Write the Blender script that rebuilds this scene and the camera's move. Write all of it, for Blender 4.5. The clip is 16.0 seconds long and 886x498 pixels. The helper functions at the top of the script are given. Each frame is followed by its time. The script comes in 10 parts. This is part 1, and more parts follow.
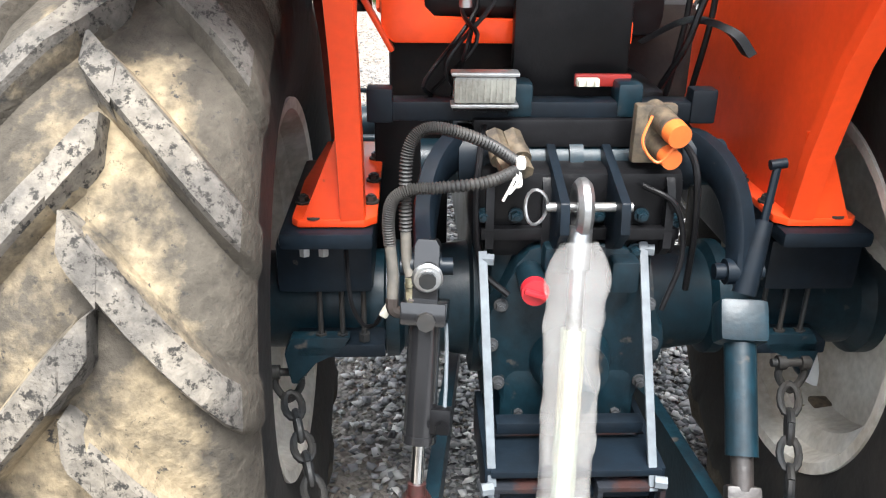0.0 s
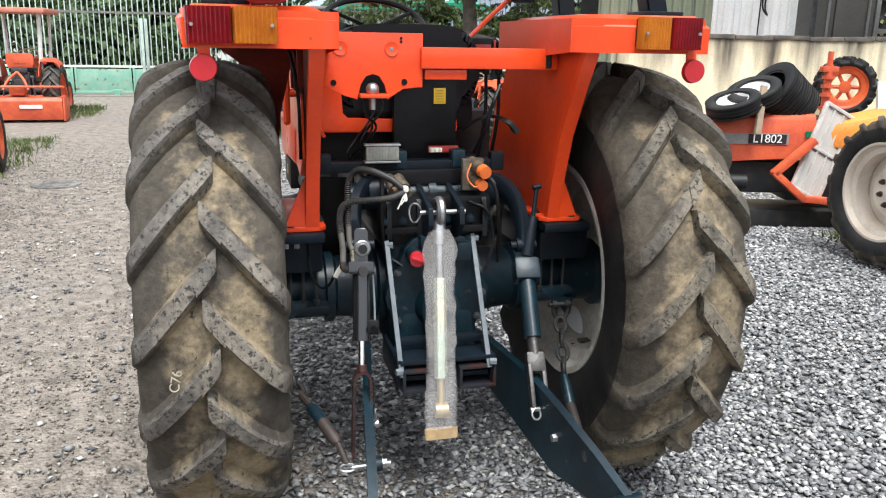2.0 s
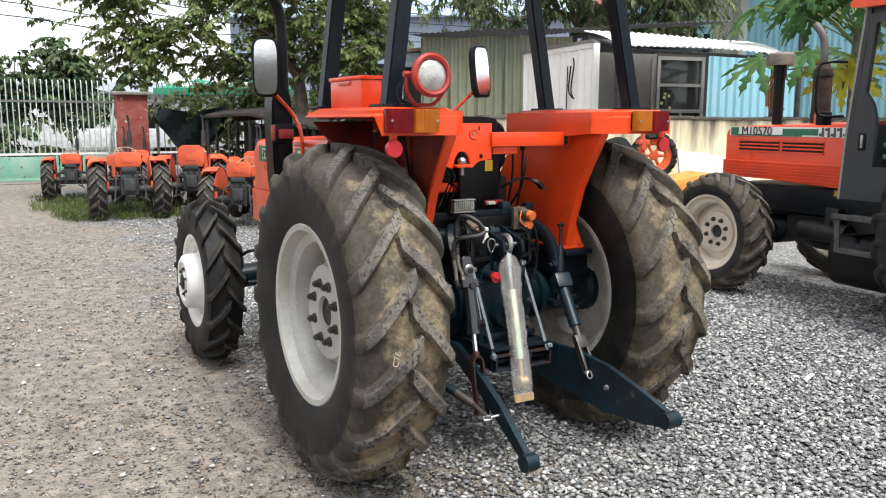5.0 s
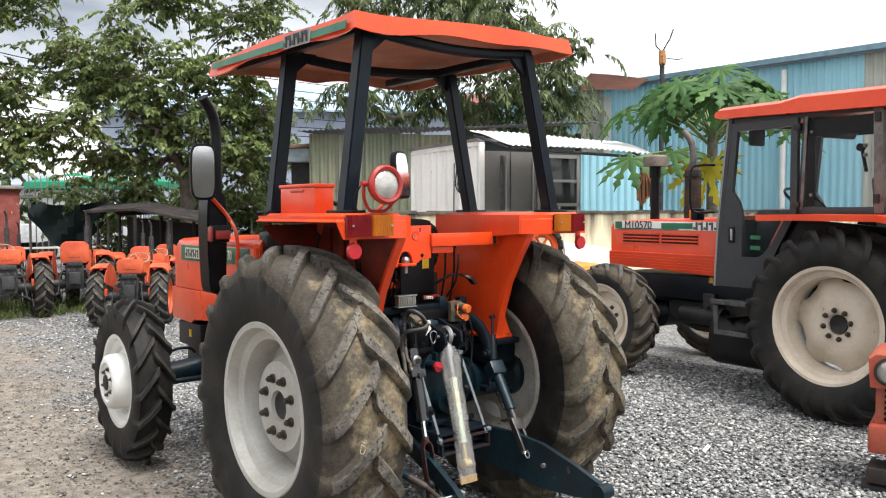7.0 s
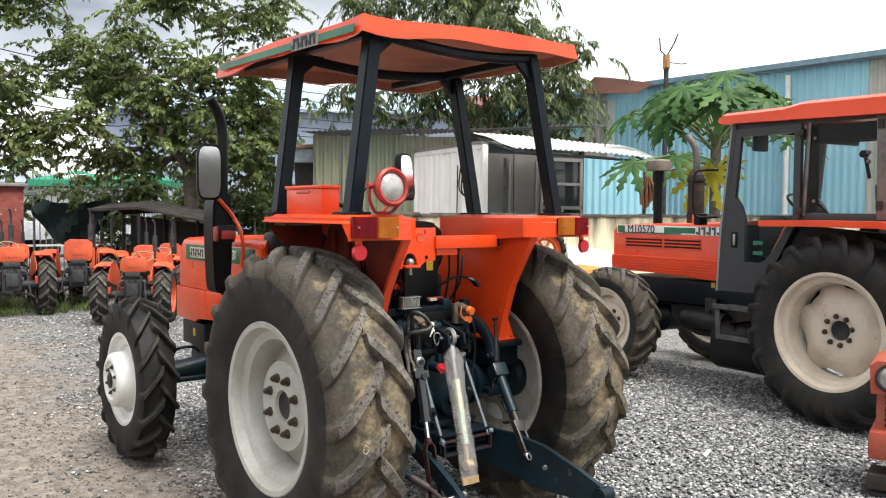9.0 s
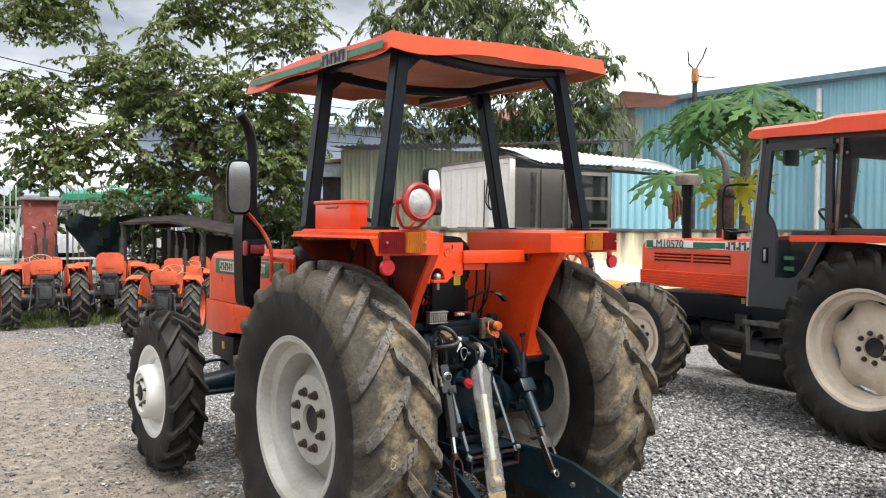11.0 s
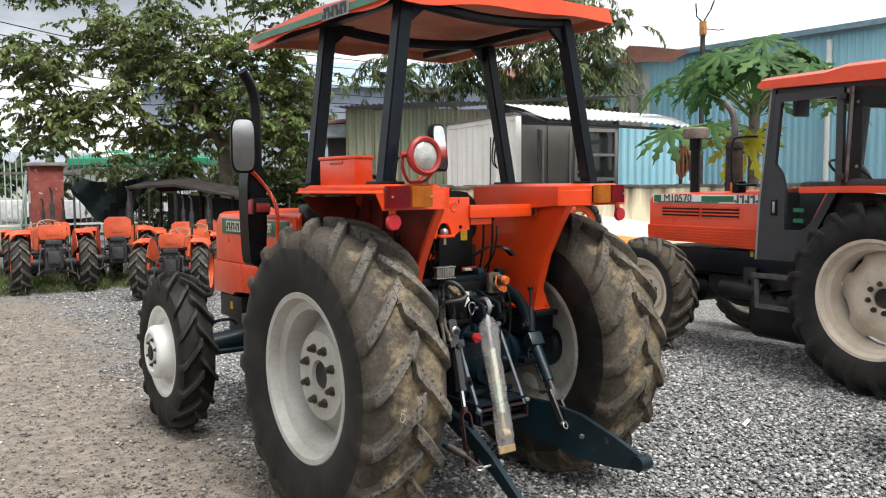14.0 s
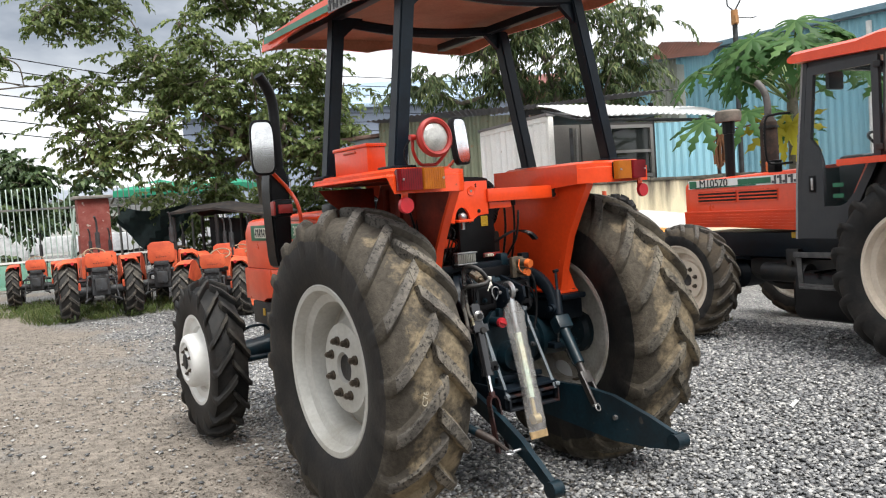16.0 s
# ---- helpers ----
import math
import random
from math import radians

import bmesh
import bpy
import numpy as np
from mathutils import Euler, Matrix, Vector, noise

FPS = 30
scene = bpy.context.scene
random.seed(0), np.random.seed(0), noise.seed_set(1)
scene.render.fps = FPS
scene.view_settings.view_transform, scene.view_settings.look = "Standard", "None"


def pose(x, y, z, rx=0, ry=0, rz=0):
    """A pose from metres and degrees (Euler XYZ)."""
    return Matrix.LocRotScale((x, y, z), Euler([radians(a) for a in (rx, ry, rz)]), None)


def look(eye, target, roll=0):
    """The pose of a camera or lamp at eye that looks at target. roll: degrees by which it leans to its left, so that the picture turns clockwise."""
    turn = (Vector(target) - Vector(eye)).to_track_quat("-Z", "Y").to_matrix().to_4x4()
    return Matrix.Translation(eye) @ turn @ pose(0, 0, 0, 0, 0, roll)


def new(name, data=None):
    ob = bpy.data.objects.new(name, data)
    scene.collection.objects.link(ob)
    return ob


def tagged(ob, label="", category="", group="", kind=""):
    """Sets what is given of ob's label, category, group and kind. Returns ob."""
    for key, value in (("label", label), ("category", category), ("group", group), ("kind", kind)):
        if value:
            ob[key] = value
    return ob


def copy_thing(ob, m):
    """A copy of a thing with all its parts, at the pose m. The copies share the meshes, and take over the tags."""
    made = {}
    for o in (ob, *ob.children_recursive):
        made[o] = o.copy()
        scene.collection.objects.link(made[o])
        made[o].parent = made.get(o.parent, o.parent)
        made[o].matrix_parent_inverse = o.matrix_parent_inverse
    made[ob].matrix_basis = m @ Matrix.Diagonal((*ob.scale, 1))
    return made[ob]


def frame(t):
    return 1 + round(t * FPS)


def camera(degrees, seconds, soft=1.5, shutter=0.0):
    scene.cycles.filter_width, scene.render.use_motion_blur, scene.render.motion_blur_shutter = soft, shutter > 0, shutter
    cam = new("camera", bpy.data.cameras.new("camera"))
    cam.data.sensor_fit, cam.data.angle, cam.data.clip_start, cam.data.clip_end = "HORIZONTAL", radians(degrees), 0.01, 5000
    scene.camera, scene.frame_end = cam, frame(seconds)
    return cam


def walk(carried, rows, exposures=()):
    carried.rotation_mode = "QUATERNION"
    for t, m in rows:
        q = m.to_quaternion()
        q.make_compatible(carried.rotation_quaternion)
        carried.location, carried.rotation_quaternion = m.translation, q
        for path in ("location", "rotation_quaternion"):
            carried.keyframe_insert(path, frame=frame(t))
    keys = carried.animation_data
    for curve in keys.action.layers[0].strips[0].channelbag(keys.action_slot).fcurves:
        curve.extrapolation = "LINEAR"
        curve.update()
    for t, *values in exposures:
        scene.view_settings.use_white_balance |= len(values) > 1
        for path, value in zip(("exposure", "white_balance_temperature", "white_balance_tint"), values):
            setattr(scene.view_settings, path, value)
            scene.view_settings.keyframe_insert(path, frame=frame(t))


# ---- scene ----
cam = camera(57.0, 16.0, soft=1.15)
PATH = [
    (0, (-0.29, -1.49, 1.441), (-0.208, 0.34, 0.638), 0.8),
    (0.5, (-0.354, -1.865, 1.407), (-0.137, 0.0, 0.717), 0.9),
    (1, (-0.451, -2.148, 1.434), (-0.129, -0.299, 0.743), 0.4),
    (1.5, (-0.585, -2.379, 1.462), (-0.11, -0.54, 0.836), 0.5),
    (2, (-0.619, -2.615, 1.487), (-0.123, -0.743, 0.987), 1.0),
    (2.5, (-0.69, -2.773, 1.509), (-0.233, -0.874, 1.077), 1.6),
    (3, (-0.924, -2.898, 1.51), (-0.418, -0.995, 1.158), 1.7),
    (3.2, (-1.022, -2.933, 1.509), (-0.483, -1.036, 1.174), 1.7),
    (5.3, (-2.147, -3.249, 1.511), (-1.094, -1.572, 1.224), 0.1),
    (5.5, (-2.22, -3.28, 1.532), (-1.132, -1.621, 1.282), -0.0),
    (6, (-2.331, -3.279, 1.555), (-1.173, -1.657, 1.389), -1.2),
    (6.5, (-2.408, -3.271, 1.564), (-1.183, -1.695, 1.441), -1.4),
    (7, (-2.435, -3.26, 1.568), (-1.184, -1.703, 1.475), -0.2),
    (7.5, (-2.446, -3.265, 1.569), (-1.186, -1.714, 1.483), 0.2),
    (8, (-2.453, -3.268, 1.57), (-1.189, -1.721, 1.487), 0.3),
    (8.5, (-2.457, -3.273, 1.573), (-1.197, -1.722, 1.488), 0.3),
    (9, (-2.459, -3.272, 1.572), (-1.211, -1.711, 1.483), 0.4),
    (11.5, (-2.467, -3.274, 1.58), (-1.274, -1.669, 1.537), 0.4),
    (12, (-2.47, -3.284, 1.583), (-1.267, -1.686, 1.554), 0.3),
    (12.5, (-2.473, -3.283, 1.583), (-1.263, -1.691, 1.563), 0.3),
    (13, (-2.475, -3.282, 1.582), (-1.27, -1.685, 1.566), 0.3),
    (13.5, (-2.468, -3.272, 1.575), (-1.277, -1.667, 1.53), -0.0),
    (14, (-2.451, -3.258, 1.547), (-1.271, -1.65, 1.396), -0.4),
    (14.5, (-2.449, -3.265, 1.544), (-1.273, -1.655, 1.383), -0.0),
    (15, (-2.442, -3.265, 1.529), (-1.27, -1.646, 1.463), 0.6),
    (15.5, (-2.396, -3.258, 1.482), (-1.212, -1.653, 1.334), -1.7),
    (16, (-2.331, -3.292, 1.402), (-1.241, -1.618, 1.293), -3.9),
]
EXPOSURES = [(0, 2.38, 6200, 10), (0.5, 2.16, 6150, 10), (1, 1.86, 6100, 10), (1.5, 1.46, 6100, 10), (2, 1.34, 6150, 10), (2.5, 1.22, 6180, 10), (3, 1.04, 6200, 10), (5.5, 1.19, 6400, 10), (9, 1.17, 6500, 10), (12, 1.16, 6500, 10), (12.5, 1.14, 6500, 10), (13.5, 1.12, 6500, 10), (14, 0.94, 6500, 10), (15, 1.07, 6500, 10), (15.5, 0.98, 6500, 10), (16, 1.00, 6450, 10)]
walk(cam, [(t, look(eye, target, roll)) for t, eye, target, roll in PATH], EXPOSURES)

# ---- sky, sun and exposure ----
world = bpy.data.worlds.new("world")
scene.world = world
world.use_nodes = True
wn, wl = world.node_tree.nodes, world.node_tree.links
wn.clear()
w_out = wn.new("ShaderNodeOutputWorld")
w_bg = wn.new("ShaderNodeBackground")
w_sky = wn.new("ShaderNodeTexSky")
w_sky.sky_type = "NISHITA"
w_sky.sun_disc = False
w_sky.sun_elevation = radians(65)
w_sky.sun_rotation = radians(178)
w_dim = wn.new("ShaderNodeVectorMath")
w_dim.operation = "SCALE"
w_dim.inputs["Scale"].default_value = 0.09
w_co = wn.new("ShaderNodeTexCoord")
w_map = wn.new("ShaderNodeMapping")
w_map.inputs["Scale"].default_value = (1.0, 1.0, 2.6)
w_no = wn.new("ShaderNodeTexNoise")
w_no.inputs["Scale"].default_value = 1.7
w_no.inputs["Detail"].default_value = 7.0
w_no.inputs["Roughness"].default_value = 0.55
w_sep = wn.new("ShaderNodeSeparateXYZ")
# a grey bank of cloud stands in the north, above a bright strip at the horizon
w_dot = wn.new("ShaderNodeVectorMath")
w_dot.operation = "DOT_PRODUCT"
w_dot.inputs[1].default_value = (0.20, 0.88, 0.42)
w_bank = wn.new("ShaderNodeMapRange")
w_bank.inputs["From Min"].default_value, w_bank.inputs["From Max"].default_value = 0.80, 0.95
w_bank.inputs["To Min"].default_value, w_bank.inputs["To Max"].default_value = 0.30, -0.17
w_low = wn.new("ShaderNodeMapRange")
w_low.inputs["From Min"].default_value, w_low.inputs["From Max"].default_value = 0.09, 0.205
w_low.inputs["To Min"].default_value, w_low.inputs["To Max"].default_value = 0.30, 0.0
w_top = wn.new("ShaderNodeMath")
w_top.operation = "ADD"
w_add = wn.new("ShaderNodeMath")
w_add.operation = "ADD"
w_ramp = wn.new("ShaderNodeValToRGB")
w_ramp.color_ramp.elements[0].position = 0.36
w_ramp.color_ramp.elements[0].color = (0.10, 0.12, 0.15, 1)
w_ramp.color_ramp.elements[1].position = 0.66
w_ramp.color_ramp.elements[1].color = (0.70, 0.71, 0.72, 1)
w_mix = wn.new("ShaderNodeMix")
w_mix.data_type = "RGBA"
w_mix.inputs["Factor"].default_value = 0.9
wl.new(w_co.outputs["Generated"], w_map.inputs["Vector"])
wl.new(w_map.outputs[0], w_no.inputs["Vector"])
wl.new(w_co.outputs["Generated"], w_sep.inputs[0])
wl.new(w_co.outputs["Generated"], w_dot.inputs[0])
wl.new(w_dot.outputs["Value"], w_bank.inputs["Value"])
wl.new(w_sep.outputs["Z"], w_low.inputs["Value"])
wl.new(w_bank.outputs[0], w_top.inputs[0])
wl.new(w_low.outputs[0], w_top.inputs[1])
wl.new(w_top.outputs[0], w_add.inputs[0])
wl.new(w_no.outputs["Fac"], w_add.inputs[1])
wl.new(w_add.outputs[0], w_ramp.inputs["Fac"])
wl.new(w_sky.outputs[0], w_dim.inputs[0])
wl.new(w_dim.outputs[0], w_mix.inputs["A"])
wl.new(w_ramp.outputs["Color"], w_mix.inputs["B"])
wl.new(w_mix.outputs["Result"], w_bg.inputs["Color"])
wl.new(w_bg.outputs[0], w_out.inputs["Surface"])
w_bg.inputs["Strength"].default_value = 1.0

sun = new("sun", bpy.data.lights.new("sun", "SUN"))
sun.data.energy = 2.6
sun.data.angle = radians(28)
sun.data.color = (1.0, 0.97, 0.92)
sun.matrix_world = look((0.2, -5.5, 12), (0, 0, 0))


# ---- mesh helpers ----
def tilt_to(d):
    return Vector(d).to_track_quat("Z", "Y").to_matrix().to_4x4()


def box(bm, c, s, rot=None, bevel=0.0, mi=0):
    m = Matrix.Translation(c) @ (rot or Matrix()) @ Matrix.Diagonal((*s, 1))
    vs = bmesh.ops.create_cube(bm, size=1, matrix=m)["verts"]
    fs = {f for v in vs for f in v.link_faces}
    if bevel > 0:
        es = list({e for v in vs for e in v.link_edges})
        r = bmesh.ops.bevel(bm, geom=es, offset=bevel, segments=2, affect="EDGES", profile=0.6)
        fs = {f for f in fs if f.is_valid} | set(r["faces"])
    for f in fs:
        f.material_index = mi
    return vs


def cyl(bm, p0, p1, r0, r1=None, n=16, mi=0, caps=True):
    p0, p1 = Vector(p0), Vector(p1)
    d = p1 - p0
    m = Matrix.Translation((p0 + p1) / 2) @ tilt_to(d)
    vs = bmesh.ops.create_cone(bm, cap_ends=caps, segments=n, radius1=r0, radius2=r0 if r1 is None else r1, depth=d.length, matrix=m)["verts"]
    for f in {f for v in vs for f in v.link_faces}:
        f.material_index = mi
    return vs


def tube(bm, pts, r, n=8, mi=0, radii=None):
    pts = [Vector(p) for p in pts]
    rings, up = [], Vector((0.13, 0.31, 0.94))
    for i, p in enumerate(pts):
        d = (pts[min(i + 1, len(pts) - 1)] - pts[max(i - 1, 0)]).normalized()
        a = up - d * up.dot(d)
        if a.length < 1e-3:
            a = Vector((1, 0, 0)) - d * d.x
        a.normalize()
        up = a
        b = d.cross(a)
        rr = radii[i] if radii else r
        rings.append([bm.verts.new(p + rr * (math.cos(k * math.tau / n) * a + math.sin(k * math.tau / n) * b)) for k in range(n)])
    for q, s in zip(rings, rings[1:]):
        for k in range(n):
            bm.faces.new((q[k], q[(k + 1) % n], s[(k + 1) % n], s[k])).material_index = mi
    for ring in (rings[0][::-1], rings[-1]):
        bm.faces.new(ring).material_index = mi


def smooth_line(pts, k=6):
    """Catmull-Rom points through pts."""
    P = [Vector(p) for p in pts]
    P = [2 * P[0] - P[1]] + P + [2 * P[-1] - P[-2]]
    out = []
    for i in range(1, len(P) - 2):
        a, b, c, d = P[i - 1 : i + 3]
        for j in range(k):
            t = j / k
            out.append(0.5 * (2 * b + (c - a) * t + (2 * a - 5 * b + 4 * c - d) * t * t + (3 * b - a - 3 * c + d) * t ** 3))
    return out + [P[-2]]


def lathe(bm, prof, n=48, o=(0, 0, 0), mis=None, close=False):
    """prof: (x, r) along the x axis."""
    rings = []
    for x, r in prof:
        rings.append([bm.verts.new((o[0] + x, o[1] + r * math.cos(k * math.tau / n), o[2] + r * math.sin(k * math.tau / n))) for k in range(n)])
    pairs = list(zip(rings, rings[1:])) + ([(rings[-1], rings[0])] if close else [])
    for i, (q, s) in enumerate(pairs):
        for k in range(n):
            f = bm.faces.new((q[k], q[(k + 1) % n], s[(k + 1) % n], s[k]))
            f.material_index = mis[i] if mis else 0
    if not close:
        for ring in (rings[0], rings[-1]):
            if prof[0][1] < 0.012 or ring is rings[-1]:
                try:
                    bm.faces.new(ring)
                except ValueError:
                    pass


def prism(bm, poly, axis, a, b, mi=0, bevel=0.0):
    """A polygon in the two other axes, drawn out along axis from a to b."""
    def at(u, v, w):
        return {"x": (w, u, v), "y": (u, w, v), "z": (u, v, w)}[axis]
    lo = [bm.verts.new(at(u, v, a)) for u, v in poly]
    hi = [bm.verts.new(at(u, v, b)) for u, v in poly]
    fs = [bm.faces.new(lo[::-1]), bm.faces.new(hi)]
    n = len(poly)
    for i in range(n):
        fs.append(bm.faces.new((lo[i], lo[(i + 1) % n], hi[(i + 1) % n], hi[i])))
    for f in fs:
        f.material_index = mi
    if bevel > 0:
        es = list({e for f in fs for e in f.edges})
        bmesh.ops.bevel(bm, geom=es, offset=bevel, segments=2, affect="EDGES", profile=0.6)
    return lo + hi


def loft(bm, rings, mi=0, cap=True):
    """Rings of equally many points, joined one to the next."""
    vs = [[bm.verts.new(p) for p in ring] for ring in rings]
    n = len(vs[0])
    for q, s in zip(vs, vs[1:]):
        for k in range(n):
            bm.faces.new((q[k], q[(k + 1) % n], s[(k + 1) % n], s[k])).material_index = mi
    if cap:
        bm.faces.new(vs[0][::-1]).material_index = mi
        bm.faces.new(vs[-1]).material_index = mi


def sheet(bm, poly3, normal, t, mi=0):
    """A plate of thickness t from a planar outline."""
    nrm = Vector(normal).normalized() * t
    a = [bm.verts.new(p) for p in poly3]
    b = [bm.verts.new(Vector(p) + nrm) for p in poly3]
    n = len(a)
    fs = [bm.faces.new(a[::-1]), bm.faces.new(b)]
    for i in range(n):
        fs.append(bm.faces.new((a[i], a[(i + 1) % n], b[(i + 1) % n], b[i])))
    for f in fs:
        f.material_index = mi


def mesh_of(bm, name, mats, angle=38):
    bmesh.ops.recalc_face_normals(bm, faces=bm.faces[:])
    me = bpy.data.meshes.new(name)
    bm.to_mesh(me)
    bm.free()
    for m in mats if isinstance(mats, (list, tuple)) else [mats]:
        me.materials.append(m)
    me.polygons.foreach_set("use_smooth", [True] * len(me.polygons))
    me.set_sharp_from_angle(angle=radians(angle))
    return me


def part(name, bm, mats, parent=None, label="", m=None, angle=38):
    ob = new(name, mesh_of(bm, name, mats, angle))
    if parent is not None:
        ob.parent = parent
    if m is not None:
        ob.matrix_basis = m
    return tagged(ob, label)


def share(name, me, parent, m, label=""):
    ob = new(name, me)
    ob.parent = parent
    ob.matrix_basis = m
    return tagged(ob, label)


def thing(name, label, category, m=None, group="", kind=""):
    ob = new(name)
    ob.empty_display_size = 0.1
    if m is not None:
        ob.matrix_basis = m
    return tagged(ob, label, category, group, kind)


def lettering(text, size, depth=0.002):
    cu = bpy.data.curves.new("lettering", "FONT")
    cu.body, cu.size, cu.extrude, cu.align_x, cu.align_y = text, size, depth, "CENTER", "CENTER"
    ob = bpy.data.objects.new("lettering", cu)
    scene.collection.objects.link(ob)
    me = bpy.data.meshes.new_from_object(ob.evaluated_get(bpy.context.evaluated_depsgraph_get()))
    bpy.data.objects.remove(ob)
    bpy.data.curves.remove(cu)
    return me


# ---- materials ----
def mat(name, col, rough=0.5, metal=0.0, col2=None, scale=6.0, lo=0.4, hi=0.65, fine=0.12, fscale=60.0, bump=0.15, bscale=90.0, coat=0.0, per=0.0, spots=None, spec=0.5, dist=0.004):
    """A surface with two scales of variation: patches of col2, fine grain, relief. per: change from object to object."""
    ma = bpy.data.materials.new(name)
    ma.use_nodes = True
    nt = ma.node_tree
    N, L = nt.nodes, nt.links
    bs = N["Principled BSDF"]
    co = N.new("ShaderNodeTexCoord")
    n1 = N.new("ShaderNodeTexNoise")
    n1.inputs["Scale"].default_value, n1.inputs["Detail"].default_value, n1.inputs["Roughness"].default_value = scale, 6.0, 0.62
    L.new(co.outputs["Object"], n1.inputs["Vector"])
    rp = N.new("ShaderNodeMapRange")
    rp.inputs["From Min"].default_value, rp.inputs["From Max"].default_value = lo, hi
    L.new(n1.outputs["Fac"], rp.inputs["Value"])
    mx = N.new("ShaderNodeMix")
    mx.data_type = "RGBA"
    c2 = col2 or tuple(c * 0.72 for c in col)
    mx.inputs["A"].default_value, mx.inputs["B"].default_value = (*col, 1), (*c2, 1)
    L.new(rp.outputs["Result"], mx.inputs["Factor"])
    last = mx.outputs["Result"]
    if spots:
        n3 = N.new("ShaderNodeTexNoise")
        n3.inputs["Scale"].default_value, n3.inputs["Detail"].default_value = spots[1], 5.0
        L.new(co.outputs["Object"], n3.inputs["Vector"])
        r3 = N.new("ShaderNodeMapRange")
        r3.inputs["From Min"].default_value, r3.inputs["From Max"].default_value = spots[2], spots[2] + 0.06
        L.new(n3.outputs["Fac"], r3.inputs["Value"])
        m3 = N.new("ShaderNodeMix")
        m3.data_type = "RGBA"
        m3.inputs["B"].default_value = (*spots[0], 1)
        L.new(r3.outputs["Result"], m3.inputs["Factor"])
        L.new(last, m3.inputs["A"])
        last = m3.outputs["Result"]
    n2 = N.new("ShaderNodeTexNoise")
    n2.inputs["Scale"].default_value, n2.inputs["Detail"].default_value = fscale, 4.0
    L.new(co.outputs["Object"], n2.inputs["Vector"])
    r2 = N.new("ShaderNodeMapRange")
    r2.inputs["From Min"].default_value, r2.inputs["From Max"].default_value = 0.3, 0.7
    r2.inputs["To Min"].default_value, r2.inputs["To Max"].default_value = 1 - fine, 1 + fine
    L.new(n2.outputs["Fac"], r2.inputs["Value"])
    val = r2.outputs["Result"]
    if per > 0:
        oi = N.new("ShaderNodeObjectInfo")
        rr = N.new("ShaderNodeMapRange")
        rr.inputs["To Min"].default_value, rr.inputs["To Max"].default_value = 1 - per, 1 + per
        L.new(oi.outputs["Random"], rr.inputs["Value"])
        mm = N.new("ShaderNodeMath")
        mm.operation = "MULTIPLY"
        L.new(val, mm.inputs[0])
        L.new(rr.outputs["Result"], mm.inputs[1])
        val = mm.outputs[0]
    hs = N.new("ShaderNodeVectorMath")
    hs.operation = "SCALE"
    L.new(last, hs.inputs[0])
    L.new(val, hs.inputs["Scale"])
    L.new(hs.outputs[0], bs.inputs["Base Color"])
    ra = N.new("ShaderNodeMapRange")
    ra.inputs["To Min"].default_value, ra.inputs["To Max"].default_value = max(rough - 0.1, 0.02), min(rough + 0.12, 1)
    L.new(n1.outputs["Fac"], ra.inputs["Value"])
    L.new(ra.outputs["Result"], bs.inputs["Roughness"])
    bs.inputs["Metallic"].default_value = metal
    bs.inputs["Specular IOR Level"].default_value = spec
    if coat:
        bs.inputs["Coat Weight"].default_value, bs.inputs["Coat Roughness"].default_value = coat, 0.12
    if bump:
        nb = N.new("ShaderNodeTexNoise")
        nb.inputs["Scale"].default_value, nb.inputs["Detail"].default_value = bscale, 5.0
        L.new(co.outputs["Object"], nb.inputs["Vector"])
        bp = N.new("ShaderNodeBump")
        bp.inputs["Strength"].default_value, bp.inputs["Distance"].default_value = bump, dist
        L.new(nb.outputs["Fac"], bp.inputs["Height"])
        L.new(bp.outputs[0], bs.inputs["Normal"])
    return ma


def glowless_glass(name, col, alpha, rough=0.05):
    ma = bpy.data.materials.new(name)
    ma.use_nodes = True
    N, L = ma.node_tree.nodes, ma.node_tree.links
    bs = N["Principled BSDF"]
    bs.inputs["Base Color"].default_value = (*col, 1)
    bs.inputs["Roughness"].default_value = rough
    bs.inputs["Alpha"].default_value = alpha
    return ma


ORANGE = mat("orange_paint", (0.72, 0.064, 0.012), 0.30, col2=(0.61, 0.049, 0.010), scale=3, fine=0.05, bump=0.04, coat=0.18, spec=0.35, spots=((0.10, 0.04, 0.025), 26, 0.735))
ORANGE_OLD = mat("faded_orange_paint", (0.60, 0.105, 0.036), 0.55, col2=(0.42, 0.055, 0.022), scale=4, fine=0.1, bump=0.08, per=0.12, spots=((0.13, 0.06, 0.03), 18, 0.68))
RED_OLD = mat("faded_red_paint", (0.38, 0.065, 0.035), 0.55, col2=(0.30, 0.10, 0.06), scale=5, spots=((0.10, 0.05, 0.03), 14, 0.66))
TEAL = mat("dark_teal_paint", (0.004, 0.017, 0.025), 0.40, col2=(0.004, 0.009, 0.013), scale=7, fine=0.25, bump=0.15, coat=0.05, spec=0.3, spots=((0.05, 0.045, 0.04), 20, 0.66))
NAVY = mat("navy_grey_paint", (0.006, 0.0105, 0.016), 0.38, col2=(0.005, 0.007, 0.0095), spec=0.18, scale=5, fine=0.15, bump=0.08, spots=((0.07, 0.06, 0.05), 30, 0.72))
BLACK = mat("black_plastic", (0.005, 0.005, 0.0055), 0.32, spec=0.16, col2=(0.009, 0.009, 0.010), scale=6, bump=0.1, bscale=200)
SEATVINYL = mat("black_vinyl", (0.008, 0.008, 0.009), 0.35, bump=0.05, bscale=160, spec=0.25)
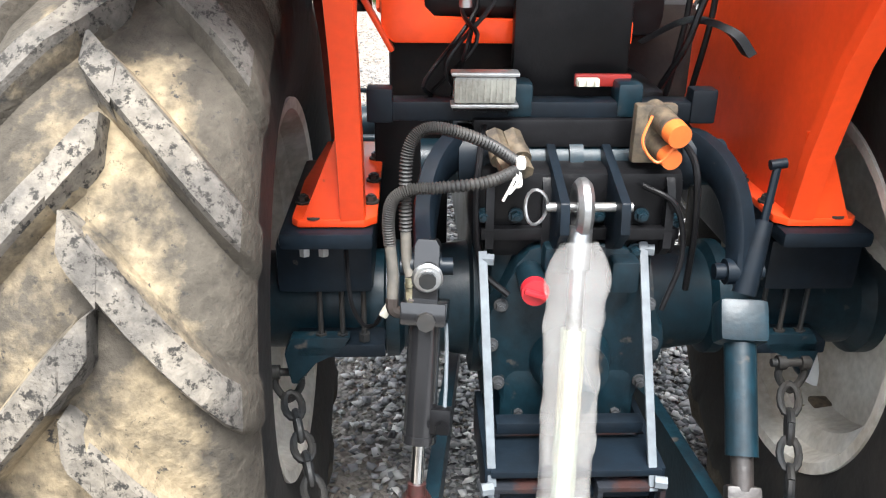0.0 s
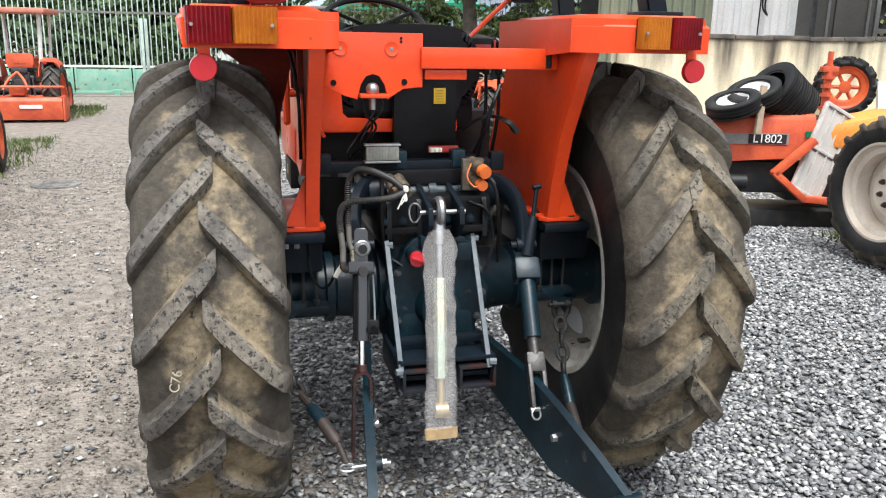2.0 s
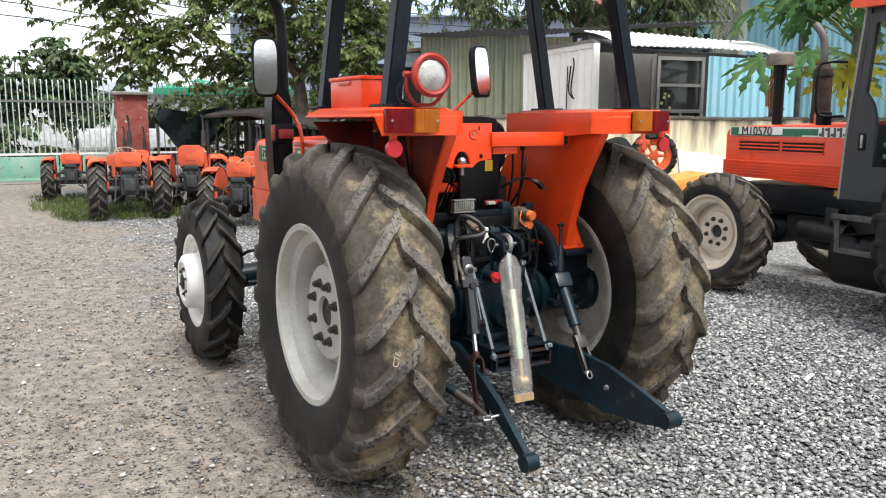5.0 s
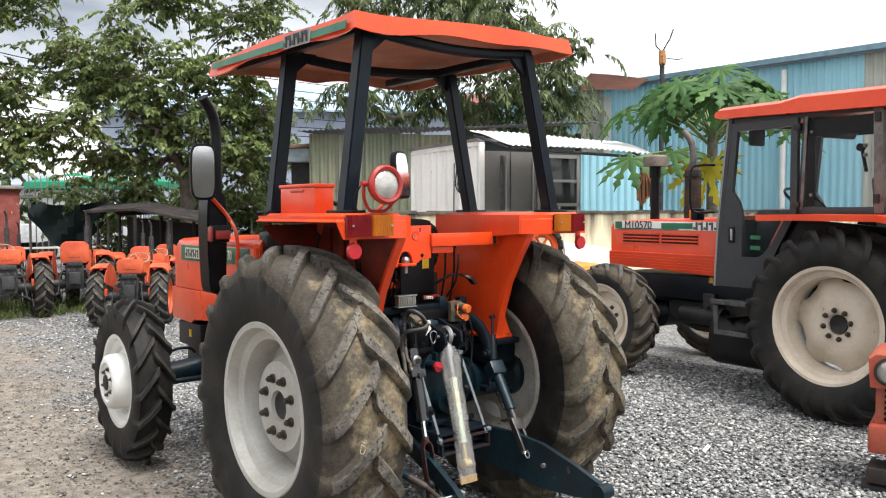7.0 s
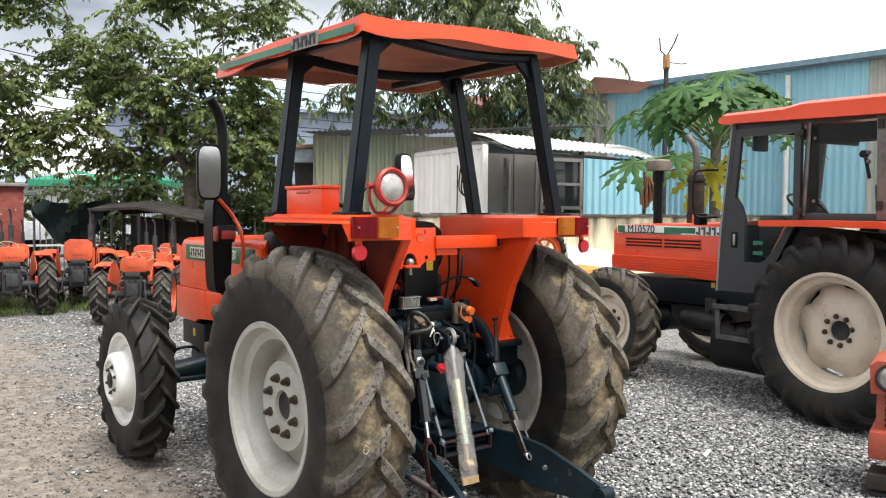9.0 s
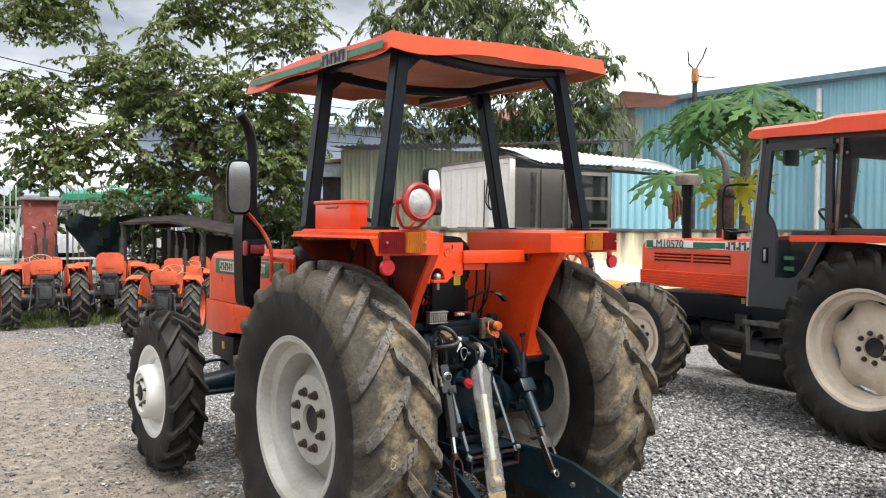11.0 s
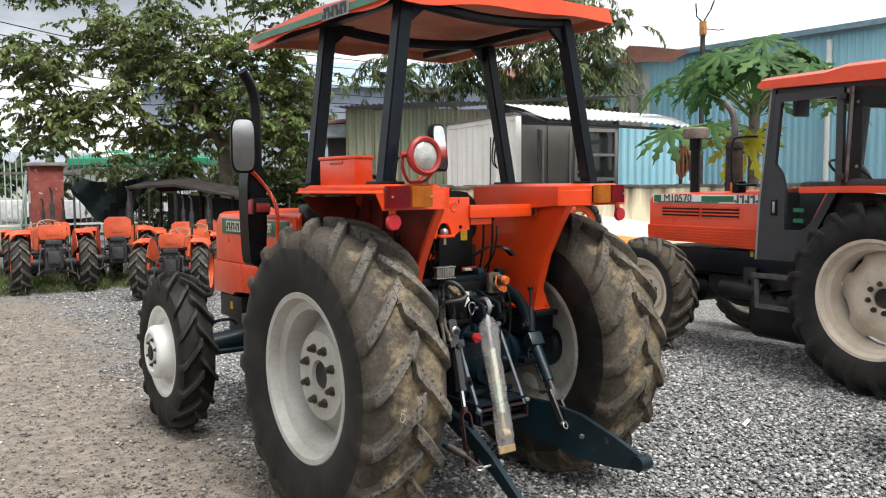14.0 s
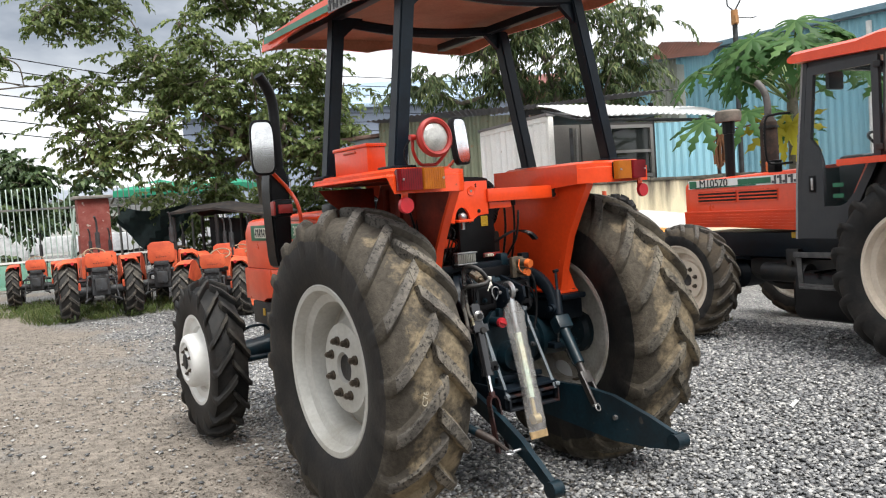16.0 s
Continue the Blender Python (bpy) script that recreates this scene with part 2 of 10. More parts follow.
DARK = mat("oily_engine_grey", (0.011, 0.0125, 0.014), 0.55, spec=0.35, col2=(0.03, 0.026, 0.022), scale=8, bump=0.3, bscale=50)
OLDGREY = mat("grimy_grey_casting", (0.040, 0.043, 0.047), 0.6, col2=(0.018, 0.017, 0.016), scale=9, bump=0.3, bscale=50, per=0.15)
STEEL = mat("zinc_steel", (0.45, 0.46, 0.47), 0.36, 0.9, col2=(0.30, 0.29, 0.27), scale=14, bump=0.05)
BRIGHT = mat("chrome_rod", (0.75, 0.75, 0.74), 0.14, 1.0, bump=0.02)
BRASS = mat("dusty_brass_fitting", (0.15, 0.118, 0.078), 0.55, 0.4, col2=(0.05, 0.042, 0.034), scale=34)
RUST = mat("rusty_steel", (0.034, 0.021, 0.016), 0.6, 0.1, col2=(0.019, 0.016, 0.014), scale=14, bump=0.4, bscale=70)
STAYGREY = mat("galvanised_bar", (0.13, 0.15, 0.165), 0.6, 0.0, col2=(0.09, 0.10, 0.11), scale=12)
WHEELNUT = mat("grimy_wheel_nut", (0.055, 0.045, 0.036), 0.55, 0.4, col2=(0.11, 0.085, 0.06), scale=40, bump=0.3)
RUBBER = mat("black_rubber", (0.007, 0.007, 0.007), 0.62, spec=0.3, col2=(0.024, 0.021, 0.018), scale=6, lo=0.44, hi=0.68, fine=0.2, bump=0.35, bscale=45)
TREAD = mat("dusty_black_tread", (0.026, 0.025, 0.0235), 0.8, spec=0.3, col2=(0.075, 0.065, 0.050), scale=5, lo=0.5, hi=0.72, bump=0.4, bscale=60)
RIMGREY = mat("pale_grey_rim_paint", (0.44, 0.435, 0.405), 0.45, col2=(0.34, 0.325, 0.285), scale=4, lo=0.42, hi=0.72, fine=0.07, bump=0.05, spots=((0.20, 0.15, 0.10), 14, 0.72))
RIMCREAM = mat("cream_rim_paint", (0.61, 0.53, 0.43), 0.45, col2=(0.45, 0.375, 0.29), scale=5, lo=0.45, hi=0.75, fine=0.05, bump=0.05, spots=((0.2, 0.14, 0.09), 12, 0.70))
# paler than the rim paint: light inside the wheel is put into this colour
RIMINNER = mat("brightened_inner_rim", (0.56, 0.54, 0.49), 0.6, col2=(0.36, 0.32, 0.26), scale=6, bump=0.2)
RIMORANGE = mat("orange_rim_paint", (0.62, 0.10, 0.022), 0.5, col2=(0.45, 0.07, 0.02), scale=6, spots=((0.12, 0.06, 0.03), 16, 0.68))
WHITEPAINT = mat("white_paint", (0.74, 0.74, 0.72), 0.45, col2=(0.66, 0.65, 0.61), scale=4, fine=0.03)
GREENBAND = mat("green_stripe", (0.008, 0.13, 0.06), 0.4, fine=0.05, bump=0)
CREAMMARK = mat("pale_mark", (0.62, 0.60, 0.50), 0.5, fine=0.05, bump=0)
DARKMARK = mat("dark_mark", (0.015, 0.016, 0.017), 0.5, fine=0.05, bump=0)
YELLOW = mat("yellow_sticker", (0.62, 0.38, 0.02), 0.5, fine=0.06, bump=0)
REDPLASTIC = mat("red_plastic", (0.42, 0.015, 0.022), 0.35, fine=0.05, bump=0.03, coat=0.2)
REDLENS = mat("red_lens", (0.18, 0.006, 0.010), 0.12, col2=(0.11, 0.004, 0.007), scale=9, fine=0.05, bump=0.15, bscale=150, coat=0.15, spec=0.35)
AMBERLENS = mat("amber_lens", (0.42, 0.135, 0.012), 0.2, col2=(0.30, 0.08, 0.008), scale=9, fine=0.05, bump=0.15, bscale=150, coat=0.15, spec=0.35)
CLEARLENS = mat("ribbed_clear_lens", (0.20, 0.20, 0.175), 0.15, col2=(0.11, 0.105, 0.09), scale=14, fine=0.08, bump=0.3, bscale=120, coat=0.6)
LAMPGLASS = mat("headlamp_glass", (0.50, 0.49, 0.45), 0.12, 0.55, col2=(0.36, 0.35, 0.33), scale=18, fine=0.1, fscale=120, bump=0.5, bscale=150, coat=0.7)
ORANGECAP = mat("orange_plug", (0.75, 0.16, 0.03), 0.45, fine=0.05)
REDLAMP = mat("red_lamp_housing", (0.33, 0.022, 0.016), 0.4, fine=0.06)
MIRRORGLASS = mat("mirror", (0.85, 0.86, 0.87), 0.03, 1.0, fine=0.01, bump=0)
HOSEGREY = mat("dusty_conduit", (0.014, 0.014, 0.014), 0.55, col2=(0.040, 0.037, 0.033), scale=20, bump=0.2)
PLASTICWRAP = glowless_glass("cloudy_plastic_wrap", (0.54, 0.52, 0.50), 0.22, 0.09)
CANOPYUNDER = mat("canopy_underside", (0.40, 0.19, 0.115), 0.7, col2=(0.30, 0.125, 0.07), scale=3.0, fine=0.1, bump=0.15, bscale=40)
CABGREY = mat("charcoal_cab_paint", (0.030, 0.033, 0.037), 0.40, col2=(0.038, 0.040, 0.042), scale=4, fine=0.05, bump=0.04, spec=0.3)
CABLIGHT = mat("light_grey_trim", (0.22, 0.215, 0.21), 0.5, col2=(0.23, 0.22, 0.21), scale=6)
CABGLASS = glowless_glass("tinted_cab_glass", (0.05, 0.09, 0.09), 0.05, 0.02)


# ---- wheels ----
MESHES = {}


def tyre_mesh(key, R, W, rr, lug_h, nlug, side, lugmat, crownmat, lugw=0.055, sweep=0.24, ribs=0):
    """A tractor tyre moulded in one piece, axis x: carcass, chevron lugs, worn edges."""
    if key in MESHES:
        return MESHES[key]
    bm = bmesh.new()
    h = W / 2
    Rc = R - lug_h
    drop = 0.072 * (W / 0.46)
    sh = Rc - drop
    # half profile: x share, radius, share of lug height, outward lean of the lug
    half = [(0.74, rr, 0, 0), (0.80, rr + 0.018, 0, 0), (0.90, rr + (sh - rr) * 0.20, 0, 0), (0.97, rr + (sh - rr) * 0.42, 0, 0), (1.0, rr + (sh - rr) * 0.60, 0, 0), (0.995, rr + (sh - rr) * 0.74, 0.10, 0.9),
            (0.985, rr + (sh - rr) * 0.86, 0.42, 0.85), (0.95, sh - 0.003, 0.66, 0.72), (0.895, sh + 0.016, 0.90, 0.55), (0.82, sh + 0.5 * drop, 1.0, 0.35), (0.66, Rc - 0.016, 1.0, 0.2), (0.50, Rc - 0.008, 1.0, 0.1),
            (0.33, Rc - 0.003, 1.0, 0), (0.18, Rc - 0.001, 1.0, 0), (0.075, Rc, 1.0, 0), (0.03, Rc, 0.75, 0), (0.0, Rc, 0.0, 0)]
    if ribs:
        half = [(x, r, 0, 0) for x, r, k, l in half]
    prof = [(-x, r, k, -l) for x, r, k, l in half] + [(x, r, k, l) for x, r, k, l in half[-2::-1]]
    pitch = math.tau / nlug
    w = lugw * 0.5 / R
    cuts = []
    for c in (0.0, pitch / 2):
        cuts += [(c + w * f) for f in (-1.55, -1.12, -0.86, 0.0, 0.86, 1.12, 1.55)]
        cuts += [c + pitch / 4 + pitch * f for f in (-0.04, 0.04)]
    cuts = sorted(c % pitch for c in cuts)
    steps = [i * pitch + c for i in range(nlug) for c in cuts]

    def lug(th, own):
        """Height of the lug row at this turn: 0 between lugs, 1 on top."""
        d = (th - (0 if own < 0 else pitch / 2)) % pitch
        d = abs(min(d, pitch - d)) / w
        return max(0.0, min(1.0, (1.45 - d) / 0.45)) * (1.0 if d > 1.0 else 0.97 + 0.03 * min(1, d))

    rings, top = [], []
    for x, r, k, lean in prof:
        u = abs(x)
        ring, tp = [], []
        for th in steps:
            e = lug(th, -1 if x < 0 else 1) * k
            a = th + sweep * u ** 1.08
            px, pr = x * h, r
            wear = 1 + 0.16 * noise.noise((px * 14, math.cos(a) * 9, math.sin(a) * 9)) - 0.10 * (0.5 + 0.5 * noise.noise((px * 40, math.cos(a) * 24, math.sin(a) * 24)))
            hh = lug_h * e * wear
            px += lean * hh * 0.55
            pr += hh * (1 - 0.45 * abs(lean))
            pr += 0.0022 * noise.noise((px * 20, math.cos(a) * 12, math.sin(a) * 12)) * (1 if k > 0 else 0)
            ring.append(bm.verts.new((px, pr * math.cos(a), pr * math.sin(a))))
            tp.append(e)
        rings.append(ring)
        top.append(tp)
    n = len(steps)
    for i in range(len(rings) - 1):
        q, p = rings[i], rings[i + 1]
        side_wall = max(abs(prof[i][0]), abs(prof[i + 1][0])) > 0.99 or min(prof[i][1], prof[i + 1][1]) < rr + (sh - rr) * 0.7
        for k in range(n):
            k2 = (k + 1) % n
            f = bm.faces.new((q[k], q[k2], p[k2], p[k]))
            es = (top[i][k] + top[i][k2] + top[i + 1][k] + top[i + 1][k2]) / 4
            f.material_index = 0 if side_wall and es < 0.35 else 2 if es > 0.80 else 1
    if not ribs:
        for i in range(nlug):
            for own in (-1, 1):
                th0 = i * pitch + (0 if own < 0 else pitch / 2)
                secs = []
                for u, g, hl in ((0.16, 0.98, 0.95), (0.0, 0.98, 0.97), (-0.055, 0.94, 0.96), (-0.095, 0.80, 0.82)):
                    a, px = th0 + sweep * u, own * u * h
                    worn = 1 + 0.10 * noise.noise((px * 30, math.cos(a) * 20, math.sin(a) * 20))
                    secs.append([(px, q * math.cos(a + f), q * math.sin(a + f)) for q, f in ((Rc - 0.006, -1.42 * w * g), (Rc + lug_h * hl * worn, -w * g), (Rc + lug_h * hl * worn * 0.99, 0), (Rc + lug_h * hl * worn, w * g), (Rc - 0.006, 1.42 * w * g))])
                vs = [[bm.verts.new(p) for p in sec] for sec in secs]
                mid = rings[len(rings) // 2][min(range(len(steps)), key=lambda j: abs(steps[j] - th0 - w))]
                faces = [(vs[0][0], vs[0][1], mid), vs[-1][::-1], vs[0][1:]]
                faces += [(p[j], p[j + 1], q[j + 1], q[j]) for p, q in zip(vs, vs[1:]) for j in range(4)]
                for f in faces:
                    bm.faces.new(f).material_index = 2
    if ribs:
        for i in range(ribs):
            x = -h * 0.7 + 1.4 * h * i / (ribs - 1)
            lathe_ring(bm, x, Rc - 0.022, Rc - 0.004 + lug_h, 0.014, 56)
    MESHES[key] = mesh_of(bm, "tyre", [RUBBER, crownmat, lugmat], 48)
    return MESHES[key]


def muddy(name, mud, dark, amount, lim, rough=0.9, pits=None, pit=(30, 0.55)):
    """Rubber under a worn-off coat of dried mud: tan where it still sticks, dark on the shoulder."""
    ma = bpy.data.materials.new(name)
    ma.use_nodes = True
    N, L = ma.node_tree.nodes, ma.node_tree.links
    bs = N["Principled BSDF"]
    co = N.new("ShaderNodeTexCoord")
    sx = N.new("ShaderNodeSeparateXYZ")
    L.new(co.outputs["Object"], sx.inputs[0])

    def math_node(op, a, b=None, c=None):
        m = N.new("ShaderNodeMath")
        m.operation = op
        for i, v in enumerate((a, b, c)):
            if v is None:
                continue
            if isinstance(v, (int, float)):
                m.inputs[i].default_value = v
            else:
                L.new(v, m.inputs[i])
        return m.outputs[0]

    def noise_node(scale, detail, rough=0.6):
        n = N.new("ShaderNodeTexNoise")
        n.inputs["Scale"].default_value, n.inputs["Detail"].default_value, n.inputs["Roughness"].default_value = scale, detail, rough
        L.new(co.outputs["Object"], n.inputs["Vector"])
        return n.outputs["Fac"]

    def span(v, a, b, c=0.0, d=1.0):
        n = N.new("ShaderNodeMapRange")
        n.inputs["From Min"].default_value, n.inputs["From Max"].default_value, n.inputs["To Min"].default_value, n.inputs["To Max"].default_value = a, b, c, d
        L.new(v, n.inputs["Value"])
        return n.outputs["Result"]

    big, mid, fine = noise_node(3.2, 5, 0.65), noise_node(11, 6, 0.68), noise_node(55, 4, 0.6)
    edge = span(math_node("ABSOLUTE", sx.outputs["X"]), lim * 0.50, lim, 0.0, -0.36)
    face = math_node("MULTIPLY_ADD", sx.outputs["Y"], -0.30, math_node("MULTIPLY", sx.outputs["Z"], -0.16))
    f = math_node("ADD", math_node("ADD", big, edge), math_node("ADD", face, math_node("MULTIPLY_ADD", mid, 0.5, -0.25)))
    f = span(f, 0.64 - amount, 0.80 - amount)
    mx = N.new("ShaderNodeMix")
    mx.data_type = "RGBA"
    mx.inputs["A"].default_value, mx.inputs["B"].default_value = (*dark, 1), (*mud, 1)
    L.new(f, mx.inputs["Factor"])
    last = mx.outputs["Result"]
    if pits:
        m3 = N.new("ShaderNodeMix")
        m3.data_type = "RGBA"
        m3.inputs["B"].default_value = (*pits, 1)
        L.new(span(noise_node(pit[0], 5, 0.75), pit[1], pit[1] + 0.07), m3.inputs["Factor"])
        L.new(last, m3.inputs["A"])
        last = m3.outputs["Result"]
    vm = N.new("ShaderNodeVectorMath")
    vm.operation = "SCALE"
    L.new(last, vm.inputs[0])
    L.new(span(math_node("ADD", math_node("MULTIPLY", mid, 0.6), math_node("MULTIPLY", fine, 0.4)), 0.32, 0.68, 0.52, 1.44), vm.inputs["Scale"])
    L.new(vm.outputs[0], bs.inputs["Base Color"])
    bs.inputs["Roughness"].default_value = rough
    bs.inputs["Specular IOR Level"].default_value = 0.25
    bp = N.new("ShaderNodeBump")
    bp.inputs["Strength"].default_value, bp.inputs["Distance"].default_value = 0.7, 0.010
    L.new(math_node("ADD", mid, math_node("MULTIPLY", fine, 0.5)), bp.inputs["Height"])
    L.new(bp.outputs[0], bs.inputs["Normal"])
    return ma


MUD = muddy("dried_mud_on_tread", (0.222, 0.176, 0.112), (0.060, 0.052, 0.041), 0.06, 0.205, pits=(0.034, 0.032, 0.029), pit=(60, 0.60))
LUG = muddy("worn_tread_lug", (0.170, 0.150, 0.122), (0.092, 0.084, 0.074), 0.05, 0.26, pits=(0.028, 0.026, 0.023), pit=(62, 0.53))

MUD_EAST = muddy("caked_mud_on_tread", (0.205, 0.162, 0.104), (0.066, 0.056, 0.042), 0.09, 0.205, pits=(0.034, 0.032, 0.029), pit=(50, 0.61))
LUG_EAST = muddy("caked_tread_lug", (0.155, 0.134, 0.102), (0.075, 0.067, 0.055), 0.08, 0.26, pits=(0.028, 0.026, 0.022), pit=(60, 0.54))


def lathe_open(bm, prof, n, mis=None):
    rings = [[bm.verts.new((x, r * math.cos(k * math.tau / n), r * math.sin(k * math.tau / n))) for k in range(n)] for x, r in prof]
    for i, (q, s) in enumerate(zip(rings, rings[1:])):
        for k in range(n):
            bm.faces.new((q[k], q[(k + 1) % n], s[(k + 1) % n], s[k])).material_index = mis[i] if mis else 0


def lathe_ring(bm, x, r0, r1, w, n):
    prof = [(x - w * 0.6, r0), (x - w * 0.5, r1), (x + w * 0.5, r1), (x + w * 0.6, r0)]
    lathe_open(bm, prof, n)


def bolt_mesh(r, d, m=None):
    m = m or WHEELNUT
    key = ("bolt", r, d, m.name)
    if key not in MESHES:
        bm = bmesh.new()
        cyl(bm, (0, 0, 0), (d * 0.25, 0, 0), r * 1.45, n=12)
        cyl(bm, (d * 0.25, 0, 0), (d * 0.8, 0, 0), r, n=6)
        cyl(bm, (d * 0.8, 0, 0), (d, 0, 0), r * 0.55, n=8)
        MESHES[key] = mesh_of(bm, "bolt", m)
    return MESHES[key]


def wheel(parent, c, R, W, rr, lug_h, nlug, out, rimmat, style, lugmat=LUG, crownmat=MUD, turn=0.0, name="wheel", lugw=0.055, spin=0.0, boltmat=None, ribs=0, sweep=0.24, dish=0.0):
    """A wheel with tyre, rim and bolts; out: -1 when its outer side looks to -x. style: dish, dome, star or spoke."""
    h = W / 2
    s = out
    key = (style, R, W, rr, out, rimmat.name, dish)
    b = s * h * dish
    if key not in MESHES:
        bm = bmesh.new()
        if style == "dish":
            lathe(bm, [(s * h * -0.12, rr * 0.86), (s * h * -0.04 + b * 0.4, rr * 0.66), (s * h * -0.01 + b * 0.9, rr * 0.60), (s * h * 0.10 + b, rr * 0.57), (s * h * 0.12 + b, rr * 0.20), (b, rr * 0.18), (b, 0.004)], 48)
        elif style == "dome":
            lathe(bm, [(s * h * 0.05, rr * 0.90), (s * h * 0.35, rr * 0.74), (s * h * 0.42, rr * 0.66), (s * h * 1.18, rr * 0.64), (s * h * 1.36, rr * 0.61), (s * h * 1.45, rr * 0.55), (s * h * 1.47, rr * 0.46), (s * h * 1.36, rr * 0.42), (s * h * 1.34, rr * 0.22), (s * h * 1.44, rr * 0.20), (s * h * 1.46, 0.004)], 40)
        elif style == "star":
            n = 96
            prof = [(s * h * -0.16, 0.845, True), (s * h * -0.10, 0.815, True), (s * h * 0.06, 0.58, False), (s * h * 0.10, 0.55, False), (s * h * 0.14, 0.30, False), (s * h * 0.06, 0.20, False), (s * h * 0.0, 0.19, False), (s * h * 0.0, 0.01, False)]
            rings = []
            for x, f, lobed in prof:
                ring = []
                for k in range(n):
                    a = k * math.tau / n
                    g = f * (1 + (0.085 if lobed else 0) * max(-1, min(1, 1.7 * math.cos(6 * a)))) * rr
                    ring.append(bm.verts.new((x, g * math.cos(a), g * math.sin(a))))
                rings.append(ring)
            for q, w in zip(rings, rings[1:]):
                for k in range(n):
                    bm.faces.new((q[k], q[(k + 1) % n], w[(k + 1) % n], w[k]))
            bm.faces.new(rings[-1])
        else:
            lathe(bm, [(s * h * 0.3, rr * 0.30), (s * h * 0.5, rr * 0.28), (s * h * 0.52, 0.004)], 20)
            lathe(bm, [(s * h * 0.3, rr * 0.30), (-s * h * 0.1, rr * 0.26), (-s * h * 0.1, 0.004)], 20)
            for k in range(6):
                a = k * math.tau / 6
                tube(bm, [(s * h * 0.15, rr * 0.2 * math.cos(a), rr * 0.2 * math.sin(a)), (0, rr * 0.97 * math.cos(a), rr * 0.97 * math.sin(a))], 0.018, 8)
        MESHES[key] = mesh_of(bm, name, rimmat, 40)
        bm = bmesh.new()
        e = 0.006
        lathe_open(bm, [(s * h * 0.84, rr + 0.034), (s * h * 0.86, rr + 0.028), (s * h * 0.84, rr + 0.006), (s * h * 0.74, rr - 0.004), (s * h * 0.60, rr - 0.012), (s * h * 0.52, rr - 0.05), (s * h * 0.30, rr - 0.062), (0, rr - 0.066),
                        (-s * h * 0.5, rr - 0.05), (-s * h * 0.60, rr - 0.012), (-s * h * 0.74, rr - 0.004), (-s * h * 0.84, rr + 0.006), (-s * h * 0.86, rr + 0.028),
                        (-s * h * 0.78, rr + 0.03), (-s * h * 0.70, rr + 0.008), (0, rr - 0.04), (s * h * 0.70, rr + 0.008), (s * h * 0.78, rr + 0.03), (s * h * 0.84, rr + 0.034)], 64, [0] * 7 + [1] * 6 + [0] * 5)
        MESHES[key + ("rim",)] = mesh_of(bm, "rim", [rimmat, RIMINNER], 40)
    m = pose(*c, 0, 0, turn) @ pose(0, 0, 0, spin, 0, 0)
    w = share(name, MESHES[key], parent, m)
    share("rim", MESHES[key + ("rim",)], w, Matrix())
    share("tyre", tyre_mesh((R, W, rr, lugmat.name, crownmat.name, nlug, ribs), R, W, rr, lug_h, nlug, 1, lugmat, crownmat, lugw, ribs=ribs, sweep=sweep), w, Matrix())
    if style in ("dish", "star", "dome"):
        nb = 8 if style != "dome" else 6
        rb = {"dish": 0.36, "star": 0.262, "dome": 0.31}[style] * rr
        xb = {"dish": 0.11, "star": 0.125, "dome": 1.34}[style] * h * s + b
        bme = bolt_mesh(0.015 if rr > 0.3 else 0.010, 0.036 if rr > 0.3 else 0.02)
        for k in range(nb):
            a = (k + 0.5) * math.tau / nb
            share("bolt", bme, w, pose(xb, rb * math.cos(a), rb * math.sin(a), 0, 0, 0 if s > 0 else 180), "grimy brown wheel nut")
    if style == "dome":
        bm = bmesh.new()
        lathe(bm, [(s * h * 1.47, rr * 0.195), (s * h * 1.50, rr * 0.18), (s * h * 1.52, rr * 0.10), (s * h * 1.52, 0.004)], 20)
        part("hub_cap", bm, DARK, w, "dark hub end")
        for k in range(5):
            bm = bmesh.new()
            a = k * math.tau / 5 + 0.3
            box(bm, (0, 0, 0), (0.012, 0.075, 0.034), bevel=0.005)
            part("hand_hole", bm, DARK, w, "dark hole in the wheel disc", m=pose(s * h * 0.235, rr * 0.805 * math.cos(a), rr * 0.805 * math.sin(a), math.degrees(a) - 90, 0, 0))
    if style in ("dish", "star"):
        bm = bmesh.new()
        hx = dish
        lathe(bm, [(s * h * (hx + 0.01), rr * 0.178), (s * h * (hx + 0.06), rr * 0.165), (s * h * (hx + 0.03), rr * 0.14), (s * h * (hx + 0.04), 0.004)], 24)
        part("hub_cap", bm, DARK, w, "dark greasy hub end")
        bm = bmesh.new()
        lathe(bm, [(s * h * -0.13, rr * 0.845), (s * h * -0.07, rr * 0.62), (s * h * -0.05, rr * 0.3), (s * h * -0.2, rr * 0.28), (s * h * -0.2, 0.004)] if style == "dish" else [(s * h * -0.06, rr * 0.58), (s * h * -0.04, rr * 0.3), (s * h * -0.2, rr * 0.28), (s * h * -0.2, 0.004)], 40)
        part("disc_back", bm, RIMINNER, w, "back of the wheel disc in brightened rim colour")
    if style == "star":
        bm = bmesh.new()
        box(bm, (0, 0, 0), (0.05, 0.030, 0.060), bevel=0.005)
        cyl(bm, (s * 0.025, 0, 0), (s * 0.045, 0, 0), 0.014, n=6)
        lug_me = mesh_of(bm, "rim_bracket", rimmat)
        for k in range(6):
            a = k * math.tau / 6
            share("rim_bracket", lug_me, w, pose(s * h * -0.10, rr * 0.90 * math.cos(a), rr * 0.90 * math.sin(a), math.degrees(a) - 90, 0, 0))
    return w


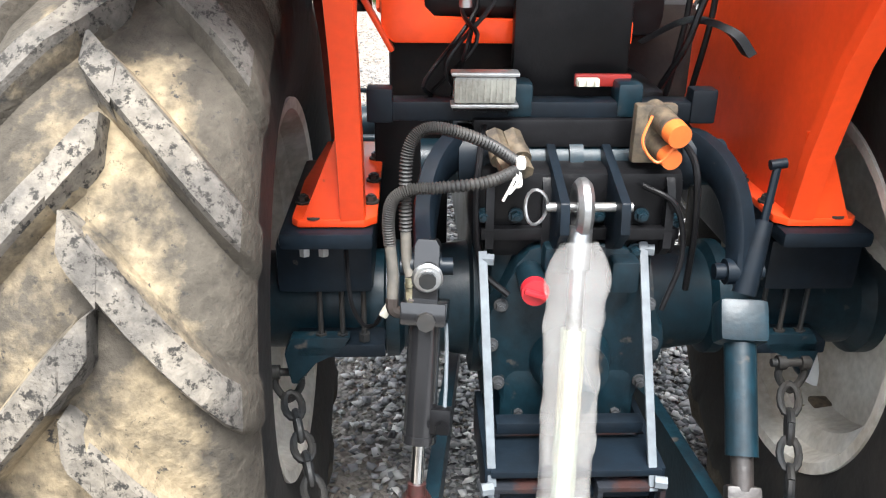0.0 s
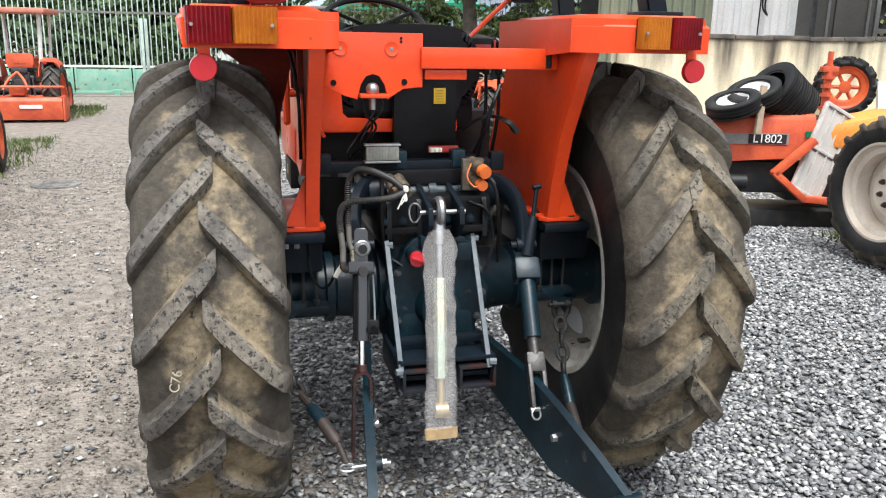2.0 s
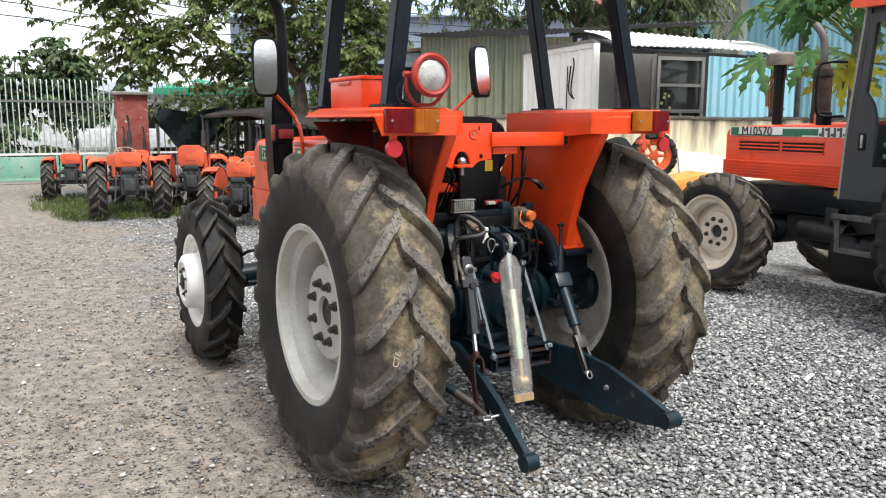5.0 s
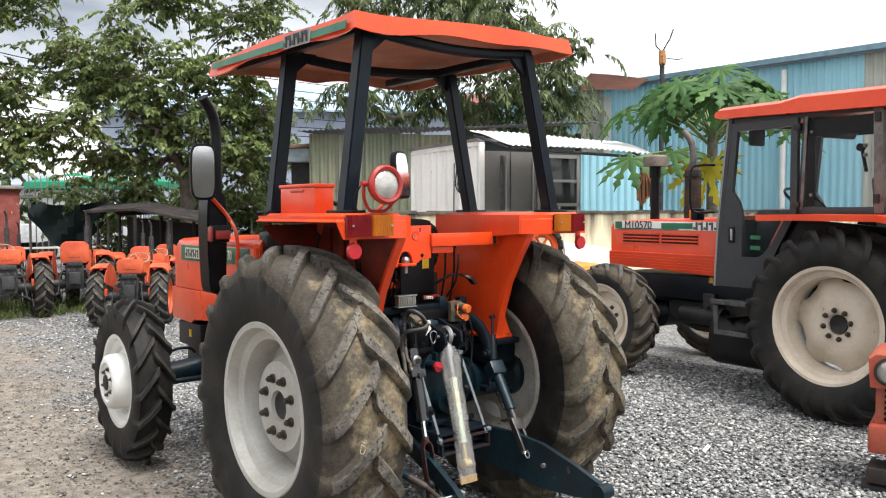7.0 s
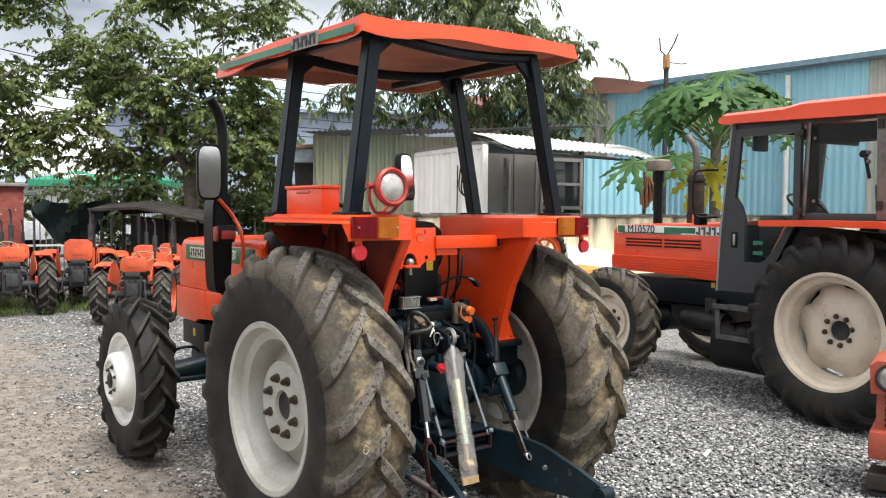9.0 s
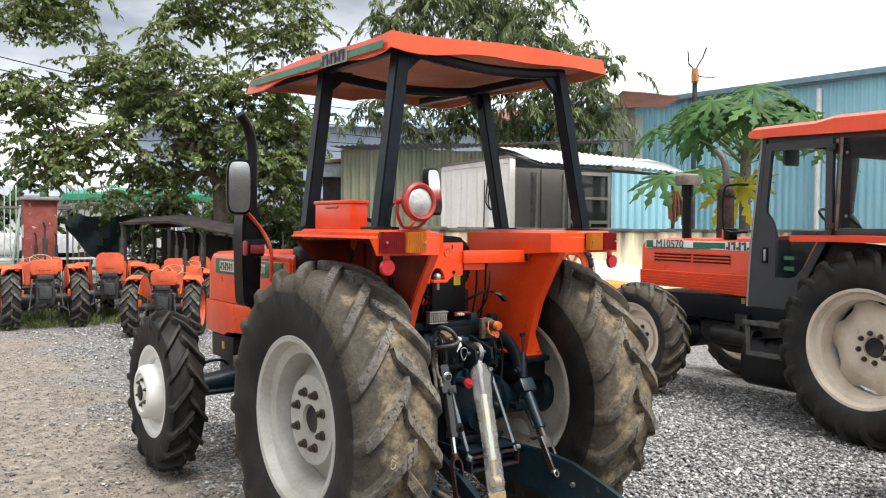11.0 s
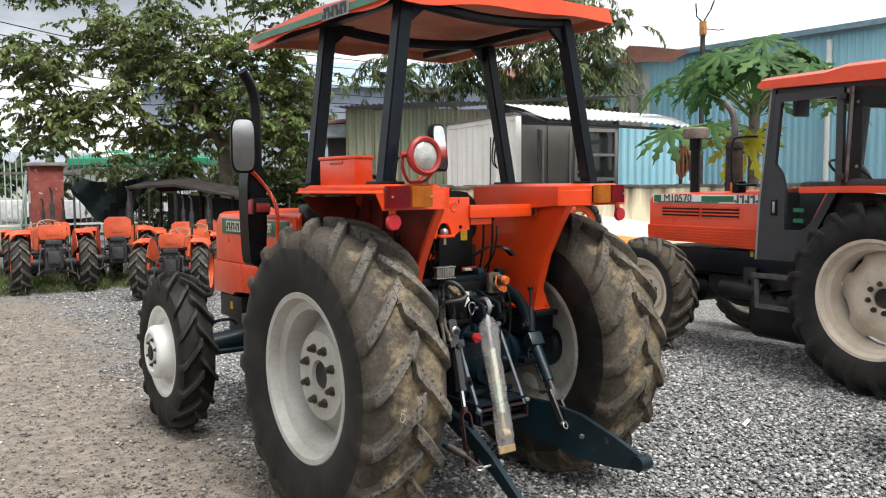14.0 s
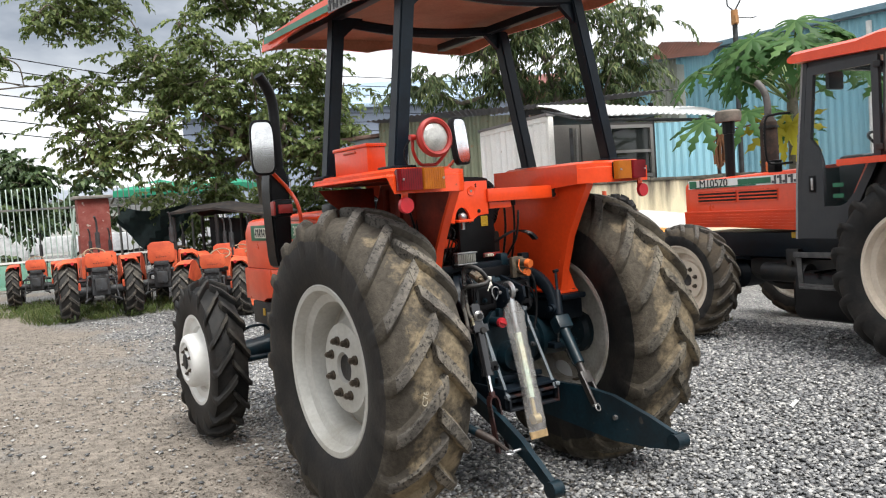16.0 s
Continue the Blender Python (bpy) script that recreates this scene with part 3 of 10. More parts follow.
# ---- ground ----
def ground_material():
    ma = bpy.data.materials.new("gravel_yard")
    ma.use_nodes = True
    N, L = ma.node_tree.nodes, ma.node_tree.links
    bs = N["Principled BSDF"]
    co = N.new("ShaderNodeTexCoord")
    big = N.new("ShaderNodeTexNoise")
    big.inputs["Scale"].default_value, big.inputs["Detail"].default_value = 0.55, 6.0
    L.new(co.outputs["Object"], big.inputs["Vector"])
    sx = N.new("ShaderNodeSeparateXYZ")
    L.new(co.outputs["Object"], sx.inputs[0])
    # the western lane is trodden dirt, the rest loose chippings
    lane = N.new("ShaderNodeMath")
    lane.operation = "MULTIPLY_ADD"
    lane.inputs[1].default_value, lane.inputs[2].default_value = -0.22, -0.03
    L.new(sx.outputs["X"], lane.inputs[0])
    clampy = N.new("ShaderNodeClamp")
    clampy.inputs["Min"].default_value, clampy.inputs["Max"].default_value = -0.35, 0.22
    L.new(lane.outputs[0], clampy.inputs["Value"])
    ad = N.new("ShaderNodeMath")
    ad.operation = "ADD"
    L.new(clampy.outputs[0], ad.inputs[0])
    L.new(big.outputs["Fac"], ad.inputs[1])
    mr = N.new("ShaderNodeMapRange")
    mr.inputs["From Min"].default_value, mr.inputs["From Max"].default_value = 0.42, 0.62
    L.new(ad.outputs[0], mr.inputs["Value"])
    vo = N.new("ShaderNodeTexVoronoi")
    vo.inputs["Scale"].default_value = 58
    L.new(co.outputs["Object"], vo.inputs["Vector"])
    sc = N.new("ShaderNodeSeparateColor")
    L.new(vo.outputs["Color"], sc.inputs[0])
    stone = N.new("ShaderNodeValToRGB")
    cr = stone.color_ramp
    cr.elements[0].color, cr.elements[1].color = (0.055, 0.056, 0.057, 1), (0.36, 0.35, 0.335, 1)
    e = cr.elements.new(0.5)
    e.color = (0.15, 0.15, 0.148, 1)
    L.new(sc.outputs["Red"], stone.inputs["Fac"])
    dn = N.new("ShaderNodeTexNoise")
    dn.inputs["Scale"].default_value, dn.inputs["Detail"].default_value, dn.inputs["Roughness"].default_value = 9, 9.0, 0.72
    L.new(co.outputs["Object"], dn.inputs["Vector"])
    dirt = N.new("ShaderNodeValToRGB")
    dr = dirt.color_ramp
    dr.elements[0].position, dr.elements[1].position = 0.32, 0.70
    dr.elements[0].color, dr.elements[1].color = (0.098, 0.084, 0.069, 1), (0.335, 0.290, 0.240, 1)
    L.new(dn.outputs["Fac"], dirt.inputs["Fac"])
    mx = N.new("ShaderNodeMix")
    mx.data_type = "RGBA"
    L.new(mr.outputs["Result"], mx.inputs["Factor"])
    L.new(stone.outputs[0], mx.inputs["A"])
    L.new(dirt.outputs[0], mx.inputs["B"])
    L.new(mx.outputs["Result"], bs.inputs["Base Color"])
    bs.inputs["Roughness"].default_value = 0.85
    bp = N.new("ShaderNodeBump")
    bp.inputs["Strength"].default_value, bp.inputs["Distance"].default_value = 0.8, 0.02
    bp.invert = True
    L.new(vo.outputs["Distance"], bp.inputs["Height"])
    bp2 = N.new("ShaderNodeBump")
    bp2.inputs["Strength"].default_value, bp2.inputs["Distance"].default_value = 0.5, 0.02
    L.new(dn.outputs["Fac"], bp2.inputs["Height"])
    L.new(bp.outputs[0], bp2.inputs["Normal"])
    L.new(bp2.outputs[0], bs.inputs["Normal"])
    return ma


def rise(x):
    """The gravel climbs a little towards the east side of the yard."""
    return 0.045 * min(1.0, max(0.0, (x - 1) / 2))


GROUND = ground_material()
bm = bmesh.new()
edge = [-400, -150, -60, -30, -20, -14, -10, -8, -6, -5, -4, -3, -2, -1, 0, 1, 2, 3, 4, 5, 6, 8, 10, 14, 20, 30, 60, 150, 400]
grid = [[bm.verts.new((x, y, 0.012 * noise.noise((x * 0.7, y * 0.7, 0)) - 0.008 + rise(x))) for x in edge] for y in edge]
for q, s in zip(grid, grid[1:]):
    for k in range(len(edge) - 1):
        bm.faces.new((q[k], q[k + 1], s[k + 1], s[k]))
ground = part("ground", bm, GROUND)
tagged(ground, "grey gravel yard with a trodden beige dirt lane", "ground", kind="structure")


# ---- the tractor in the middle of the yard ----
tractor = thing("tractor", "orange farm tractor with sun canopy and muddy rear tyres", "tractor", pose(0, 0, -0.055))

for s in (-1, 1):
    wheel(tractor, (-0.680 if s < 0 else 0.662, 0, 0.758), 0.716, 0.385, 0.352, 0.043, 18, s, RIMGREY, "dish", name="rear_wheel", spin=0 if s < 0 else 6, lugw=0.062, sweep=0.335, dish=0.28, lugmat=LUG if s < 0 else LUG_EAST, crownmat=MUD if s < 0 else MUD_EAST)
    wheel(tractor, (s * 0.765, 1.972, 0.567), 0.515, 0.215, 0.265, 0.046, 16, s, WHITEPAINT, "dome", TREAD, RUBBER, name="front_wheel", turn=0, lugw=0.036, spin=9, sweep=0.33)

# gearbox, axle housings and the bolted rear cover
bm = bmesh.new()
box(bm, (0, 0.45, 0.78), (0.30, 1.25, 0.46), bevel=0.03)
box(bm, (0, -0.08, 0.62), (0.26, 0.3, 0.18), bevel=0.03)
part("gearbox", bm, TEAL, tractor, "dark teal transmission housing")
bm = bmesh.new()
box(bm, (0, 0.05, 0.99), (0.36, 0.50, 0.16), bevel=0.025)
part("lift_cover", bm, BLACK, tractor, "greasy black lift cover")
bm = bmesh.new()
prism(bm, [(0.16 * math.cos(a) * (1 + 0.06 * math.cos(6 * a)), 0.755 + 0.20 * math.sin(a) * (1 + 0.06 * math.cos(6 * a))) for a in [k * math.tau / 36 for k in range(36)]], "y", -0.225, -0.165, bevel=0.008)
cyl(bm, (0.0, -0.225, 0.72), (0.0, -0.27, 0.72), 0.075, 0.062, 24)
cyl(bm, (0.0, -0.27, 0.72), (0.0, -0.36, 0.72), 0.022, n=16)
box(bm, (0.075, -0.235, 0.90), (0.05, 0.05, 0.06), bevel=0.01)
box(bm, (-0.03, -0.235, 0.93), (0.07, 0.04, 0.05), bevel=0.01)
part("rear_cover", bm, TEAL, tractor, "bolted casting with the drive shaft stub")
bme = bolt_mesh(0.009, 0.018, OLDGREY)
for k in range(14):
    a = k * math.tau / 14
    share("bolt", bme, tractor, pose(0.145 * math.cos(a), -0.225, 0.755 + 0.183 * math.sin(a), 0, 0, -90), "small cover bolt")
for s in (-1, 1):
    bm = bmesh.new()
    o = (0, 0.0, 0.735)
    lathe(bm, [(s * 0.14, 0.15), (s * 0.17, 0.15), (s * 0.175, 0.118), (s * 0.25, 0.106), (s * 0.30, 0.100), (s * 0.31, 0.118), (s * 0.335, 0.118), (s * 0.34, 0.100), (s * 0.60, 0.098), (s * 0.62, 0.12), (s * 0.65, 0.12)], 32, o)
    part("axle_housing", bm, TEAL, tractor)
    bm = bmesh.new()
    box(bm, (s * 0.44, 0.02, 0.885), (0.17, 0.40, 0.10), bevel=0.012)
    box(bm, (s * 0.43, -0.02, 0.955), (0.16, 0.42, 0.03), bevel=0.01)
    brk = part("fender_bracket", bm, NAVY, tractor)
    for k in range(3):
        bm = bmesh.new()
        cyl(bm, (s * (0.375 + 0.040 * k), -0.15, 0.735), (s * (0.375 + 0.040 * k), -0.15, 0.86), 0.005, n=8)
        cyl(bm, (s * (0.375 + 0.040 * k), -0.15, 0.722), (s * (0.375 + 0.040 * k), -0.15, 0.738), 0.011, n=6)
        part("stud", bm, DARK, brk, "long dark bracket stud")
    bm = bmesh.new()
    box(bm, (s * 0.42, -0.10, 0.706), (0.17, 0.13, 0.028), bevel=0.006)
    part("clamp_plate", bm, NAVY, brk)
    # stabiliser bracket with shackle and chain
    bm = bmesh.new()
    dxs = 0.07 if s < 0 else 0.04
    prism(bm, [(s * (0.33 + dxs), 0.735), (s * (0.44 + dxs), 0.735), (s * (0.455 + dxs), 0.70), (s * (0.445 + dxs), 0.635), (s * (0.43 + dxs), 0.635), (s * (0.40 + dxs), 0.685), (s * (0.35 + dxs), 0.70)], "y", -0.165, -0.135, bevel=0.005)
    part("stabiliser_bracket", bm, TEAL, tractor)
    bm = bmesh.new()
    p0, p1 = Vector((0.440, -0.185, 0.632)), Vector((0.394, -0.345, 0.500))
    if s < 0:
        p0, p1 = Vector((-0.520, -0.15, 0.600)), Vector((-0.452, -0.370, 0.525))
    d = (p1 - p0)
    n = max(3, int(d.length / 0.044))
    for k in range(n):
        c = p0 + d * ((k + 0.5) / n)
        rot = tilt_to(d) @ Matrix.Rotation(math.pi / 2 * (k % 2), 4, "Z")
        ring = [c + rot.to_3x3() @ Vector((0.017 * math.cos(a), 0, 0.031 * math.sin(a))) for a in [j * math.tau / 12 for j in range(13)]]
        tube(bm, ring, 0.0075, 7)
    part("stabiliser_chain", bm, DARK, tractor, "oily steel chain")
    bm = bmesh.new()
    c = p0 + Vector((0.006 * s, 0.014, 0.012))
    tube(bm, smooth_line([c + Vector((-0.023, 0.004, 0.030)), c + Vector((-0.024, 0, 0.0)), c + Vector((0, -0.006, -0.026)), c + Vector((0.024, 0, 0.0)), c + Vector((0.023, 0.004, 0.030))], 5), 0.0075, 8)
    cyl(bm, c + Vector((-0.042, 0.004, 0.030)), c + Vector((0.036, 0.004, 0.030)), 0.008, n=10)
    for x in (-0.023, 0.023):
        cyl(bm, c + Vector((x - 0.008, 0.004, 0.030)), c + Vector((x + 0.008, 0.004, 0.030)), 0.014, n=12)
    part("shackle", bm, DARK, tractor, "oily bow shackle")
    bm = bmesh.new()
    if s > 0:
        tube(bm, [p1, p1.lerp(Vector((0.385, -0.425, 0.43)), 0.35), (0.385, -0.425, 0.43)], 0.016, 10, radii=[0.010, 0.017, 0.017])
        buckle = part("turnbuckle", bm, TEAL, tractor, "teal and rusty turnbuckle")
        bm = bmesh.new()
        tube(bm, [(0.385, -0.425, 0.43), (0.368, -0.53, 0.395)], 0.016, 10)
        part("buckle_sleeve", bm, RUST, buckle, "rusty sleeve")
        bm = bmesh.new()
        tube(bm, [(0.368, -0.53, 0.395), (0.345, -0.64, 0.36)], 0.011, 8)
        part("threaded_rod", bm, RUST, buckle, "rusty threaded rod")
    else:
        a, b = Vector((-0.427, -0.430, 0.512)), Vector((-0.367, -0.575, 0.458))
        tube(bm, [a, a.lerp(b, 0.10), a.lerp(b, 0.45)], 0.018, 12, radii=[0.011, 0.017, 0.0185])
        buckle = part("turnbuckle", bm, TEAL, tractor, "teal and rusty turnbuckle")
        bm = bmesh.new()
        tube(bm, [p1, a], 0.010, 8)
        part("threaded_rod", bm, RUST, buckle, "rusty threaded rod")
        bm = bmesh.new()
        tube(bm, [a.lerp(b, 0.45), a.lerp(b, 0.92), b], 0.018, 12, radii=[0.0185, 0.017, 0.011])
        part("buckle_sleeve", bm, RUST, buckle, "rusty sleeve")
        bm = bmesh.new()
        tube(bm, [b, (-0.352, -0.640, 0.428)], 0.0095, 8)
        part("threaded_rod", bm, RUST, buckle, "rusty threaded rod")
        bm = bmesh.new()
        tube(bm, [(-0.352 + 0.020 * math.cos(k * math.tau / 14), -0.652 + 0.012 * math.sin(k * math.tau / 14), 0.425 + 0.004 * math.sin(k * math.tau / 14)) for k in range(15)], 0.004, 7)
        tube(bm, [(-0.340, -0.655, 0.426), (-0.300, -0.660, 0.430)], 0.006, 10)
        part("link_pin", bm, STEEL, buckle, "zinc pin with ring")

# hydraulic lift: cross shaft, arms, links
bm = bmesh.new()
cyl(bm, (-0.27, -0.10, 1.055), (0.27, -0.10, 1.055), 0.042, n=24)
for x in (-0.13, 0.0, 0.14):
    cyl(bm, (x - 0.012, -0.10, 1.055), (x + 0.012, -0.10, 1.055), 0.052, n=24)
box(bm, (0.01, -0.02, 1.105), (0.40, 0.16, 0.05), bevel=0.012)
box(bm, (0.0, -0.06, 1.145), (0.34, 0.05, 0.03), bevel=0.008)
for x in (-0.1, 0.09):
    box(bm, (x, -0.09, 1.17), (0.045, 0.06, 0.06), bevel=0.01)
part("lift_housing", bm, TEAL, tractor)
for s in (-1, 1):
    bm = bmesh.new()
    ye, ze = (-0.325, 0.955) if s < 0 else (-0.265, 0.915)
    line = smooth_line([(s * 0.175, -0.10, 1.080), (s * 0.215, -0.135, 1.085), (s * 0.250, -0.185, 1.055), (s * 0.264, -0.235, 0.995), (s * 0.266, ye, ze)], 5)
    rings = []
    for k, p in enumerate(line):
        d = (line[min(k + 1, len(line) - 1)] - line[max(k - 1, 0)]).normalized()
        side = Vector((s, 0.35, 0)).normalized()
        up = d.cross(side).normalized()
        side = up.cross(d).normalized()
        hw, ht = 0.017, 0.040 - 0.020 * k / (len(line) - 1)
        rings.append([p + side * (hw * a) + up * (ht * b) for a, b in ((-1, -0.7), (-0.7, -1), (0.7, -1), (1, -0.7), (1, 0.7), (0.7, 1), (-0.7, 1), (-1, 0.7))])
    loft(bm, rings)
    cyl(bm, (s * 0.150, -0.10, 1.065), (s * 0.205, -0.10, 1.065), 0.060, n=24)
    cyl(bm, (s * 0.240, ye, ze), (s * 0.290, ye, ze), 0.022, n=24)
    cyl(bm, (s * 0.222, ye, ze), (s * 0.305, ye, ze), 0.014, n=16)
    part("lift_arm", bm, NAVY, tractor)
bm = bmesh.new()
for x in (-0.045, 0.052):
    prism(bm, [(-0.12, 1.10), (-0.30, 1.05), (-0.31, 1.00), (-0.27, 0.96), (-0.20, 0.93), (-0.15, 0.93)], "x", x - 0.008, x + 0.008, bevel=0.003)
part("top_link_bracket", bm, NAVY, tractor, "pair of upright ears for the upper link")
bm = bmesh.new()
cyl(bm, (-0.070, -0.262, 1.03), (0.072, -0.262, 1.03), 0.008, n=12)
tube(bm, [(-0.085 + 0.018 * math.cos(a), -0.262 - 0.006 * math.sin(2 * a), 1.03 + 0.03 * math.sin(a)) for a in [k * math.tau / 16 for k in range(17)]], 0.003, 6)
part("hitch_pin", bm, STEEL, tractor, "zinc plated pin with ring")

# upper link, hanging in its plastic sleeve
top0, top1 = Vector((-0.012, -0.268, 1.032)), Vector((-0.046, -0.472, 0.385))
dz = (top1 - top0).normalized()
bm = bmesh.new()
lathe_pts = [top0 + Vector((0, 0.033 * math.cos(a), 0.036 * math.sin(a))) for a in [k * math.tau / 20 for k in range(21)]]
tube(bm, lathe_pts, 0.014, 8)
cyl(bm, top0 + dz * 0.03, top0 + dz * 0.10, 0.020, n=14)
cyl(bm, top0 + dz * 0.10, top0 + dz * 0.20, 0.013, n=14)
ul = part("upper_link", bm, STEEL, tractor, "plated upper link with ball end")
bm = bmesh.new()
cyl(bm, top0 + dz * 0.20, top0 + dz * 0.50, 0.021, n=16)
part("upper_link_tube", bm, mat("pale_plated_tube", (0.74, 0.70, 0.50), 0.22, 0.75, col2=(0.55, 0.66, 0.52), scale=7), ul)
bm = bmesh.new()
cyl(bm, top0 + dz * 0.50, top0 + dz * 0.59, 0.011, n=12)
cyl(bm, top0 + dz * 0.595 + Vector((-0.019, 0, 0)), top0 + dz * 0.595 + Vector((0.019, 0, 0)), 0.023, n=16)
part("upper_link_end", bm, mat("yellow_plated_steel", (0.55, 0.42, 0.20), 0.35, 0.7), ul)
bm = bmesh.new()
rings, nk = [], 60
rnd = random.Random(5)
ax = Vector((1, 0, 0))
ay = dz.cross(ax).normalized()
for i in range(nk):
    u = i / (nk - 1)
    c = top0 + dz * (0.055 + 0.625 * u)
    w = 0.030 + 0.018 * min(1, u * 5) + 0.004 * math.sin(u * 9)
    dd = 0.030 + 0.006 * math.sin(7 * u + 1)
    if u > 0.88:
        dd *= 1 - 0.75 * (u - 0.88) / 0.12
    if u < 0.16:
        w += 0.012 * math.sin(u / 0.16 * math.pi)
    ring = []
    for k in range(28):
        a = k * math.tau / 28
        cr = 1 + 0.16 * noise.noise((math.cos(a) * 2.0, math.sin(a) * 2.0, u * 5)) + 0.13 * abs(noise.noise((math.cos(a) * 5, math.sin(a) * 5, u * 12))) - 0.05
        ring.append(c + ax * (w * cr * math.cos(a)) + ay * (dd * cr * math.sin(a)))
    rings.append(ring)
loft(bm, rings, cap=False)
part("plastic_sleeve", bm, PLASTICWRAP, ul, "crumpled cloudy plastic sleeve", angle=70)
bm = bmesh.new()
loft(bm, [[p + (p - rings[i][0].lerp(rings[i][14], 0.5)) * 0.03 for p in rings[i]] for i in range(nk - 4, nk)], cap=False)
part("sleeve_tape", bm, mat("brown_tape", (0.42, 0.29, 0.15), 0.5, bump=0.2), ul, "brown tape closing the sleeve")

# ribs, cover screws and small pipes on the back of the housing
bm = bmesh.new()
for x in (-0.155, -0.06, 0.06, 0.15):
    prism(bm, [(-0.205, 0.92), (-0.225, 0.94), (-0.215, 1.04), (-0.20, 1.06)], "x", x - 0.007, x + 0.007)
box(bm, (0, -0.212, 0.965), (0.34, 0.02, 0.022), bevel=0.004)
box(bm, (0.0, -0.115, 1.115), (0.36, 0.03, 0.05), bevel=0.006)
part("casting_rib", bm, BLACK, tractor)
for x, z in ((-0.165, 0.995), (-0.11, 0.995), (-0.02, 0.93), (0.03, 0.995), (0.105, 0.995), (0.165, 0.985), (0.10, 0.93)):
    share("bolt", bolt_mesh(0.009, 0.018, TEAL), tractor, pose(x, -0.205, z, 0, 0, -90), "small cover bolt")
for pts, r in (([(-0.16, -0.12, 1.13), (-0.175, -0.21, 1.09), (-0.18, -0.225, 1.00), (-0.165, -0.22, 0.90), (-0.12, -0.24, 0.86)], 0.006),
               ([(0.17, -0.13, 1.12), (0.19, -0.20, 1.08), (0.20, -0.21, 0.97), (0.21, -0.18, 0.84)], 0.006),
               ([(0.10, -0.21, 1.05), (0.155, -0.23, 1.02), (0.175, -0.235, 0.93), (0.15, -0.24, 0.83)], 0.005)):
    bm = bmesh.new()
    tube(bm, smooth_line(pts, 5), r, 8)
    part("oil_pipe", bm, BLACK, tractor)
bm = bmesh.new()
box(bm, (0.05, -0.070, 1.196), (0.10, 0.010, 0.022), bevel=0.003)
part("red_plate", bm, REDLAMP, tractor, "small red plate behind the lift housing")
bm = bmesh.new()
box(bm, (0.02, -0.088, 1.196), (0.040, 0.018, 0.014), bevel=0.003)
for k in range(3):
    box(bm, (0.006 + 0.014 * k, -0.100, 1.196), (0.008, 0.008, 0.010), bevel=0.001)
part("wire_connector", bm, CREAMMARK, tractor, "small white wire connector")

# red filler cap
bm = bmesh.new()
lathe(bm, [(0, 0.023), (0.010, 0.024), (0.018, 0.023), (0.020, 0.002)], 24)
box(bm, (0.022, 0, 0), (0.010, 0.009, 0.040), bevel=0.003)
part("filler_cap", bm, REDPLASTIC, tractor, "red oil filler cap", m=pose(-0.084, -0.285, 0.895, 0, 0, -90) @ pose(0, 0, 0, 70, 0, 0))
bm = bmesh.new()
cyl(bm, (-0.084, -0.20, 0.895), (-0.084, -0.285, 0.895), 0.024, n=16)
part("filler_neck", bm, TEAL, tractor)

# left lift ram
RAMBLACK = mat("gloss_black_enamel", (0.009, 0.009, 0.010), 0.16, spec=0.5, col2=(0.013, 0.013, 0.014), scale=9, fine=0.06, bump=0.04, coat=0.5)
FORKBROWN = mat("oily_rust_black", (0.013, 0.0085, 0.008), 0.28, spec=0.45, col2=(0.045, 0.015, 0.013), scale=16, bump=0.15)
def between(bm, a, b, u0, u1, r0, r1=None, n=18):
    a, b = Vector(a), Vector(b)
    cyl(bm, a.lerp(b, u0), a.lerp(b, u1), r0, r1, n)


ra, rb = Vector((-0.263, -0.345, 0.955)), Vector((-0.292, -0.525, 0.390))
rrot = tilt_to(rb - ra)
bm = bmesh.new()
between(bm, ra, rb, 0.12, 0.452, 0.0255, n=28)
between(bm, ra, rb, 0.435, 0.456, 0.0275, n=28)
box(bm, ra.lerp(rb, 0.105), (0.071, 0.062, 0.036), rrot, 0.004)
ram = part("lift_ram", bm, RAMBLACK, tractor, "glossy black hydraulic ram")
bm = bmesh.new()
prism(bm, [(-0.020, -0.060), (0.020, -0.060), (0.020, 0.042), (0.014, 0.052), (-0.014, 0.052), (-0.020, 0.042)], "y", -0.016, 0.016, bevel=0.003)
part("ram_ear", bm, RAMBLACK, ram, "grey-black clevis plate", m=Matrix.Translation(ra) @ rrot @ pose(0, 0, 0, 180, 0, 0))
bm = bmesh.new()
between(bm, ra, rb, 0.45, 0.60, 0.0105)
part("ram_rod", bm, BRIGHT, ram, "chrome piston rod")
bm = bmesh.new()
between(bm, ra, rb, 0.572, 0.605, 0.015)
a, b = ra.lerp(rb, 0.605), rb
loop = [b + Vector((-0.027, 0, 0)), a + Vector((-0.023, -0.004, -0.020)), a + Vector((-0.014, -0.001, -0.003)), a, a + Vector((0.014, -0.001, -0.003)), a + Vector((0.023, -0.004, -0.020)), b + Vector((0.027, 0, 0))]
loft(bm, [[p + Vector((n.x * k, dy, n.z * k)) for k, dy in ((-0.004, -0.014), (0.004, -0.014), (0.004, 0.014), (-0.004, 0.014))] for p, n in zip(loop, [Vector((-1, 0, 0)), Vector((-1, 0, 0.2)).normalized(), Vector((-0.6, 0, 0.8)), Vector((0, 0, 1)), Vector((0.6, 0, 0.8)), Vector((1, 0, 0.2)).normalized(), Vector((1, 0, 0))])])
fork = part("ram_fork", bm, FORKBROWN, ram, "brown-black strap fork")
bm = bmesh.new()
pc = ra.lerp(rb, 0.86)
cyl(bm, pc + Vector((0.026, 0, 0)), pc + Vector((0.044, 0, 0)), 0.007, n=12)
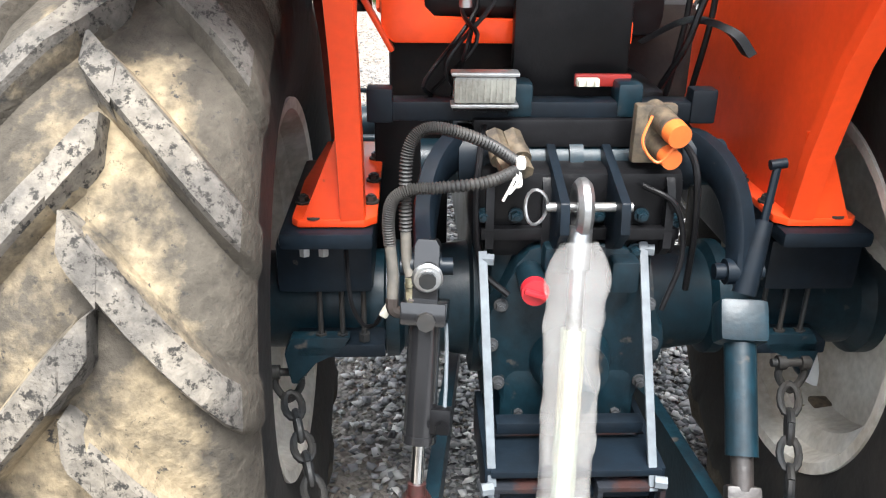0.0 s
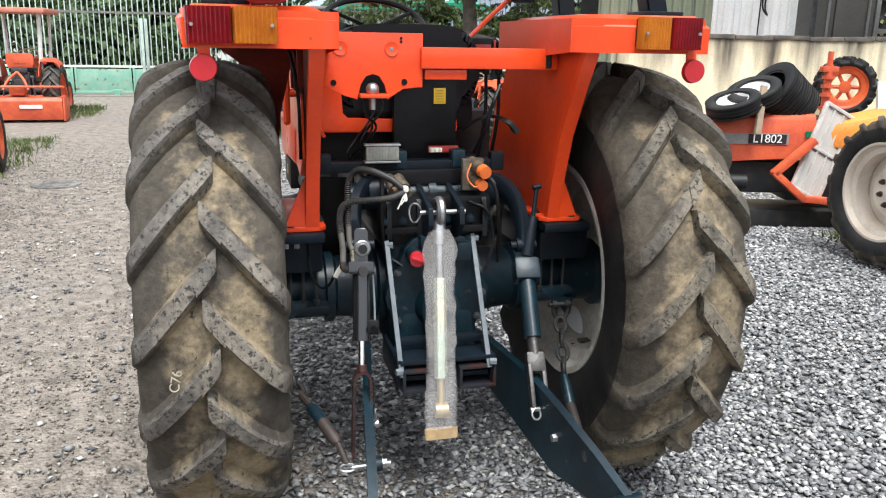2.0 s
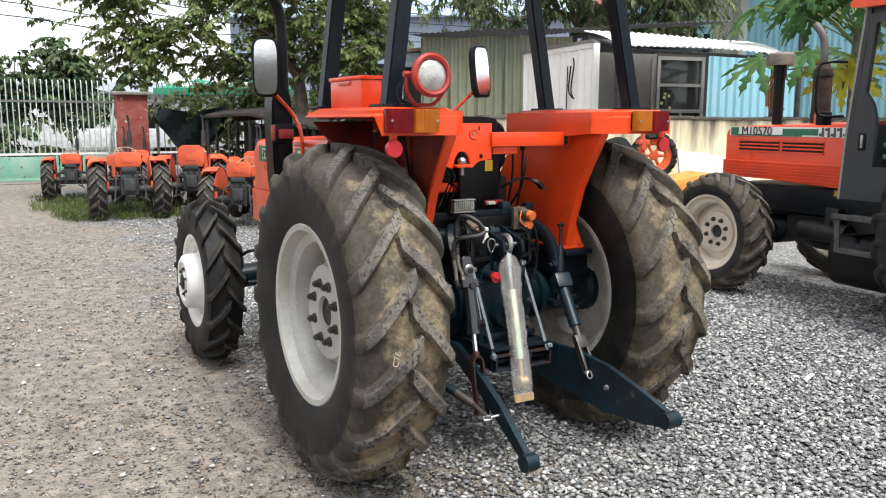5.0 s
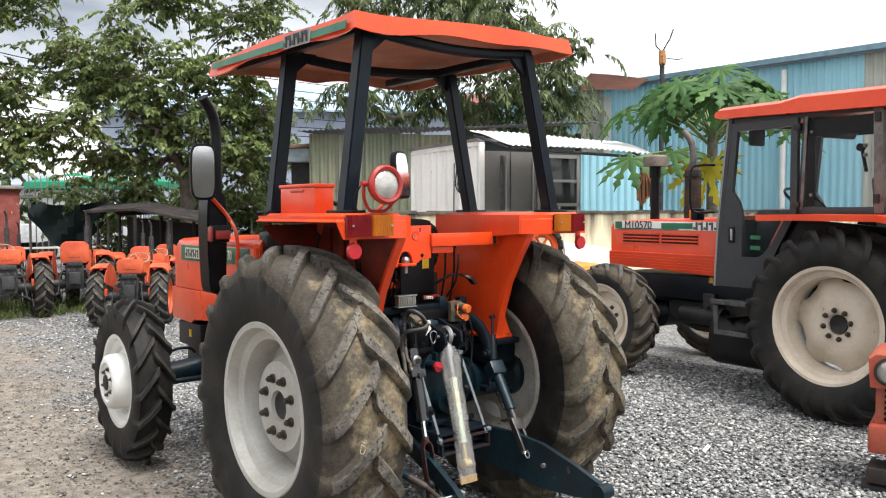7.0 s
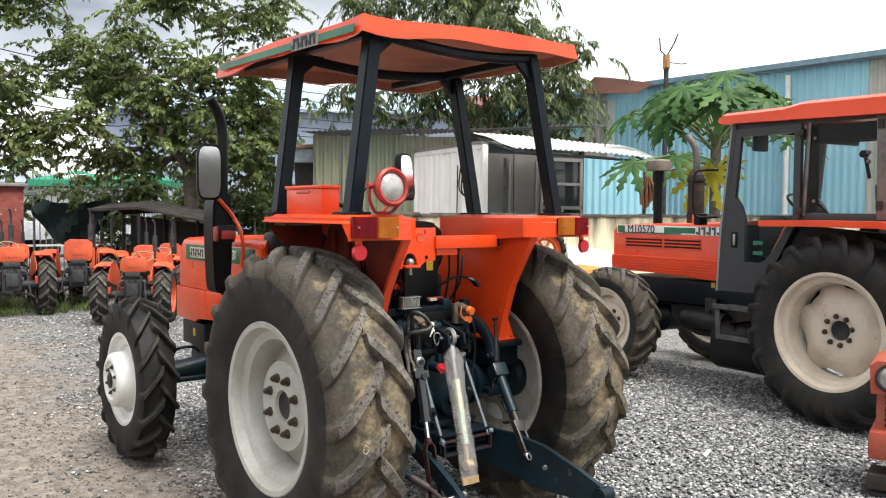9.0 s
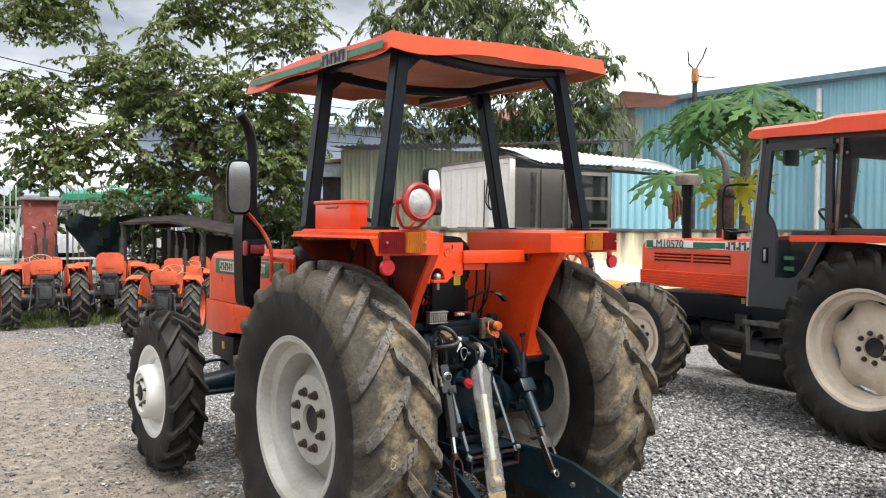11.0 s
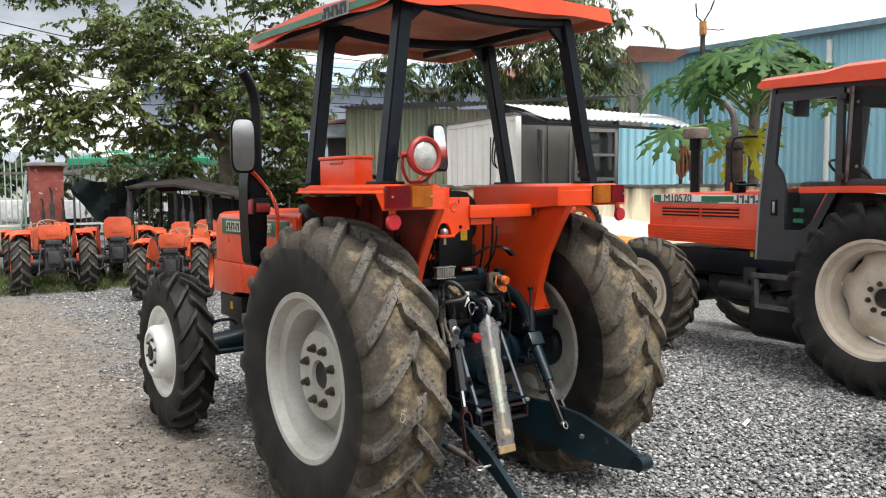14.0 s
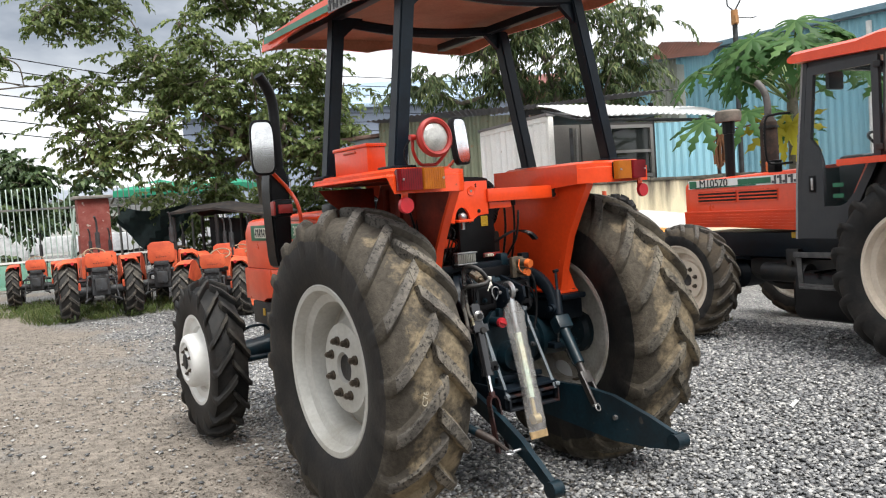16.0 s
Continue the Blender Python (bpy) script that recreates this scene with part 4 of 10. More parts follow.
cyl(bm, pc + Vector((0.036, 0, 0)), pc + Vector((0.046, 0, 0)), 0.013, n=14)
part("lynch_pin", bm, STEEL, fork, "zinc lynch pin")
bm = bmesh.new()
tube(bm, [pc + Vector((0.037 + 0.002 * math.sin(j * 2), -0.002 + 0.009 * math.cos(j * math.tau / 14), 0.026 + 0.022 * math.sin(j * math.tau / 14))) for j in range(15)], 0.0028, 6)
part("pin_ring", bm, STEEL, fork, "thin wire ring")
bm = bmesh.new()
lathe(bm, [(0.0, 0.024), (0.005, 0.0245), (0.0085, 0.021), (0.009, 0.0165), (0.012, 0.016)], 28)
part("ram_washer", bm, STEEL, ram, "zinc washer round the pin", m=pose(ra.x, ra.y - 0.019, ra.z, 0, 0, -90))
bm = bmesh.new()
cyl(bm, ra + Vector((0, -0.018, 0)), ra + Vector((0, -0.036, 0)), 0.0135, n=10)
part("ram_bolt", bm, DARK, ram, "dark bolt head")
bm = bmesh.new()
pb = ra.lerp(rb, 0.10) + Vector((0, -0.031, -0.004))
cyl(bm, pb, pb + Vector((0, -0.012, 0.003)), 0.0155, 0.0145, 8)
part("ram_bolt", bm, DARK, ram, "dark bolt head")
bm = bmesh.new()
tube(bm, smooth_line([(-0.240, -0.358, 0.885), (-0.233, -0.368, 0.868), (-0.233, -0.395, 0.800), (-0.237, -0.425, 0.735)], 4), 0.0032, 8)
part("ram_pipe", bm, STAYGREY, ram, "thin grey pipe along the ram")
bm = bmesh.new()
box(bm, (-0.242, -0.425, 0.735), (0.034, 0.030, 0.042), rrot, 0.006)
cyl(bm, (-0.242, -0.440, 0.735), (-0.242, -0.452, 0.735), 0.010, n=6)
part("pipe_clamp", bm, BLACK, ram)

# right levelling link
la, lb = (0.264, -0.275, 0.90), (0.226, -0.565, 0.505)
bm = bmesh.new()
between(bm, la, lb, 0.16, 0.58, 0.026)
box(bm, Vector(la).lerp(Vector(lb), 0.14), (0.080, 0.07, 0.072), tilt_to(Vector(lb) - Vector(la)), 0.012)
lev = part("levelling_link", bm, TEAL, tractor, "dark teal levelling tube")
bm = bmesh.new()
between(bm, la, lb, 0.57, 0.69, 0.018)
box(bm, Vector(la).lerp(Vector(lb), 0.735), (0.056, 0.034, 0.062), tilt_to(Vector(lb) - Vector(la)), 0.008)
for x in (-0.021, 0.021):
    a = Vector(la).lerp(Vector(lb), 0.76) + Vector((x, 0, 0))
    b = Vector(lb) + Vector((x, 0, 0))
    box(bm, a.lerp(b, 0.5), (0.013, 0.034, (b - a).length * 1.15), tilt_to(b - a), 0.004)
part("levelling_rod", bm, mat("oily_brown_steel", (0.036, 0.030, 0.027), 0.4, 0.2, col2=(0.020, 0.018, 0.017), scale=14, bump=0.3, bscale=70), lev, "oily brown threaded rod with fork")
bm = bmesh.new()
tube(bm, [(0.270, -0.288, 0.885), (0.284, -0.270, 0.945), (0.300, -0.250, 1.000)], 0.017, 12, radii=[0.020, 0.019, 0.015])
tube(bm, [(0.300, -0.250, 1.000), (0.316, -0.228, 1.085)], 0.007, 8)
cyl(bm, (0.304, -0.227, 1.090), (0.330, -0.227, 1.094), 0.009, n=10)
part("levelling_crank", bm, NAVY, lev)
bm = bmesh.new()
tube(bm, [(0.205 + 0.013 * math.cos(a), -0.592 + 0.007 * math.sin(a), 0.494 + 0.014 * math.sin(a)) for a in [k * math.tau / 12 for k in range(13)]], 0.003, 6)
part("pin_ring", bm, STEEL, lev, "thin wire ring")
bm = bmesh.new()
cyl(bm, (0.192, -0.577, 0.502), (0.260, -0.577, 0.502), 0.007, n=10)
part("lynch_pin", bm, STEEL, lev, "zinc lynch pin")

# lower links
def link_bar(pts, hs, t):
    bm = bmesh.new()
    rings = []
    for (x, y, z), h in zip(pts, hs):
        rings.append([(x - t / 2, y, z - h / 2), (x + t / 2, y, z - h / 2), (x + t / 2, y, z + h / 2), (x - t / 2, y, z + h / 2)])
    loft(bm, rings)
    return bm


bm = link_bar([(-0.190, 0.10, 0.54), (-0.228, -0.22, 0.565), (-0.268, -0.48, 0.500), (-0.290, -0.66, 0.432), (-0.305, -0.78, 0.372), (-0.312, -0.875, 0.318)], [0.06, 0.075, 0.078, 0.075, 0.062, 0.05], 0.026)
cyl(bm, (-0.338, -0.872, 0.318), (-0.286, -0.872, 0.318), 0.034, n=20)
lower = part("lower_link", bm, TEAL, tractor, "dark teal lower hitch arm")
bm = bmesh.new()
cyl(bm, (-0.284, -0.663, 0.432), (-0.262, -0.663, 0.432), 0.021, 0.019, 18)
part("link_boss", bm, TEAL, lower)
bm = bmesh.new()
cyl(bm, (-0.264, -0.663, 0.432), (-0.248, -0.663, 0.432), 0.014, n=6)
cyl(bm, (-0.250, -0.663, 0.432), (-0.238, -0.663, 0.432), 0.008, n=10)
part("link_nut", bm, STEEL, lower, "zinc nut on its bolt")

bm = link_bar([(0.17, 0.08, 0.50), (0.195, -0.12, 0.495), (0.224, -0.48, 0.475), (0.240, -0.66, 0.452), (0.292, -0.82, 0.410), (0.335, -0.945, 0.378)], [0.08, 0.15, 0.20, 0.205, 0.14, 0.060], 0.024)
cyl(bm, (0.30, -0.935, 0.382), (0.37, -0.935, 0.382), 0.034, n=20)
lower = part("lower_link", bm, TEAL, tractor, "wide dark teal lower hitch arm with pin holes")
bm = bmesh.new()
cyl(bm, (0.222, -0.673, 0.457), (0.275, -0.673, 0.457), 0.012, n=6)
part("link_nut", bm, STEEL, lower)
for y, z, x in ((-0.55, 0.47, 0.230), (-0.76, 0.43, 0.273), (-0.86, 0.40, 0.306)):
    bm = bmesh.new()
    cyl(bm, (x - 0.006, y, z), (x + 0.014, y, z), 0.012, n=12)
    part("pin_hole", bm, BLACK, lower)

# drawbar frame with its two stays
bm = bmesh.new()
box(bm, (-0.01, -0.345, 0.600), (0.29, 0.10, 0.014), bevel=0.003)
box(bm, (-0.01, -0.25, 0.545), (0.27, 0.26, 0.016), bevel=0.004)
for x in (-0.158, 0.136):
    box(bm, (x, -0.27, 0.565), (0.014, 0.24, 0.085), bevel=0.004)
box(bm, (-0.01, -0.30, 0.635), (0.26, 0.03, 0.024), bevel=0.004)
drawbar = part("drawbar_frame", bm, NAVY, tractor, "dark drawbar frame")
for xa, xb in ((-0.150, -0.040), (0.026, 0.143)):
    bm = bmesh.new()
    box(bm, ((xa + xb) / 2, -0.30, 0.574), (xb - xa, 0.21, 0.010), bevel=0.002)
    box(bm, ((xa + xb) / 2, -0.30, 0.511), (xb - xa, 0.21, 0.010), bevel=0.002)
    for x in (xa + 0.005, xb - 0.005):
        box(bm, (x, -0.30, 0.5425), (0.010, 0.21, 0.054), bevel=0.002)
    box(bm, ((xa + xb) / 2, -0.25, 0.5425), (xb - xa - 0.02, 0.02, 0.053))
    part("drawbar_tube", bm, mat("rusty_navy_tube", (0.012, 0.014, 0.018), 0.45, col2=(0.030, 0.013, 0.011), scale=11, lo=0.5, hi=0.6, spec=0.3, bump=0.3), drawbar, "open rectangular tube with rusty rim")
for a, b in (((-0.167, -0.232, 0.940), (-0.152, -0.402, 0.560)), ((0.114, -0.205, 0.945), (0.121, -0.404, 0.570))):
    bm = bmesh.new()
    a, b = Vector(a), Vector(b)
    box(bm, (a + b) / 2, (0.015, 0.008, (b - a).length), tilt_to(b - a), 0.002)
    cyl(bm, b + Vector((0, 0, 0.02)), b + Vector((-0.020 if a.x < 0 else 0.020, -0.004, 0.02)), 0.011, n=6)
    cyl(bm, a + Vector((0, 0, -0.015)), a + Vector((0.02, -0.004, -0.015)), 0.011, n=6)
    part("stay_bar", bm, STAYGREY, tractor, "flat galvanised stay")

HOSESMOOTH = mat("dusty_hose_sleeve", (0.065, 0.062, 0.055), 0.65, col2=(0.12, 0.105, 0.085), scale=25, bump=0.15)


# hoses in corrugated conduit, couplings, number plate lamp
def conduit(pts, r, name="hose"):
    bm = bmesh.new()
    line = smooth_line(pts, 20)
    tube(bm, line, r, 10, radii=[r * (1.04 if k % 2 else 0.74) for k in range(len(line))])
    return part(name, bm, HOSEGREY, tractor, "dusty corrugated hose", angle=60)


conduit([(-0.121, -0.250, 1.104), (-0.166, -0.275, 1.139), (-0.217, -0.295, 1.164), (-0.256, -0.305, 1.173), (-0.280, -0.310, 1.163), (-0.293, -0.315, 1.133), (-0.296, -0.320, 1.075), (-0.296, -0.325, 1.015)], 0.0102)
conduit([(-0.116, -0.260, 1.094), (-0.170, -0.300, 1.086), (-0.240, -0.325, 1.086), (-0.288, -0.335, 1.086), (-0.314, -0.335, 1.071), (-0.322, -0.335, 1.038), (-0.320, -0.335, 0.996)], 0.0100)
bm = bmesh.new()
tube(bm, smooth_line([(-0.296, -0.325, 1.016), (-0.294, -0.335, 0.968), (-0.288, -0.347, 0.947)], 4), 0.0085, 10)
part("hose_end", bm, HOSESMOOTH, tractor, "dusty smooth hose end")
bm = bmesh.new()
tube(bm, smooth_line([(-0.320, -0.335, 0.997), (-0.316, -0.345, 0.951), (-0.317, -0.355, 0.912)], 4), 0.0090, 10)
part("hose_end", bm, HOSESMOOTH, tractor, "dusty smooth hose end")
bm = bmesh.new()
for z, r in ((0.948, 0.0095), (0.940, 0.0105), (0.931, 0.0095)):
    cyl(bm, (-0.288, -0.350, z), (-0.287, -0.352, z - 0.007), r, n=14)
cyl(bm, (-0.287, -0.355, 0.926), (-0.286, -0.360, 0.914), 0.0115, n=6)
part("hose_ferrule", bm, mat("yellowish_zinc", (0.40, 0.38, 0.27), 0.35, 0.75, col2=(0.20, 0.17, 0.11), scale=40), tractor, "yellowish crimped ferrule")
bm = bmesh.new()
tube(bm, smooth_line([(-0.286, -0.362, 0.914), (-0.285, -0.380, 0.900), (-0.275, -0.376, 0.893)], 3), 0.0095, 8)
tube(bm, smooth_line([(-0.317, -0.355, 0.914), (-0.316, -0.360, 0.897), (-0.300, -0.358, 0.890), (-0.285, -0.356, 0.890)], 3), 0.010, 8)
part("elbow_fitting", bm, RUST, tractor, "brown elbow fittings")
bm = bmesh.new()
tube(bm, smooth_line([(-0.336, -0.285, 0.852), (-0.350, -0.265, 0.818), (-0.372, -0.245, 0.808), (-0.392, -0.215, 0.835), (-0.399, -0.19, 0.890), (-0.402, -0.17, 0.960)], 6), 0.0042, 6)
cable = part("cable", bm, BLACK, tractor)
bm = bmesh.new()
box(bm, (0, 0, 0), (0.014, 0.012, 0.030), bevel=0.003)
box(bm, (-0.004, 0, 0.019), (0.004, 0.008, 0.010))
box(bm, (0.004, 0, 0.019), (0.004, 0.008, 0.010))
part("cable_plug", bm, CREAMMARK, cable, "small white cable plug", m=pose(-0.327, -0.300, 0.866, 0, 32, 0))
for x in (-0.468, -0.436):
    bm = bmesh.new()
    cyl(bm, (x, -0.216, 0.926), (x, -0.216, 0.950), 0.009, n=6)
    part("bracket_nut", bm, STEEL, tractor, "zinc nut under the bracket")
# dark side plate of the platform
bm = bmesh.new()
box(bm, (-0.285, 0.13, 0.90), (0.15, 0.016, 0.36), bevel=0.004)
part("platform_plate", bm, BLACK, tractor, "black side plate under the platform")
bm = bmesh.new()
for x in (-0.150, -0.120):
    cyl(bm, (x, -0.17, 1.125), (x + 0.008, -0.205, 1.106), 0.017, n=6)
    cyl(bm, (x + 0.008, -0.205, 1.106), (x + 0.011, -0.222, 1.097), 0.019, n=16)
    cyl(bm, (x + 0.011, -0.222, 1.097), (x + 0.018, -0.25, 1.085), 0.013, n=6)
part("quick_coupling", bm, BRASS, tractor, "pair of dusty brass couplings")
bm = bmesh.new()
for k in range(3):
    tube(bm, smooth_line([(-0.116, -0.262, 1.100), (-0.126 + 0.006 * k, -0.278, 1.080 - 0.003 * k), (-0.142 + 0.009 * k, -0.282, 1.048 + 0.012 * k)], 4), 0.0026, 5)
box(bm, (-0.114, -0.258, 1.104), (0.016, 0.026, 0.018), bevel=0.005)
part("rag_tie", bm, mat("white_rag", (0.62, 0.60, 0.55), 0.9), tractor, "knotted white rag")
bm = bmesh.new()
box(bm, (0.118, -0.175, 1.13), (0.07, 0.025, 0.10), bevel=0.006)
cyl(bm, (0.118, -0.16, 1.165), (0.133, -0.235, 1.15), 0.020, n=16)
cyl(bm, (0.118, -0.16, 1.12), (0.130, -0.225, 1.107), 0.018, n=16)
valve = part("outlet_valve", bm, BRASS, tractor, "tan hydraulic outlet valve")
for c0, c1, r in (((0.133, -0.235, 1.15), (0.137, -0.258, 1.146), 0.021), ((0.130, -0.225, 1.107), (0.133, -0.246, 1.104), 0.018)):
    bm = bmesh.new()
    cyl(bm, c0, c1, r, r * 0.94, 20)
    part("dust_plug", bm, ORANGECAP, valve, "orange dust plug")
bm = bmesh.new()
tube(bm, smooth_line([(0.10, -0.22, 1.17), (0.085, -0.235, 1.13), (0.11, -0.245, 1.10), (0.135, -0.25, 1.13)], 5), 0.0025, 6)
part("plug_strap", bm, ORANGECAP, valve)
bm = bmesh.new()
box(bm, (-0.165, -0.125, 1.185), (0.104, 0.02, 0.060), bevel=0.004)
lampbase = part("plate_lamp", bm, BLACK, tractor, "small clear rear lamp on a black base")
bm = bmesh.new()
box(bm, (-0.165, -0.150, 1.198), (0.104, 0.034, 0.046), bevel=0.008)
for k in range(9):
    box(bm, (-0.205 + 0.010 * k, -0.168, 1.198), (0.0035, 0.004, 0.038))
part("lens", bm, CLEARLENS, lampbase)
bm = bmesh.new()
for z in (1.172, 1.224):
    box(bm, (-0.165, -0.152, z), (0.112, 0.036, 0.006), bevel=0.002)
part("lamp_rim", bm, STEEL, lampbase, "dull chrome lamp rim")
# cross member with loose wiring
bm = bmesh.new()
box(bm, (-0.05, -0.09, 1.15), (0.58, 0.05, 0.035), bevel=0.006)
for x in (-0.34, 0.22):
    box(bm, (x, -0.10, 1.16), (0.045, 0.04, 0.06), bevel=0.006)
part("cross_member", bm, NAVY, tractor)
bm = bmesh.new()
rnd = random.Random(11)
for k in range(4):
    x = rnd.uniform(-0.26, -0.16)
    tube(bm, smooth_line([(x, -0.08, 1.17), (x + rnd.uniform(-0.05, 0.08), -0.12, 1.22 + rnd.uniform(-0.02, 0.05)), (x + rnd.uniform(-0.02, 0.1), -0.05, 1.30 + rnd.uniform(-0.05, 0.04)), (x + 0.06, 0.04, 1.36)], 5), 0.004, 6)
    part("wire", bm, BLACK, tractor, "loose black wire")
    bm = bmesh.new()
tube(bm, smooth_line([(0.16, -0.05, 1.18), (0.18, -0.10, 1.26), (0.20, -0.10, 1.33), (0.24, -0.06, 1.40)], 6), 0.006, 6)
part("wire", bm, BLACK, tractor, "loose black wire")
bm = bmesh.new()
path = smooth_line([(0.14, 0.02, 1.25), (0.19, -0.07, 1.30), (0.245, -0.12, 1.29), (0.275, -0.14, 1.255)], 6)
loft(bm, [[q + Vector((dx, dy, dz)) for dx, dy, dz in ((-0.006, -0.017, -0.004), (0.006, -0.017, 0.004), (0.006, 0.017, 0.004), (-0.006, 0.017, -0.004))] for q in path])
part("lever_guard", bm, BLACK, tractor, "curved black lever guard with worn pale marks")
bm = bmesh.new()
for x, y in ((0.20, 0.05), (0.235, 0.02)):
    tube(bm, smooth_line([(x, y, 1.12), (x + 0.02, y - 0.02, 1.30), (x + 0.015, y - 0.03, 1.45)], 5), 0.006, 8)
    cyl(bm, (x + 0.015, y - 0.03, 1.43), (x + 0.015, y - 0.03, 1.49), 0.012, 0.014, 12)
part("control_lever", bm, BLACK, tractor)

# seat, its black rear shield, steering wheel
bm = bmesh.new()
box(bm, (0.0, -0.015, 1.30), (0.21, 0.03, 0.33), bevel=0.008)
box(bm, (0.03, 0.12, 1.12), (0.30, 0.30, 0.10), bevel=0.02)
shield = part("seat_shield", bm, BLACK, tractor, "black steel shield behind the seat")
bm = bmesh.new()
box(bm, (0.045, -0.033, 1.362), (0.040, 0.004, 0.05), bevel=0.001)
part("warning_sticker", bm, YELLOW, shield, "small yellow sticker")
bm = bmesh.new()
for k in range(5):
    box(bm, (0.045, -0.0358, 1.380 - 0.009 * k), (0.026, 0.0010, 0.0010))
part("sticker_lines", bm, DARKMARK, shield)
bm = bmesh.new()
box(bm, (-0.05, 0.28, 1.30), (0.50, 0.42, 0.12), bevel=0.045)
prism(bm, [(-0.045 + 0.245 * (abs(math.cos(a)) ** 0.5) * (1 if math.cos(a) > 0 else -1), 1.445 + 0.140 * (abs(math.sin(a)) ** 0.6) * (1 if math.sin(a) > 0 else -1)) for a in [(j + 0.5) * math.tau / 40 for j in range(40)]], "y", 0.04, 0.15, bevel=0.03)
part("seat", bm, SEATVINYL, tractor, "black vinyl seat")
bm = bmesh.new()
box(bm, (-0.02, 0.22, 1.20), (0.62, 0.10, 0.20), bevel=0.02)
box(bm, (0.10, 0.55, 1.00), (0.50, 0.70, 0.04), bevel=0.012)
part("seat_platform", bm, DARK, tractor, "dark seat platform")
bm = bmesh.new()
prism(bm, [(-0.34, 1.47), (-0.34, 1.262), (-0.318, 1.242), (0.12, 1.242), (0.12, 1.282), (-0.245, 1.282), (-0.266, 1.302), (-0.266, 1.47)], "y", 0.020, 0.050, bevel=0.005)
part("seat_frame", bm, ORANGE, tractor, "orange seat frame with rounded cut-out")
bm = bmesh.new()
p, q = Vector((-0.385, 0.028, 1.345)), Vector((-0.332, 0.028, 1.250))
box(bm, (p + q) / 2, (0.030, 0.010, (q - p).length + 0.05), tilt_to(q - p), 0.002)
part("seat_brace", bm, ORANGE, tractor)
bm = bmesh.new()
sc, tl = Vector((-0.02, 0.82, 1.60)), Matrix.Rotation(radians(28), 4, "X")
tube(bm, [sc + tl.to_3x3() @ Vector((0.205 * math.cos(a), 0.205 * math.sin(a), 0)) for a in [k * math.tau / 36 for k in range(37)]], 0.013, 8)
for k in range(3):
    a = k * math.tau / 3 + 0.5
    tube(bm, [sc + tl.to_3x3() @ Vector((0, 0, -0.03)), sc + tl.to_3x3() @ Vector((0.2 * math.cos(a), 0.2 * math.sin(a), 0))], 0.008, 6)
tube(bm, [sc + tl.to_3x3() @ Vector((0, 0, -0.02)), sc + tl.to_3x3() @ Vector((0, 0.03, -0.5))], 0.025, 10)
part("steering_wheel", bm, BLACK, tractor, "black steering wheel on its column")
bm = bmesh.new()
box(bm, (-0.02, 1.05, 1.38), (0.52, 0.22, 0.26), bevel=0.03)
part("dashboard", bm, BLACK, tractor)

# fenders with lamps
# patchy dark red: the shade under the fender shell is put into the colour
MAROON = mat("shaded_patchy_red", (0.21, 0.026, 0.013), 0.6, col2=(0.10, 0.020, 0.012), scale=5, spec=0.2)



def ribbed_lens(bm, x, hw, y0, y1):
    """A lamp lens with upright ribs moulded into its front."""
    front = [(x - hw + 0.006 + (2 * hw - 0.012) * k / 18, y1 + (0.0045 if k % 2 else 0.0)) for k in range(19)]
    outline = [(x + hw, y0), (x - hw, y0), (x - hw, y1 + 0.008)] + front + [(x + hw, y1 + 0.008)]
    prism(bm, outline, "z", 1.522, 1.608)


